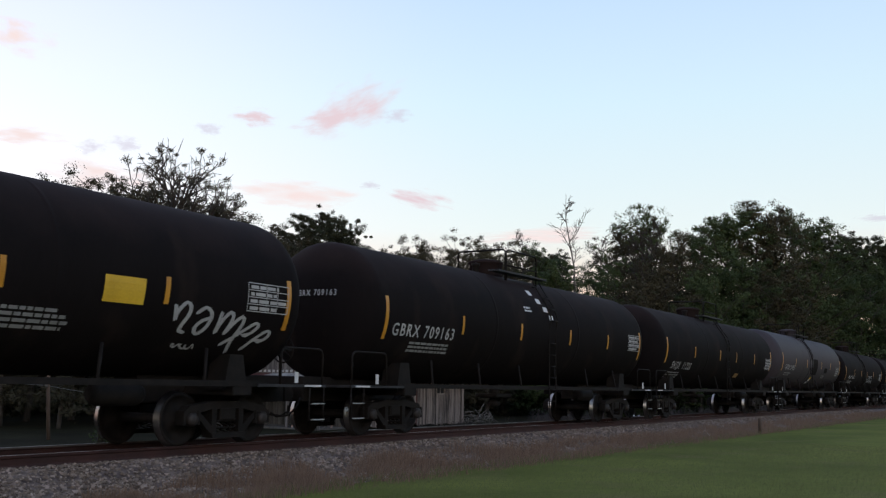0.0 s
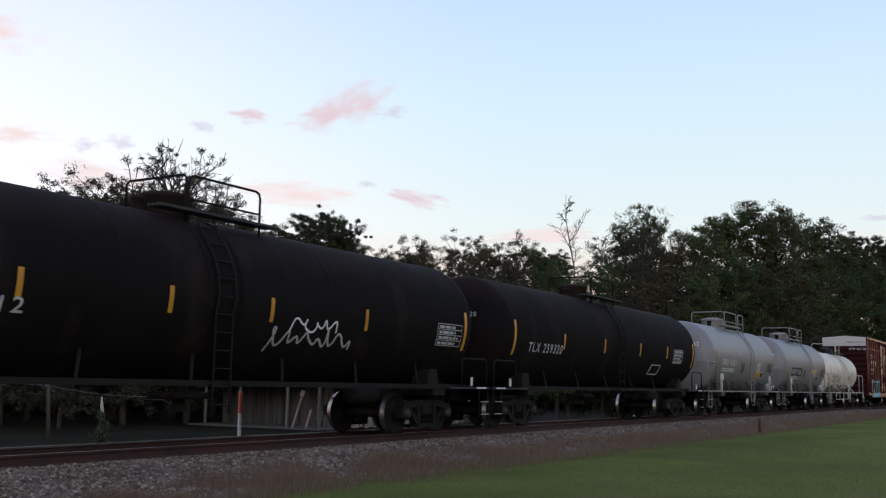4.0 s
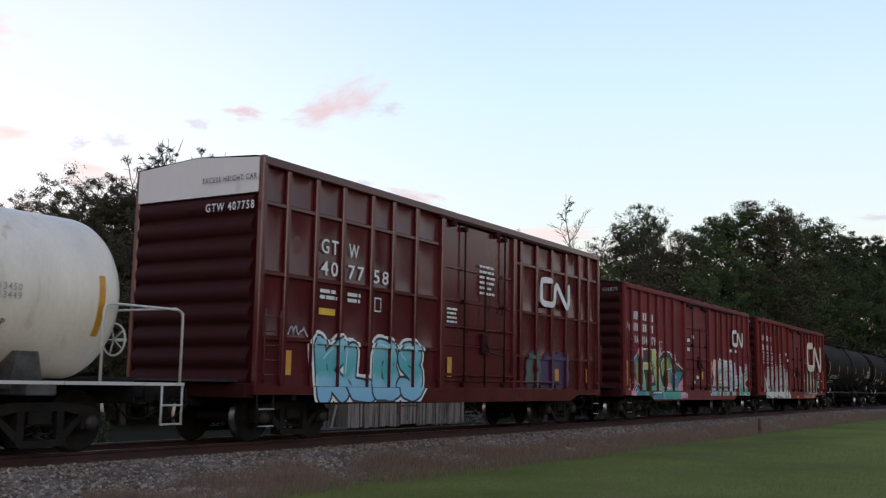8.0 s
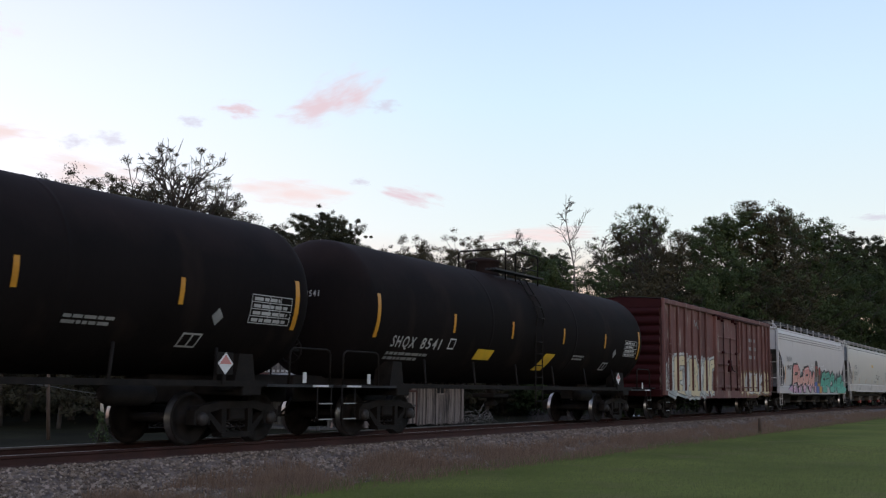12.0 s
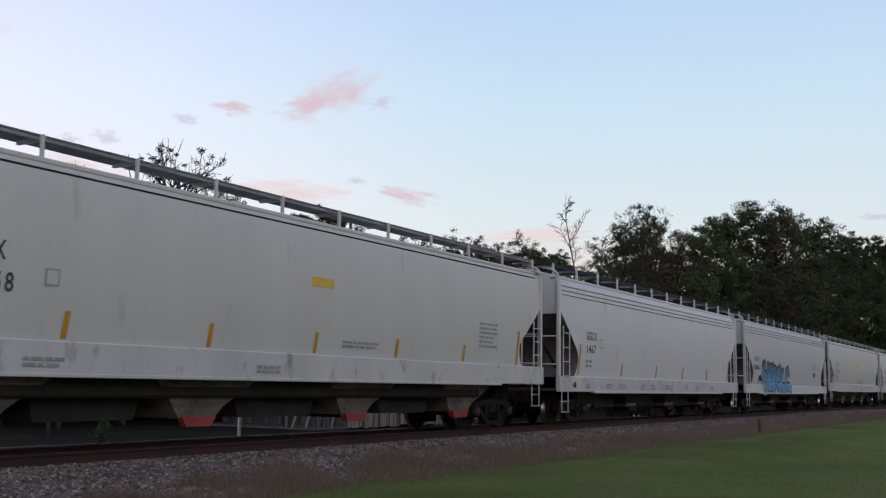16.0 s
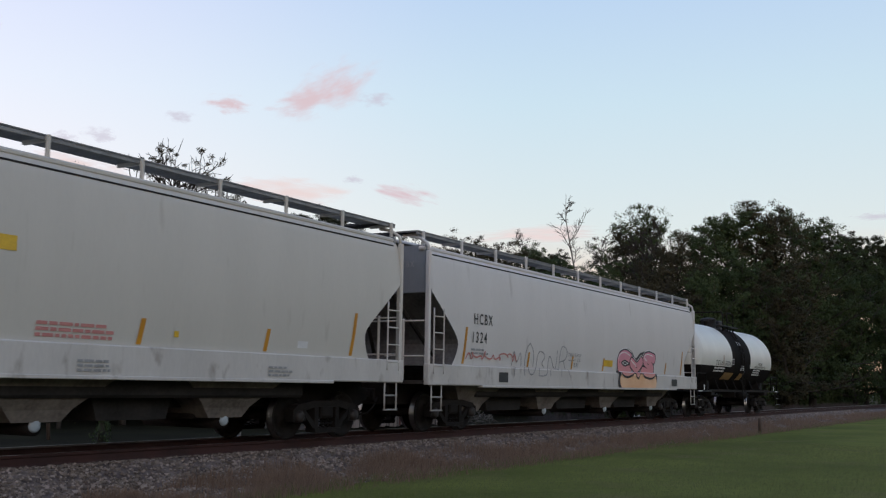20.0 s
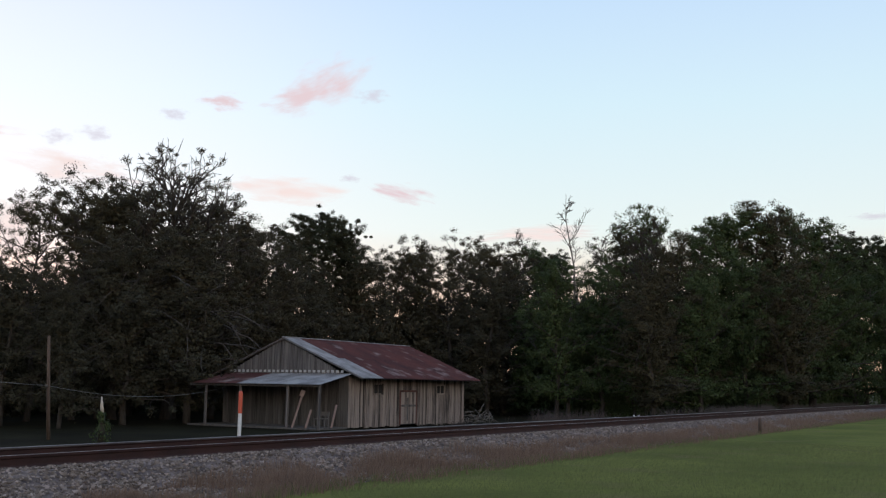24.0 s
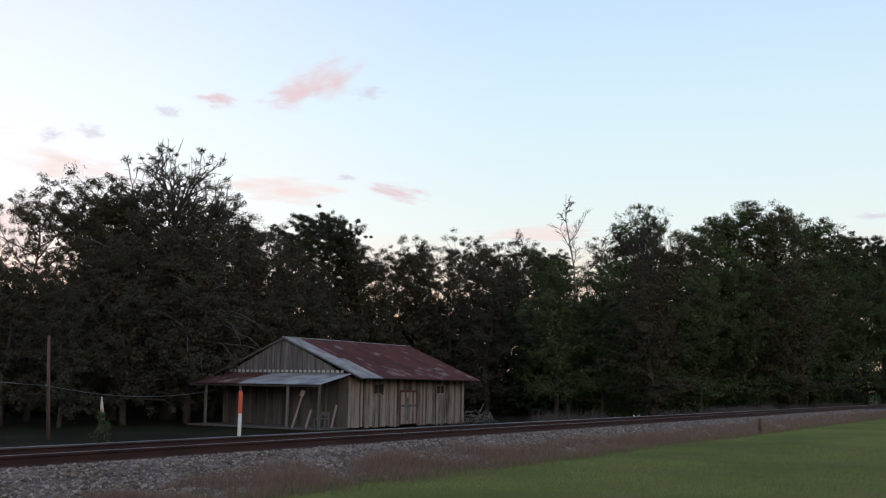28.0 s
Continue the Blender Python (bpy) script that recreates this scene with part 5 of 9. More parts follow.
    for y in (-0.95, 0.62):
        for k in range(4):
            put("platform_slat", pl, car, pose((dome_x + (0.5 if body in (BLK, BLK2) else 0.0)) if plat is None else plat, y + k * 0.09 + 0.03, top - 0.02))
    # guard rails: along the near edge, and across the top at one end
    for r0, r1 in rails[1:] if body is not GREY else rails:
        hoop(car, r0, r1, -0.75, top - 0.2, top + 0.66, fit)
    xr = rails[0][0] if body is GREY else rails[0][1]
    part("guard_rail", Geo().tube([(xr, -0.75, top - 0.2), (xr, -0.75, top + 0.6), (xr, -0.69, top + 0.66), (xr, cross - 0.06, top + 0.66), (xr, cross, top + 0.6), (xr, cross, top - 0.45 if cross > 0.8 else top - 0.2)], 0.025, 6), fit, car)
    if plat is not None:
        hoop(car, plat - 1.0, plat - 0.35, 0.2, top - 0.1, top + 0.3, fit, 0.022, "low_rail", False)
    # side ladder that follows the shell
    def bow(t):
        z = 0.55 + (top - 0.12 - 0.55) * t
        y = -1.5 if z < zc else -(side.half(z) + 0.07)
        return (min(y, -0.95), z)
    ladder(car, ladder_x, 0, 0, 0, 0, 0.42, fit, 11, "side_ladder", bow)
    if walk_rail:
        # the ladder's foot narrows to a step below the deck
        g = Geo()
        for s in (-1, 1):
            g.tube([(ladder_x + s * 0.5, -1.5, 1.05), (ladder_x + s * 0.2, -1.52, 0.42)], 0.018, 6)
        g.tube([(ladder_x - 0.3, -1.5, 0.62), (ladder_x + 0.3, -1.5, 0.62)], 0.016, 6).tube([(ladder_x - 0.2, -1.52, 0.42), (ladder_x + 0.2, -1.52, 0.42)], 0.018, 6)
        part("ladder_foot", g, fit, car)
    # strap bands round the shell
    for bx in bands:
        part("shell_band", Geo().lathe([(bx - 0.09, R + 0.001), (bx - 0.09, R + 0.014), (bx + 0.09, R + 0.014), (bx + 0.09, R + 0.001)], "x", (0, 0, zc), 56), body, car)
    # bottom outlet and pipes
    g = Geo().lathe([(0.55, 0.16), (0.62, 0.2), (0.7, 0.12), (bottom + 0.1, 0.14)], "z", (0, 0, 0), 14).tube([(-half + 2, 0.5, bottom + 0.02), (half - 2, 0.5, bottom + 0.02)], 0.03, 6)
    g.box(-0.45, 0.45, -0.35, 0.35, 0.78, 0.9, 0.03)
    part("bottom_outlet", g, STEEL, car)
    g = Geo().lathe([(-0.5, 0.001), (-0.5, 0.14), (-0.4, 0.19), (0.4, 0.19), (0.5, 0.14), (0.5, 0.001)], "x", (half - 3.6, -0.9, 0.88), 16)
    part("brake_reservoir", g, STEEL, car)
    brake_wheel(car, half + hd + 0.12, -0.55, 1.75, fit)
    if not walk_rail:
        for s in (-1, 1):
            for k, xx in enumerate((0.15, 0.55, 0.8)):
                part("sill_mark", Geo().box(s * (half + xx) - (0.05, 0.14, 0.1)[k], s * (half + xx) + (0.05, 0.14, 0.1)[k], -1.512, -1.50, (1.10, 1.03, 1.03)[k], (1.3, 1.065, 1.065)[k]), WHITE, car)
    sm = stripe_mat or AMBER
    if long_stripe:
        for s in (-1, 1):
            patch(shell, side, "reflector_stripe", s * (half - 0.16) - 0.06, s * (half - 0.16) + 0.06, zc - 0.62, zc + 0.3, sm, steps=6)
    for x in stripes:
        patch(shell, side, "reflector_stripe", x - 0.05, x + 0.05, zc - 0.36, zc + 0.08, sm)
    return car, shell, side, half


def data_panel(shell, side, x, z, seed, dark=False, w=1.1, h=0.5):
    """The stencilled table of dates near the end of a tank: rules and broken print."""
    mt = STENCIL if not dark else BLACKP
    for k in range(5):
        zz = z - h * k / 4
        patch(shell, side, "table_rule", x, x + w, zz - 0.008, zz + 0.008, mt, 0.008, steps=1)
    for k in range(4):
        xx = x + w * (0, 0.45, 0.72, 1.0)[k]
        patch(shell, side, "table_rule", xx - 0.008, xx + 0.008, z - h, z, mt, 0.009, steps=3)
    bars(shell, side, x + 0.06, z - 0.1, w - 0.12, 4, 0.06, mt, seed, h / 4 / 0.06, 0.012)


def shape(parent, side, name, loops, material, off, low=-9.0, high=99.0):
    """A painted flat shape with holes, laid on the side in level strips."""
    zs = sorted({round(z, 3) for lp in loops for _, z in lp} | {k * 0.2 for k in range(3, 16)} | {1.395, 1.435, 1.615} | {low, high})
    top_, bot = max(z for lp in loops for _, z in lp), min(z for lp in loops for _, z in lp)
    zs = [z for z in zs if max(bot, low) - 1e-6 <= z <= min(top_, high) + 1e-6]
    pieces = []
    for za, zb in zip(zs, zs[1:]):
        if zb - za < 1e-4:
            continue
        cuts = []
        zm = (za + zb) / 2
        for lp in loops:
            for (x0, z0), (x1, z1) in zip(lp, lp[1:] + lp[:1]):
                if (z0 - zm) * (z1 - zm) < 0:
                    at = lambda z: x0 + (x1 - x0) * (z - z0) / (z1 - z0)
                    cuts.append((at(zm), at(za), at(zb)))
        cuts.sort()
        for p, q in zip(cuts[::2], cuts[1::2]):
            # a strip joins the pieces below that it touches
            mine = [(p[1], q[1], p[2], q[2], za, zb)]
            near = [c for c in pieces if any(abs(k[5] - za) < 1e-6 and k[2] < q[1] and p[1] < k[3] for k in c)]
            for c in near:
                mine += c
                pieces.remove(c)
            pieces.append(mine)
    for c in pieces:
        g = Geo()
        for xa, xb, xc, xd, za, zb in c:
            lay(g, side, xa, xb, xc, xd, za, zb, off)
        part(name, g, material, parent)


def smooth(pts, times=1):
    """Rounds the corners of an open line."""
    for _ in range(times):
        pts = [pts[0]] + [(a[0] + (b[0] - a[0]) * k, a[1] + (b[1] - a[1]) * k) for a, b in zip(pts, pts[1:]) for k in (0.25, 0.75)] + [pts[-1]]
    return pts


def covered(lines, rad, z, block=0.0):
    """The stretches of x that strokes of the half width rad cover at the height z; block: square ends and corners, that far past the points."""
    spans = []
    for pts in lines:
        for (ax, az), (bx, bz) in zip(pts, pts[1:]):
            hits = []
            for cx, cz in ((ax, az), (bx, bz)):
                if not block and abs(z - cz) < rad:
                    w = math.sqrt(rad * rad - (z - cz) ** 2)
                    hits += [cx - w, cx + w]
            ln = math.hypot(bx - ax, bz - az)
            if ln > 1e-6:
                nx, nz = -(bz - az) / ln * rad, (bx - ax) / ln * rad
                ex, ez = nz * block, -nx * block
                ax, az, bx, bz = ax - ex, az - ez, bx + ex, bz + ez
                box4 = [(ax + nx, az + nz), (bx + nx, bz + nz), (bx - nx, bz - nz), (ax - nx, az - nz)]
                for (px, pz), (qx, qz) in zip(box4, box4[1:] + box4[:1]):
                    if (pz - z) * (qz - z) < 0:
                        hits.append(px + (qx - px) * (z - pz) / (qz - pz))
            if hits:
                spans.append((min(hits), max(hits)))
    spans.sort()
    out = []
    for a, b in spans:
        if out and a <= out[-1][1] + 0.004:
            out[-1][1] = max(out[-1][1], b)
        else:
            out.append([a, b])
    return out


def fat(parent, side, name, lines, rad, material, off, low=-9.0, high=99.0, label="", block=0.0):
    """Fat round-ended strokes joined into one painted shape on the side."""
    zs = [z for pts in lines for _, z in pts]
    over = rad * (1 + block * 0.45)
    lo, hi = max(low, min(zs) - over + 0.002), min(high, max(zs) + over - 0.002)
    n = max(2, int((hi - lo) / 0.024))
    g = Geo()
    last = covered(lines, rad, lo, block)
    for i in range(n):
        za, zb = lo + (hi - lo) * i / n, lo + (hi - lo) * (i + 1) / n
        now = covered(lines, rad, zb, block)
        if len(now) == len(last):
            quads = [(a[0], a[1], b[0], b[1]) for a, b in zip(last, now)]
        else:
            quads = [(a, b, a, b) for a, b in covered(lines, rad, (za + zb) / 2, block)]
        for xa, xb, xc, xd in quads:
            lay(g, side, xa, xb, xc, xd, za, zb, off)
        last = now
    return part(name, g, material, parent, label)


# skeletons of painted letters in a unit square
BONES = {
    "P": [[(0.1, 0), (0.0, 0.9), (0.1, 1), (0.7, 1), (0.98, 0.8), (0.8, 0.5), (0.15, 0.42)]],
    "A": [[(0, 0), (0.4, 1), (0.62, 1), (1, 0)], [(0.2, 0.34), (0.82, 0.34)]],
    "R": [[(0, 0), (0.05, 0.98), (0.65, 1), (0.92, 0.78), (0.7, 0.54), (0.1, 0.48)], [(0.5, 0.5), (1, 0)]],
    "M": [[(0, 0), (0.12, 1), (0.5, 0.3), (0.84, 0.95), (1, 0)]],
    "N": [[(0, 0), (0.06, 1), (0.9, 0.05), (0.96, 1)]],
    "G": [[(0.95, 0.84), (0.6, 1), (0.22, 0.86), (0.02, 0.45), (0.2, 0.08), (0.65, 0), (0.95, 0.12), (0.92, 0.42), (0.55, 0.44)]],
    "O": [[(0.5, 1), (0.15, 0.85), (0.02, 0.45), (0.18, 0.05), (0.6, 0), (0.95, 0.3), (0.92, 0.75), (0.5, 1)]],
    "W": [[(0, 1), (0.15, 0), (0.5, 0.7), (0.8, 0), (1, 0.95)]],
    "E": [[(0.95, 1), (0.05, 0.95), (0.0, 0.05), (1, 0)], [(0.0, 0.5), (0.8, 0.52)]],
    "H": [[(0.05, 0), (0.0, 1)], [(0.95, 0), (0.92, 1)], [(0.0, 0.45), (0.95, 0.55)]],
    "L": [[(0.1, 1), (0.0, 0.05), (1, 0)]],
    "S": [[(0.95, 0.9), (0.4, 1), (0.05, 0.75), (0.45, 0.52), (0.95, 0.3), (0.6, 0), (0.02, 0.06)]],
    "B": [[(0.0, 0), (0.05, 1), (0.7, 1), (0.9, 0.75), (0.5, 0.53), (0.95, 0.3), (0.8, 0), (0, 0)]],
    "U": [[(0.0, 1), (0.08, 0.2), (0.4, 0), (0.8, 0.12), (0.95, 1)]],
    "K": [[(0.05, 0), (0.0, 1)], [(0.95, 1), (0.1, 0.45), (1, 0)]],
    "T": [[(0, 0.95), (1, 1)], [(0.5, 1), (0.45, 0)]],
    "C": [[(0.95, 0.85), (0.5, 1), (0.05, 0.7), (0.1, 0.2), (0.5, 0), (1, 0.12)]],
    "D": [[(0.05, 0), (0.0, 1), (0.6, 1), (0.98, 0.6), (0.8, 0.1), (0.05, 0)]],
    "Y": [[(0, 1), (0.5, 0.45), (1, 1)], [(0.5, 0.45), (0.4, 0)]],
}


def throwup(shell, side, word, x0, x1, z0, tall, rad, fill, seed, ink=None, edge=0.06, halo=None, wide=0.07, cast=None, glow=None, lean=0.0, bubble=1, low=-9.0, block=0.0, lap=1.12):
    """A sprayed piece of fat interlocking letters: halo, cast shadow, dark outline, fill, cuts and light edges; tall gives each letter's height."""
    r = random.Random(seed)
    ink = ink or INK
    fills = fill if isinstance(fill, (list, tuple)) else [fill]
    slot = (x1 - x0) / len(word)
    done = []
    for k, ch in enumerate(word):
        h = tall[k % len(tall)]
        wd = slot * r.uniform(lap - 0.06, lap + 0.08) - 2 * rad
        xa = x0 + (k + 0.5) * slot - wd / 2
        za = z0 + rad + r.uniform(0, 0.04)
        tilt = lean + r.uniform(-0.07, 0.07)
        lines = []
        for pts in BONES[ch]:
            q = [(xa + wd * a + tilt * h * (b - 0.5) + r.uniform(-0.05, 0.05), za + (h - 2 * rad) * b + r.uniform(-0.05, 0.05)) for a, b in pts]
            lines.append(smooth(q, bubble))
        if block:
            # a spur thrown out from the foot or the shoulder
            a = lines[0][-1] if r.random() < 0.5 else lines[0][0]
            lines.append([a, (a[0] + r.uniform(0.15, 0.35) * r.choice((-1, 1)), a[1] + r.uniform(-0.1, 0.16))])
        done.append(lines)
    every = [pts for lines in done for pts in lines]
    if halo:
        fat(shell, side, "graffiti_halo", every, rad + edge + wide, halo, 0.0045, low, block=block)
    if cast:
        fat(shell, side, "graffiti_cast", [[(x + cast[0], z + cast[1]) for x, z in pts] for pts in every], rad + edge * 0.7, ink, 0.0052, low, block=block)
    for k, lines in enumerate(done):
        o = 0.0018 * k
        fat(shell, side, "graffiti_outline", lines, rad + edge, ink, 0.0062 + o, low, block=block)
        fat(shell, side, "graffiti_letter", lines, rad, fills[k % len(fills)], 0.0070 + o, low, block=block)
        a = r.choice(lines)
        m = len(a) // 2
        fat(shell, side, "graffiti_cut", [[a[m - 1], ((a[m - 1][0] + a[m][0]) / 2 + 0.03, (a[m - 1][1] + a[m][1]) / 2)]], 0.016, ink, 0.0076 + o, low)
        if glow:
            fat(shell, side, "graffiti_highlight", [[(x - rad * 0.5, z + rad * 0.55) for x, z in pts[:max(2, len(pts) // 2)]] for pts in lines[:2]], 0.016, glow, 0.0078 + o, low)


def faded(name, stops, ragged=0.25, scale=2.5):
    """Spray paint that fades from colour to colour with the height on the car."""
    m = mk(name, (0.5, 0.5, 0.5), (0.5, 0.5, 0.5), 0.5, bump=0)
    n, l = m.node_tree.nodes, m.node_tree.links
    co = n.new("ShaderNodeTexCoord")
    sp = n.new("ShaderNodeSeparateXYZ")
    l.new(co.outputs["Object"], sp.inputs[0])
    no = n.new("ShaderNodeTexNoise")
    no.inputs["Scale"].default_value, no.inputs["Detail"].default_value = scale, 5
    l.new(co.outputs["Object"], no.inputs["Vector"])
    ad = n.new("ShaderNodeMath")
    ad.operation = "MULTIPLY_ADD"
    ad.inputs[1].default_value = ragged * 2
    l.new(no.outputs["Fac"], ad.inputs[0])
    l.new(sp.outputs["Z"], ad.inputs[2])
    rg = n.new("ShaderNodeMapRange")
    rg.inputs["From Min"].default_value, rg.inputs["From Max"].default_value = stops[0][0] + ragged, stops[-1][0] + ragged
    l.new(ad.outputs[0], rg.inputs["Value"])
    rp = n.new("ShaderNodeValToRGB")
    span = stops[-1][0] - stops[0][0]
    rp.color_ramp.elements[0].color, rp.color_ramp.elements[1].color = (*stops[0][1], 1), (*stops[-1][1], 1)
    for z, c in stops[1:-1]:
        rp.color_ramp.elements.new((z - stops[0][0]) / span).color = (*c, 1)
    l.new(rg.outputs[0], rp.inputs[0])
    l.new(rp.outputs[0], n["Principled BSDF"].inputs["Base Color"])
    return m


def tag(shell, side, x0, x1, z0, z1, material, seed, loops=5, w=0.045):
    """A scrawled signature: one looping line that spells nothing."""
    r = random.Random(seed)
    n = loops * 2
    dx, h = (x1 - x0) / n, z1 - z0
    pts = []
    for i in range(n + 1):
        z = z1 - r.uniform(0, 0.45) * h if i % 2 else z0 + r.uniform(0, 0.4) * h
        pts.append((x0 + i * dx + r.uniform(-0.7, 0.7) * dx, z))
        if r.random() < 0.35:
            pts.append((pts[-1][0] + r.uniform(-0.9, 0.3) * dx, z0 + r.uniform(0.3, 0.8) * h))
    for _ in range(2):
        # round the corners
        pts = [pts[0]] + [(a[0] + (b[0] - a[0]) * k, a[1] + (b[1] - a[1]) * k) for a, b in zip(pts, pts[1:]) for k in (0.25, 0.75)] + [pts[-1]]
    line2(shell, side, "graffiti_tag", pts, w, material, 0.012)


# ---- box cars ----
def boxcar(u0, u1, top, body, label, posts, door, sill, end_mat=None, gtw=False, white_end=False, roof_mat=None):
    """A box car: ribbed sides and ends, plug door, roof, deep side sill, ladders, trucks and couplers."""
    half = (u1 - u0) / 2
    W = 1.53
    car = car_root("boxcar", (u0 + u1) / 2, label, "boxcar")
    bot = 0.92
    g = Geo().box(-half + 0.06, half - 0.06, -W + 0.04, W - 0.04, bot, top - 0.1, 0.02)
    shell = part("car_body", g, body, car)
    # sheets between the posts, dished and slightly buckled
    seams = sorted([-half + 0.1] + list(posts) + [door[0] - 0.06, door[1] + 0.06, half - 0.1])
    levels = [bot + 0.02, 1.9, 3.07, 4.34, top - 0.2] if gtw else [bot + 0.02, top - 0.2]
    for y in (-1, 1):
        for xa, xb in zip(seams, seams[1:]):
            if xa < 0.2 < xb:
                continue
            for za, zb in zip(levels, levels[1:]):
                rows = []
                for j in range(11):
                    v = j / 10
                    row = []
                    for i in range(9):
                        u = i / 8
                        px, pz = xa + (xb - xa) * u, za + (zb - za) * v
                        dish = (0.03 if gtw else 0.016) * math.sin(math.pi * u) ** 0.7 * math.sin(math.pi * v) ** 0.7 if 0 < i < 8 and 0 < j < 10 else 0.0
                        row.append((px, y * (W - dish * (1.0 + 0.9 * noise.noise((px * 0.8, pz * 0.9, u0)))), pz))
                    rows.append(row)
                part("side_sheet", Geo().strip(rows, True), body, shell)
    side = Relief(W, list(posts) + [door[0] - 0.06, door[1] + 0.06], (1.9, 3.07, 4.34) if gtw else (), bot + 0.12)
    # side posts, top chord and horizontal rails
    for y in (-1, 1):
        pm = cached(("post", round(top, 2), body.name), lambda: Geo().box(-0.06, 0.06, -0.085, 0.0, bot + 0.02, top - 0.2, 0.02).mesh("side_post", body))
        for x in posts:
            put("side_post", pm, shell, pose(x, y * W, 0, 0, 0, 0 if y < 0 else 180))
        for x in (-half + 0.06, half - 0.06):
            g = Geo().box(x - 0.07, x + 0.07, *sorted((y * (W - 0.02), y * (W + 0.1))), bot - 0.02, top - 0.06, 0.02)
            part("corner_post", g, body, shell)
        g = Geo().box(-half, half, *sorted((y * (W - 0.02), y * (W + 0.11))), top - 0.24, top - 0.07, 0.02)
        part("top_chord", g, body, shell)
        g = Geo().prism([(-half, bot + 0.12), (-half, bot - 0.04)] + [(x, z) for x, z in sill] + [(half, bot - 0.04), (half, bot + 0.12)], *sorted((y * (W + 0.0), y * (W + 0.1))))
        part("side_sill", g, body, shell)
        if gtw:
            for z in (4.34, 3.07, 1.9):
                for a, b in ((-half + 0.15, door[0] - 0.2), (door[1] + 0.2, half - 0.15)):
                    g = Geo().box(a, b, *sorted((y * (W - 0.01), y * (W + 0.06))), z - 0.04, z + 0.04, 0.01)
                    part("side_rail", g, body, shell)
        # plug door with its frame, tracks, ribs, locking bars and gear box
        d = part("plug_door", Geo().box(door[0], door[1], *sorted((y * (W - 0.06), y * (W + 0.03))), bot + 0.1, top - 0.3, 0.03), body, car)
        for x in (door[0] - 0.06, door[1] + 0.06):
            part("door_post", Geo().box(x - 0.09, x + 0.09, *sorted((y * (W - 0.04), y * (W + 0.12))), bot + 0.02, top - 0.22, 0.02), body, d)
        for z in (bot + 0.12, bot + 0.3):
            part("door_track", Geo().box(door[0] - 0.2, door[1] + 3.0, *sorted((y * W, y * (W + 0.1))), z - 0.025, z + 0.025, 0.01), body, d)
        part("top_track", Geo().box(door[0] - 0.3, min(half - 0.3, door[1] + 3.6), *sorted((y * W, y * (W + 0.14))), top - 0.3, top - 0.22, 0.012), OXDARK, d)
        for f in (0.68, 0.5, 0.36, 0.26, 0.1):
            z = bot + (top - bot) * f
            part("door_rib", Geo().box(door[0] + 0.06, door[1] - 0.06, *sorted((y * (W + 0.02), y * (W + (0.1 if f in (0.36, 0.1) else 0.06)))), z - 0.035, z + 0.035, 0.012), body, d)
        for f, hi in ((0.26, top - 0.3), (0.84, top - 0.3), (0.55, bot + (top - bot) * 0.68)):
            x = door[0] + (door[1] - door[0]) * f
            part("lock_bar", Geo().tube([(x, y * (W + 0.12), bot + 0.15), (x, y * (W + 0.12), hi)], 0.026, 6), OXDARK, d)
        for f in (0.26, 0.84):
            x = door[0] + (door[1] - door[0]) * f
            for z in (bot + 0.2, bot + (top - bot) * 0.5, top - 0.42):
                part("lock_bracket", Geo().box(x - 0.07, x + 0.07, *sorted((y * (W + 0.02), y * (W + 0.16))), z - 0.05, z + 0.05, 0.015), OXDARK, d)
        x = door[0] + (door[1] - door[0]) * 0.55
        part("gear_box", Geo().box(x - 0.14, x + 0.14, *sorted((y * (W + 0.02), y * (W + 0.15))), bot + 0.95, bot + 1.45, 0.03), OXDARK, d)
        part("door_handle", Geo().tube([(x, y * (W + 0.17), bot + 1.2), (x + 0.1, y * (W + 0.2), bot + 1.0), (x + 0.75, y * (W + 0.2), bot + 0.93)], 0.022, 6), STEEL, d)
        for f in (0.08, 0.7):
            xx = door[0] + (door[1] - door[0]) * f
            part("door_stop", Geo().box(xx, xx + 0.16, *sorted((y * (W + 0.02), y * (W + 0.17))), top - 0.42, top - 0.26, 0.02), OXDARK, d)
    # ribbed ends
    for s in (-1, 1):
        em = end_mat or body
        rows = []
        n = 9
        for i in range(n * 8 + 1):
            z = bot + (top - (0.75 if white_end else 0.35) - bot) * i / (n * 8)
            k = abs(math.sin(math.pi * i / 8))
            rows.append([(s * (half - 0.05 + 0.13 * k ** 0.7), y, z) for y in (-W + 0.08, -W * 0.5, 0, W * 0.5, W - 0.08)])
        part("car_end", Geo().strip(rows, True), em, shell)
        if white_end:
            part("end_panel", Geo().prism([(-W, top - 0.74), (W, top - 0.74), (W, top - 0.1), (0, top + 0.02), (-W, top - 0.1)], -0.04, 0.04), HOPC, shell, "white painted height-warning panel", pose(s * (half - 0.01), 0, 0, 0, 0, 90))
        else:
            part("end_panel", Geo().prism([(-W, top - 0.38), (W, top - 0.38), (W, top - 0.1), (0, top + 0.02), (-W, top - 0.1)], -0.03, 0.03), em, shell, m=pose(s * (half - 0.0), 0, 0, 0, 0, 90))
        lx = s * (half - 0.32)
        for y in (-1, 1):
            ladder(car, lx, y * (W + 0.17), 1.1, y * (W + 0.17), 2.9 if not gtw else 2.4, 0.42, body, 5, "corner_ladder")
            step(car, lx, y * (W + 0.05), 0.95, STEEL)
        part("end_sill", Geo().box(*sorted((s * (half - 0.1), s * (half + 0.16))), -W, W, 0.82, 1.08, 0.02), em, car)
        g = Geo().box(*sorted((s * (half + 0.1), s * (half + 0.45))), -1.3, 1.3, 1.1, 1.14)
        part("crossover_platform", g, GRATE, car)
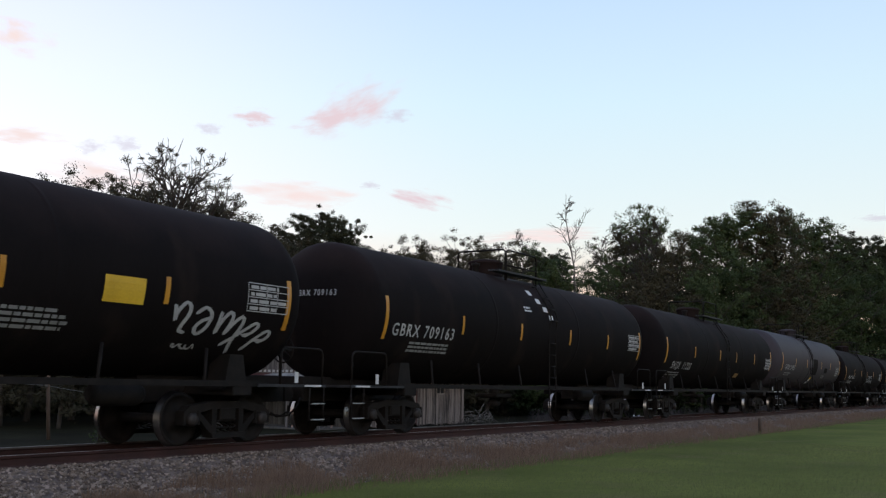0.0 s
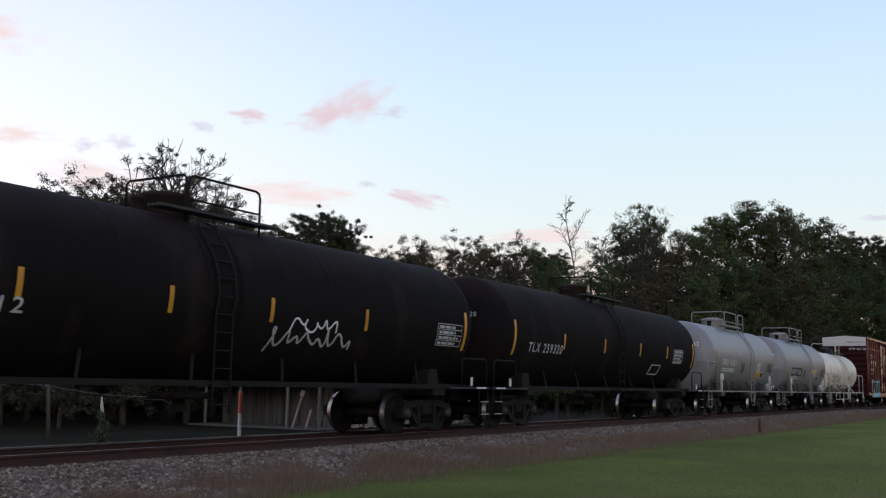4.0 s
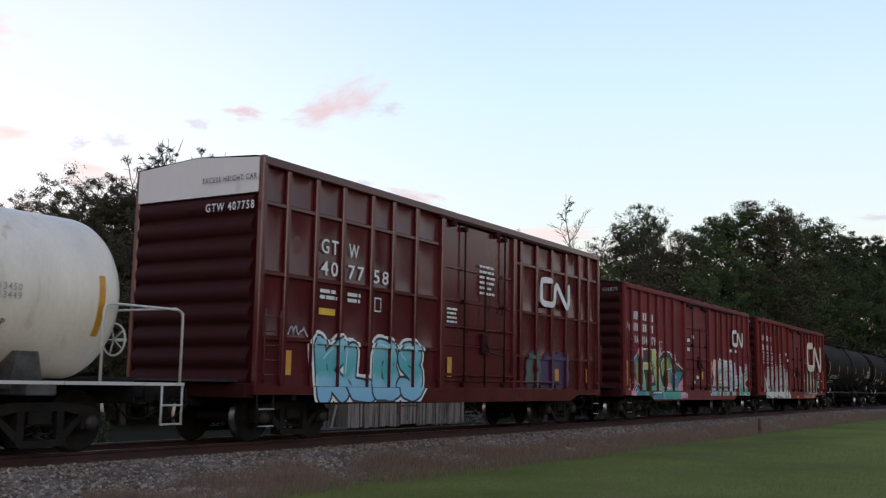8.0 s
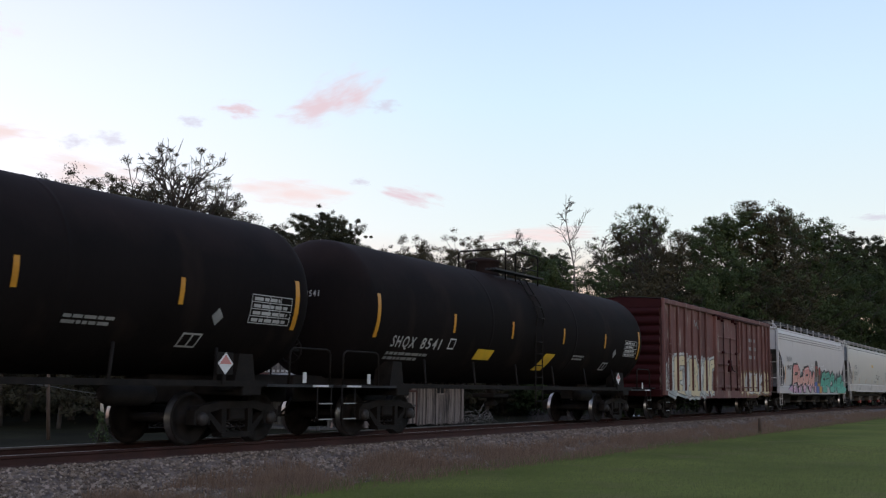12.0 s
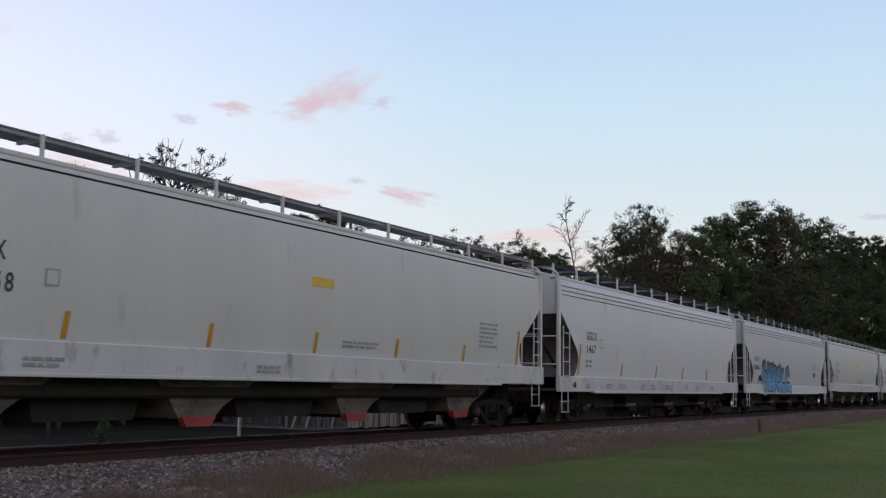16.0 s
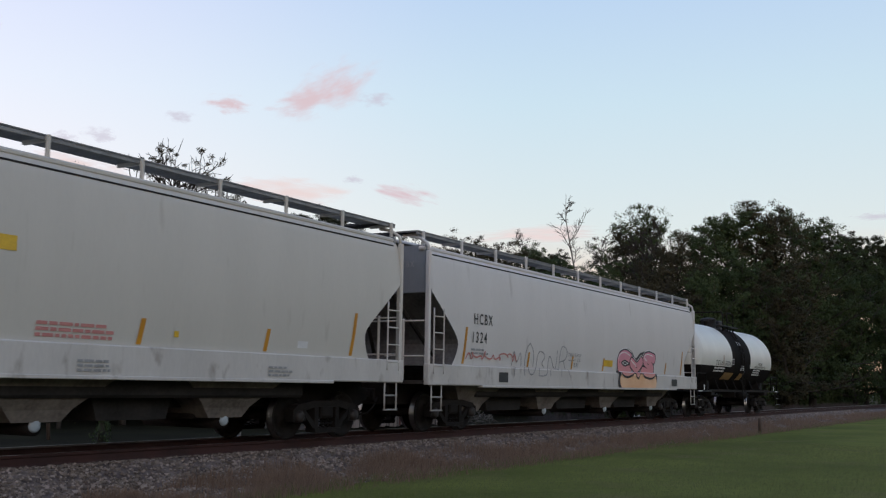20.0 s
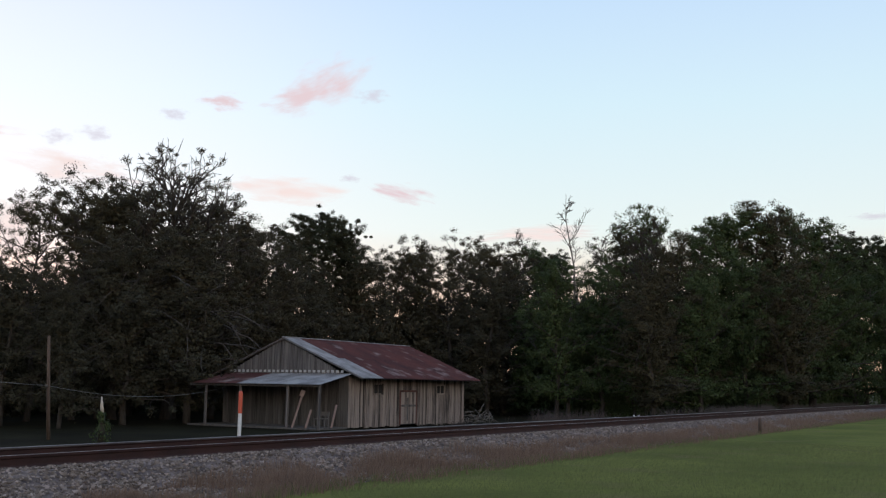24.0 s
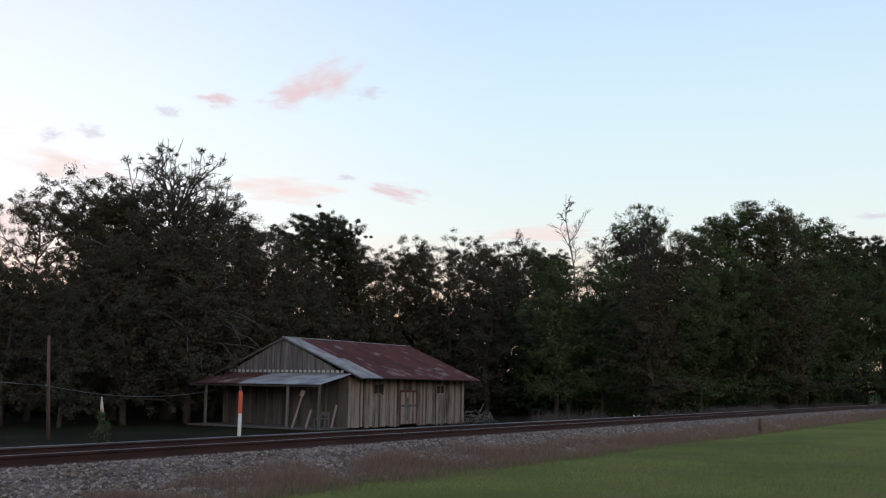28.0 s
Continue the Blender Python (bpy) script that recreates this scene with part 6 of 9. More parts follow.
        truck(car, s * (half - 1.75))
        coupler(car, s * (half + 0.2), s)
    brake_wheel(car, half + 0.2, -0.5, 2.2, STEEL)
    part("center_sill", Geo().box(-half - 0.1, half + 0.1, -0.2, 0.2, 0.66, 0.94, 0.02), STEEL, car)
    g = Geo()
    for k in range(9):
        x = -half + 1.2 + (2 * half - 2.4) * k / 8
        g.box(x - 0.06, x + 0.06, -W, W, 0.78, 0.93)
    part("cross_bearers", g, STEEL, car)
    # panelled roof with a low ridge
    rows = []
    n = 14
    for i in range(n * 6 + 1):
        x = -half + 2 * half * i / (n * 6)
        k = 0.0 if gtw else (0.0, 0.0, 0.025, 0.045, 0.045, 0.025)[i % 6]
        rows.append([(x, -W - 0.1, top - 0.09 + k), (x, -W + 0.1, top - 0.05 + k), (x, 0, top + 0.04 + k), (x, W - 0.1, top - 0.05 + k), (x, W + 0.1, top - 0.09 + k)])
    part("roof", Geo().strip(rows, False), roof_mat or body, car)
    return car, shell, side, half


# ---- covered hoppers ----
GRED = mk("red_gate_paint", (0.2, 0.02, 0.02), (0.36, 0.05, 0.04), 0.5, bump=0)
def hopper(u0, u1, body, label, sill_z=(1.0, 1.42), ribs=False, sill_mat=None, outlets=(-6.4, -2.3, 2.3, 6.4), gate=None, top=4.30, edge=1.35, gates="flat"):
    """A covered hopper: bowed sides, sloped ends behind open corner frames, roof walk, hatches, outlets, trucks."""
    half = (u1 - u0) / 2
    car = car_root("covered_hopper", (u0 + u1) / 2, label, "hopper car")
    z0, z1 = sill_z
    W = 1.56
    sill_mat = sill_mat or SILLW

    def wide(z):
        t = (z - z1) / (top - z1)
        return W - 0.10 * (2 * max(0.0, min(1.0, t)) - 0.85) ** 2 - (0.10 * max(0, t - 0.93) / 0.07)
    side = Side(lambda z: wide(z) + 0.003)

    def start(z):
        """How far in from the end the bowed sheet begins: upright above, sloping in below, round at the foot."""
        a = 3.25
        if z > a:
            return 0.12
        t = (a - z) / (a - z1)
        k = min(1.0, t * 1.5)
        return 0.12 + edge * (k if k < 0.75 else k - 0.9 * (k - 0.75) ** 2) - 2.2 * max(0.0, t - 0.68) ** 2
    zs = [z1 + (top - z1) * i / 26 for i in range(27)]
    g = Geo()
    for y in (-1, 1):
        rows = []
        for z in zs:
            w = wide(z)
            a = half - start(z)
            rows.append([(-a + 2 * a * k / 10, y * w, z) for k in range(11)])
        g.strip(rows, True)
    # sloped end sheets and upright end walls
    shell = part("side_sheet", g, body, car)
    for s in (-1, 1):
        g = Geo()
        rows = []
        for z in zs:
            x = s * (half - start(z) - 0.01)
            rows.append([(x, -wide(z), z), (x, 0, z), (x, wide(z), z)])
        g.strip(rows, False)
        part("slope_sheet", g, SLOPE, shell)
        g = Geo().box(*sorted((s * (half - 0.12), s * (half - 0.2))), -W + 0.16, W - 0.16, 3.2, top + 0.05, 0.01)
        part("end_wall", g, body if ribs else ENDG, shell)
        # corner posts, end ladder, platform
        for y in (-1, 1):
            g = Geo().box(*sorted((s * (half - 0.02), s * (half - 0.12))), *sorted((y * (W + 0.0), y * (W - 0.12))), z0, top - 0.1, 0.02).tube([(s * (half - 0.07), y * (W - 0.06), top - 0.12), (s * (half - 0.07), y * (W - 0.1), top + 0.06), (s * (half - 0.1), y * (W - 0.3), top + 0.2), (s * (half - 0.1), y * (W - 0.6), top + 0.26)], 0.036, 8)
            part("corner_post", g, body, car)
            ladder(car, s * (half - 0.42), y * (W + 0.03), z0 + 0.25, y * (W + 0.03), 2.85, 0.44, sill_mat, 4, "corner_ladder")
            step(car, s * (half - 0.42), y * (W - 0.02), z0 + 0.05, sill_mat)
            g = Geo().tube([(s * (half - 0.1), y * 0.4, 3.3), (s * (half - 1.5), y * 0.9, z1 + 0.1)], 0.05, 6)
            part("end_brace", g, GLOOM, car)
        ladder(car, s * (half + 0.02), -0.9, 1.2, -0.9, 2.6, 0.04, sill_mat, 2, "end_grab_iron")
        g = Geo().tube([(s * (half + 0.02), -W + 0.1, 2.55), (s * (half + 0.02), W - 0.1, 2.55)], 0.02, 6).tube([(s * (half + 0.02), -W + 0.1, 1.75), (s * (half + 0.02), -0.4, 1.75)], 0.02, 6)
        part("end_handrail", g, sill_mat, car)
        g = Geo().box(*sorted((s * (half + 0.05), s * (half - 1.9))), -W + 0.1, W - 0.1, z0 + 0.02, z0 + 0.1)
        part("end_platform", g, GRIME, car)
        truck(car, s * (half - 2.0))
        coupler(car, s * (half + 0.1), s)
    brake_wheel(car, half + 0.1, 0.5, 2.0, STEEL)
    for y in (-1, 1):
        g = Geo().box(-half, half, *sorted((y * (W + 0.03), y * (W - 0.12))), z0, z1 + 0.02, 0.02)
        part("side_sill", g, sill_mat, car)
        part("sill_lip", Geo().box(-half + 2.5, half - 2.5, *sorted((y * (W + 0.05), y * (W - 0.1))), z0 - 0.04, z0 + 0.02, 0.01), sill_mat, car)
    part("center_sill", Geo().box(-half, half, -0.5, 0.5, 0.64, z0 + 0.1, 0.02), STEEL, car)
    # pan coloured near black for the shade above the outlets
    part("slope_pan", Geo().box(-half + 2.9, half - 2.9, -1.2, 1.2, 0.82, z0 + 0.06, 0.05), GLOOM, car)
    # roof, trough hatches and running boards
    rows = []
    for k in range(9):
        t = k / 8
        y = -(W - 0.2) + 2 * (W - 0.2) * t
        z = top - 0.02 + 0.2 * math.sin(math.pi * t)
        rows.append([(-half + 0.12, y, z), (0, y, z), (half - 0.12, y, z)])
    part("roof", Geo().strip(rows, True), body, car)
    part("roof_edge", Geo().box(-half + 0.05, half - 0.05, -W + 0.17, -W + 0.36, top - 0.08, top + 0.02, 0.03), body, car)
    part("roof_edge", Geo().box(-half + 0.05, half - 0.05, W - 0.36, W - 0.17, top - 0.08, top + 0.02, 0.03), body, car)
    for k in range(6):
        x = -half + 1.8 + (2 * half - 3.6) * k / 5
        part("roof_hatch", Geo().box(x - 1.2, x + 1.2, -0.3, 0.3, top + 0.15, top + 0.3, 0.04), body, car)
    for y in (-1, 1):
        a, b = sorted((y * (W - 0.3), y * (W - 0.92)))
        for k in range(12):
            put("running_board_slat", cached(("slat", round(half, 2), round(top, 2), ribs), lambda: Geo().box(-half - 0.05, half + 0.05, 0, 0.03, top + 0.33, top + 0.37).mesh("running_board_slat", GRATE if ribs else GRATEL)), car, pose(0, a + (b - a) * k / 11.6, 0))
        g = Geo().box(-half - 0.05, half + 0.05, *sorted((y * (W - 0.3), y * (W - 0.35))), top + 0.28, top + 0.36, 0.005)
        part("running_board_edge", g, GRATE if ribs else GRATEL, car)
        n = 11
        for k in range(n + 1):
            x = -half + 0.15 + (2 * half - 0.3) * k / n
            put("board_bracket", cached(("bracket", body.name, round(top, 2)), lambda: Geo().box(-0.03, 0.03, -0.04, 0.02, top - 0.02, top + 0.37, 0.01).box(-0.028, 0.028, 0, 0.55, top + 0.27, top + 0.33).mesh("board_bracket", body)),
                car, pose(x, y * (W - 0.28), 0, 0, 0, 0 if y < 0 else 180))
    for s in (-1, 1):
        part("end_running_board", Geo().box(*sorted((s * (half + 0.05), s * (half - 0.4))), -1.25, 1.25, top + 0.33, top + 0.37), GRATE, car)
    # seams under the eaves, lap shadow painted as dark strips, with a thin lip over each
    for y in (-1, 1):
        for z in (3.76, 3.885, 4.02) if ribs else (top - 0.17,):
            h = 0.007 if ribs else 0.015
            part("eave_seam", Geo().box(-half + 0.3, half - 0.3, *sorted((y * (wide(z) - 0.02), y * (wide(z) + (0.003 if ribs else 0.012)))), z - h, z + h), GLOOM, shell)
            if ribs:
                part("eave_lip", Geo().box(-half + 0.3, half - 0.3, *sorted((y * (wide(z) - 0.02), y * (wide(z) + 0.022))), z + h + 0.001, z + h + 0.03, 0.006), body, shell)
    # near-black prisms painting the shaded slope bays between the outlets
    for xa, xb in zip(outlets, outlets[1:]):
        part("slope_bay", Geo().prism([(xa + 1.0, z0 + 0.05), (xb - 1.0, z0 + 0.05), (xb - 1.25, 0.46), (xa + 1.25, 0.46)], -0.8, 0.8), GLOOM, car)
    # discharge outlets; GLOOM chutes carry painted shade above their paler feet
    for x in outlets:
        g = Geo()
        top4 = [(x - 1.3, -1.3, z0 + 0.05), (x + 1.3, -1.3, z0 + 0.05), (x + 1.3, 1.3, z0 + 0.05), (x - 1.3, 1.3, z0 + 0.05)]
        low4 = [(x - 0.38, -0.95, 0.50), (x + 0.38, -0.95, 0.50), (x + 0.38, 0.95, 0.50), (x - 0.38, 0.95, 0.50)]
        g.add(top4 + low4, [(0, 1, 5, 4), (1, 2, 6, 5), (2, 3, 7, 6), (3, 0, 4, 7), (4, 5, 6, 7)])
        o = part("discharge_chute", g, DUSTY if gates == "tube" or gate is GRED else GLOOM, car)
        part("chute_foot", Geo().add([(x - 0.62, -1.03, 0.68), (x + 0.62, -1.03, 0.68), (x + 0.62, 1.03, 0.68), (x - 0.62, 1.03, 0.68), (x - 0.42, -0.99, 0.47), (x + 0.42, -0.99, 0.47), (x + 0.42, 0.99, 0.47), (x - 0.42, 0.99, 0.47)],
             [(0, 1, 5, 4), (1, 2, 6, 5), (2, 3, 7, 6), (3, 0, 4, 7), (4, 5, 6, 7), (0, 3, 2, 1)]), DUSTY, o)
        gm = gate or STEEL
        if gates == "tube":
            part("outlet_gate", Geo().lathe([(-0.95, 0.001), (-0.95, 0.13), (0.95, 0.13), (0.95, 0.001)], "y", (x, 0, 0.40), 16).box(x - 0.55, x + 0.55, -0.7, 0.7, 0.44, 0.54, 0.02), gm, o)
            part("outlet_cap", Geo().lathe([(-1.0, 0.001), (-1.0, 0.07), (-0.96, 0.1), (-0.9, 0.1), (-0.9, 0.001)], "y", (x, 0, 0.42), 16), CAPW, o, "pale plastic outlet cap")
        else:
            part("outlet_gate", Geo().prism([(x - 0.4, 0.50), (x + 0.4, 0.50), (x + 0.3, 0.33), (x - 0.3, 0.33)], -1.06, -0.92), gm, o)
            part("gate_frame", Geo().box(x - 0.3, x + 0.3, -0.92, 0.92, 0.40, 0.47, 0.02), STEEL, o)
    return car, shell, side, half

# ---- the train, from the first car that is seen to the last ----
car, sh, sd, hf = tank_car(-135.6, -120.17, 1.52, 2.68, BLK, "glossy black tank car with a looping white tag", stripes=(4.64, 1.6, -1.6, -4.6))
patch(sh, sd, "yellow_placard", 3.36, 4.17, 2.27, 2.68, YELLOW)
# the tag: five loops drawn in one sweep each, doubled by a thinner line
for k, loop in enumerate((
        [(4.73, 2.29), (4.79, 2.02), (4.77, 2.18), (4.97, 2.4), (5.1, 2.24), (4.9, 1.88), (5.07, 1.87)],
        [(5.23, 2.2), (5.41, 2.33), (5.58, 2.21), (5.52, 1.97), (5.36, 1.83), (5.23, 1.94), (5.36, 2.08), (5.56, 2.14)],
        [(5.78, 2.24), (5.74, 1.82), (5.8, 2.09), (6.0, 2.3), (6.09, 2.18), (5.94, 1.83), (6.09, 2.06), (6.29, 2.23), (6.37, 2.14), (6.2, 1.79), (6.26, 1.59)],
        [(6.02, 1.71), (6.42, 1.97), (6.68, 2.14), (6.77, 2.06), (6.55, 1.88), (6.42, 1.91)],
        [(6.57, 1.65), (6.77, 1.85), (7.03, 2.02), (7.12, 1.94), (6.99, 1.8), (6.79, 1.82)])):
    for d, w_ in ((0.0, 0.028), (0.045, 0.012)):
        fat(sh, sd, "graffiti_tag", [smooth([(x * 1.04 - 0.06 + d, z + 0.03) for x, z in loop], 3)], w_, CHALK2, 0.008 + 0.0006 * (2 * k + (d > 0)))
tag(sh, sd, 5.1, 5.6, 1.6, 1.75, CHALK2, 2, 5, 0.03)
data_panel(sh, sd, 6.55, 2.85, 3)
bars(sh, sd, 1.7, 2.05, 1.2, 4, 0.05, DIM, 4)

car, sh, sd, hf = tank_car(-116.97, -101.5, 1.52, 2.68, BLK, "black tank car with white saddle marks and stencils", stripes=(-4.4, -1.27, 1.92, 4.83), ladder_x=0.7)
letters(sh, sd, "GBRX 709163", -7.42, 2.16, 0.27, DULLW, 2.62)
bars(sh, sd, -6.6, 2.0, 1.9, 3, 0.05, DIM, 5)
data_panel(sh, sd, 6.6, 2.85, 6)
for k in range(4):
    patch(sh, sd, "white_dash", -0.25 + 0.25 * k, 0.0 + 0.25 * k, 3.62 - 0.22 * k, 3.76 - 0.22 * k, WHITE)
end_letters(car, sd.nose, "GBRX 709163", 0.3, 2.95, 0.13, DULLW)
bars(sh, sd, -1.0, 3.2, 0.5, 2, 0.05, WHITE, 7)

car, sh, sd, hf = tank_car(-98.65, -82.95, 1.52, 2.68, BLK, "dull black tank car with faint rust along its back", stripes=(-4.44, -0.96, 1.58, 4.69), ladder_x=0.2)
letters(sh, sd, "SHQX", -6.91, 1.87, 0.26, DULLW, 0.98)
letters(sh, sd, "11222", -5.55, 1.87, 0.26, DULLW, 0.95)
bars(sh, sd, -7.0, 1.7, 1.8, 3, 0.05, DIM, 8)
data_panel(sh, sd, 6.77, 2.62, 9)
patch(sh, sd, "yellow_placard", 2.1, 2.7, 1.66, 1.84, BROWNP)
end_letters(car, sd.nose, "SHQX 11222", 0.2, 2.9, 0.13, DULLW)

car, sh, sd, hf = tank_car(-80.3, -64.35, 1.52, 2.78, BLK2, "charcoal grey tank car with dark repair patches", stripes=(-4.92, -1.97, 2.07, 4.83), ladder_x=-0.85, bands=(-1.15, -0.55), rails=((-3.1, -1.08), (-0.35, 0.96)), dome_x=0.65, plat=-0.4, cross=1.05)
letters(sh, sd, "GATX 214933", -7.28, 2.22, 0.26, DULLW, 2.25)
bars(sh, sd, -7.1, 2.02, 1.7, 2, 0.06, DIM, 10)
patch(sh, sd, "dark_patch", -0.35, 0.95, 2.05, 2.95, BLK, label="glossy darker repaint patch")
patch(sh, sd, "dark_patch", 3.02, 3.9, 2.2, 2.5, BLK, label="square dark repaint patch")
patch(sh, sd, "torn_placard", -0.25, 0.2, 1.55, 1.93, WHITE, lean=0.1, label="half torn white and yellow placard")
patch(sh, sd, "torn_placard", -0.2, 0.3, 1.8, 1.93, YELLOW, 0.01, 0.03)
data_panel(sh, sd, 6.6, 2.6, 11)
bars(sh, sd, 2.7, 2.0, 0.9, 2, 0.06, DIM, 12)
end_letters(car, sd.nose, "GATX 214933", 0.5, 3.0, 0.15, DIM)

car, sh, sd, hf = tank_car(-61.9, -46.05, 1.5, 2.55, BLK, "black tank car with a ridge seam and silver graffiti", stripes=(-4.58, -1.74, 0.76, 3.75), ladder_x=-0.5, bands=(-0.8, 0.0))
letters(sh, sd, "JBSX 1012", -6.75, 2.0, 0.22, DULLW, 2.3)
bars(sh, sd, -6.9, 1.8, 2.2, 2, 0.06, DIM, 13)
tag(sh, sd, 0.8, 3.4, 1.6, 2.3, CHALK2, 3, 8, 0.05)
tag(sh, sd, 1.4, 2.8, 2.0, 2.4, CHALK, 4, 5, 0.04)
data_panel(sh, sd, 6.6, 2.52, 14)
end_letters(car, sd.nose, "JBSX 1012", 0.3, 2.9, 0.13, DULLW)

car, sh, sd, hf = tank_car(-43.46, -28.05, 1.5, 2.55, BLK, "plain black tank car with white stencilled lettering", stripes=(-4.5, -1.4, 1.8, 4.6))
letters(sh, sd, "TLX 259320", -6.8, 2.05, 0.25, DULLW, 2.2)
data_panel(sh, sd, 5.3, 2.55, 15)
patch(sh, sd, "placard_frame", 3.2, 4.2, 1.6, 1.95, WHITE)
patch(sh, sd, "placard_field", 3.25, 4.15, 1.63, 1.92, BLK, 0.01)
end_letters(car, sd.nose, "TLX 259320", 0.2, 2.9, 0.13, DULLW)

for u0, u1, txt, sgn in ((-24.9, -15.0, "HOKX 111562", 1), (-11.87, -1.78, "HOKX 111656", 2)):
    car, sh, sd, hf = tank_car(u0, u1, 1.5, 2.48, GREY, "short grey tank car with grime streaks and white edge rails" if sgn == 1 else "short grey tank car with dark number panel and edge rails",
                               trim=mk("dark_grey_trim_paint", (0.03, 0.027, 0.026), (0.1, 0.092, 0.09), 0.7, bump=0, spec=0.2), fit=paint("grey_fitting_paint", (0.3, 0.29, 0.29), 0.5), walk_rail=True, stripes=(-3.0, -1.04, 1.58, 3.3), ladder_x=0.8, stripe_mat=mk("dull_orange_tape", (0.26, 0.12, 0.02), (0.42, 0.2, 0.035), 0.6, bump=0), dome_x=-0.4, rails=((-1.0, 1.0), (1.3, 2.2)))
    if sgn == 2:
        patch(sh, sd, "number_panel", -3.85, -1.31, 1.92, 2.36, BLK2, 0.005)
        patch(sh, sd, "yellow_placard", 1.04, 1.87, 2.08, 2.32, YELLOW)
    else:
        patch(sh, sd, "orange_placard", 1.86, 2.67, 1.72, 1.96, ORANGE)
    letters(sh, sd, txt[:4], -4.02 if sgn == 1 else -3.75, 2.16 if sgn == 1 else 2.02, 0.25, WHITE, 0.95, off=0.014)
    letters(sh, sd, txt[5:], -2.85 if sgn == 1 else -2.6, 2.16 if sgn == 1 else 2.02, 0.25, WHITE, 1.0, off=0.014)
    bars(sh, sd, -3.9, 1.85 if sgn == 2 else 1.98, 2.2, 2, 0.055, WHITE, 16 + sgn)
    bars(sh, sd, 1.9, 2.3, 0.7, 5, 0.05, WHITE, 18 + sgn)
    data_panel(sh, sd, 3.7, 2.42, 20 + sgn, True, 1.05, 0.42)
    patch(sh, sd, "placard_frame", 2.75, 3.15, 1.7, 1.97, WHITE, lean=0.05)
    patch(sh, sd, "placard_field", 2.79, 3.12, 1.73, 1.94, BLK, 0.01, 0.04)
    end_letters(car, sd.nose, txt, 0.4, 2.9, 0.16, WHITE)
    part("placard_holder", Geo().box(3.86, 4.26, -1.53, -1.5, 1.52, 1.8, 0.01).box(4.02, 4.1, -1.52, -1.46, 1.05, 1.52), HOPG, car)
    rim = Side(lambda z: 1.535)
    shape(car, rim, "hazard_placard", [[(4.2, 1.16), (4.41, 1.37), (4.2, 1.58), (3.99, 1.37)]], BLACKP, 0.004)
    shape(car, rim, "hazard_mark", [[(4.2, 1.2), (4.37, 1.37), (4.2, 1.54), (4.03, 1.37)]], WHITE, 0.008)
    patch(car, rim, "hazard_print", 4.08, 4.32, 1.33, 1.41, BLACKP, 0.012)
    patch(sh, sd, "repair_patch", -0.92, -0.4, 1.88, 2.3, mk("dark_grey_patch_paint", (0.07, 0.064, 0.066), (0.12, 0.11, 0.112), 0.6, bump=0), 0.005, label="dark repair patch")
    part("placard_holder", Geo().box(-4.48, -4.02, -1.53, -1.5, 1.51, 1.78, 0.01).box(-4.3, -4.2, -1.52, -1.46, 1.05, 1.51), HOPG, car)
    part("air_tank", Geo().lathe([(4.6, 0.001), (4.6, 0.12), (4.68, 0.17), (5.6, 0.17), (5.68, 0.12), (5.68, 0.001)], "x", (0, -1.2, 1.27), 18), HOPG, car, "grey air reservoir on the end platform")

car, sh, sd, hf = tank_car(1.23, 10.75, 1.3, 2.37, WHT, "short cream-white tank car with rust stains and edge rails", trim=mk("dark_grey_trim_paint", (0.03, 0.027, 0.026), (0.1, 0.092, 0.09), 0.7, bump=0, spec=0.2), fit=SILLW, walk_rail=True, dome_r=0.3, deck=GRATE, stripes=(-2.11, 2.57), ladder_x=0.26, bands=(-0.35, 0.1), dome_x=0.4, over=0.85, rails=((-2.0, -0.1), (0.2, 1.4)))
g = Geo().tube([(-4.2, -1.46, 0.62), (-0.1, -1.46, 0.62)], 0.022, 6)
for xx in (-4.2, -2.9, -1.5, -0.1):
    g.tube([(xx, -1.46, 0.62), (xx, -1.46, 1.04)], 0.02, 6)
part("lower_handrail", g, SILLW, car)
for xx in (-2.6, 2.5):
    part("deck_brace", Geo().tube([(xx, -1.44, 1.06), (xx - 0.35, -1.05, 1.6)], 0.035, 6), SILLW, car)
part("tank_tread", Geo().box(-1.2, 0.75, -1.28, -1.05, 1.36, 1.4, 0.01), SILLW, car, "narrow white tread at the ladder")
letters(sh, sd, "GATX 6744", -4.08, 1.97, 0.23, BLACKP, 1.62)
bars(sh, sd, -4.1, 1.8, 1.7, 2, 0.06, DIMB, 22)
bars(sh, sd, -1.9, 2.05, 0.8, 7, 0.035, DIMB, 23)
patch(sh, sd, "brown_placard", 1.48, 2.24, 1.92, 2.17, BROWNP)
letters(sh, sd, "SR 13450", 2.7, 2.32, 0.1, DIMB, 0.6)
letters(sh, sd, "SR 13449", 2.7, 2.2, 0.1, DIMB, 0.6)
letters(sh, sd, "FRA A/P", 2.5, 1.82, 0.1, BLACKP, 0.62)
tag(sh, sd, -4.7, -3.2, 2.5, 2.85, CHALK2, 6, 6, 0.025)
RUSTRUN = mk("rust_run_stain", (0.4, 0.24, 0.13), (0.68, 0.54, 0.38), 0.7, 0, 1.5, 8, 0, 0.3, (1, 1, 0.2))
rr = random.Random(15)
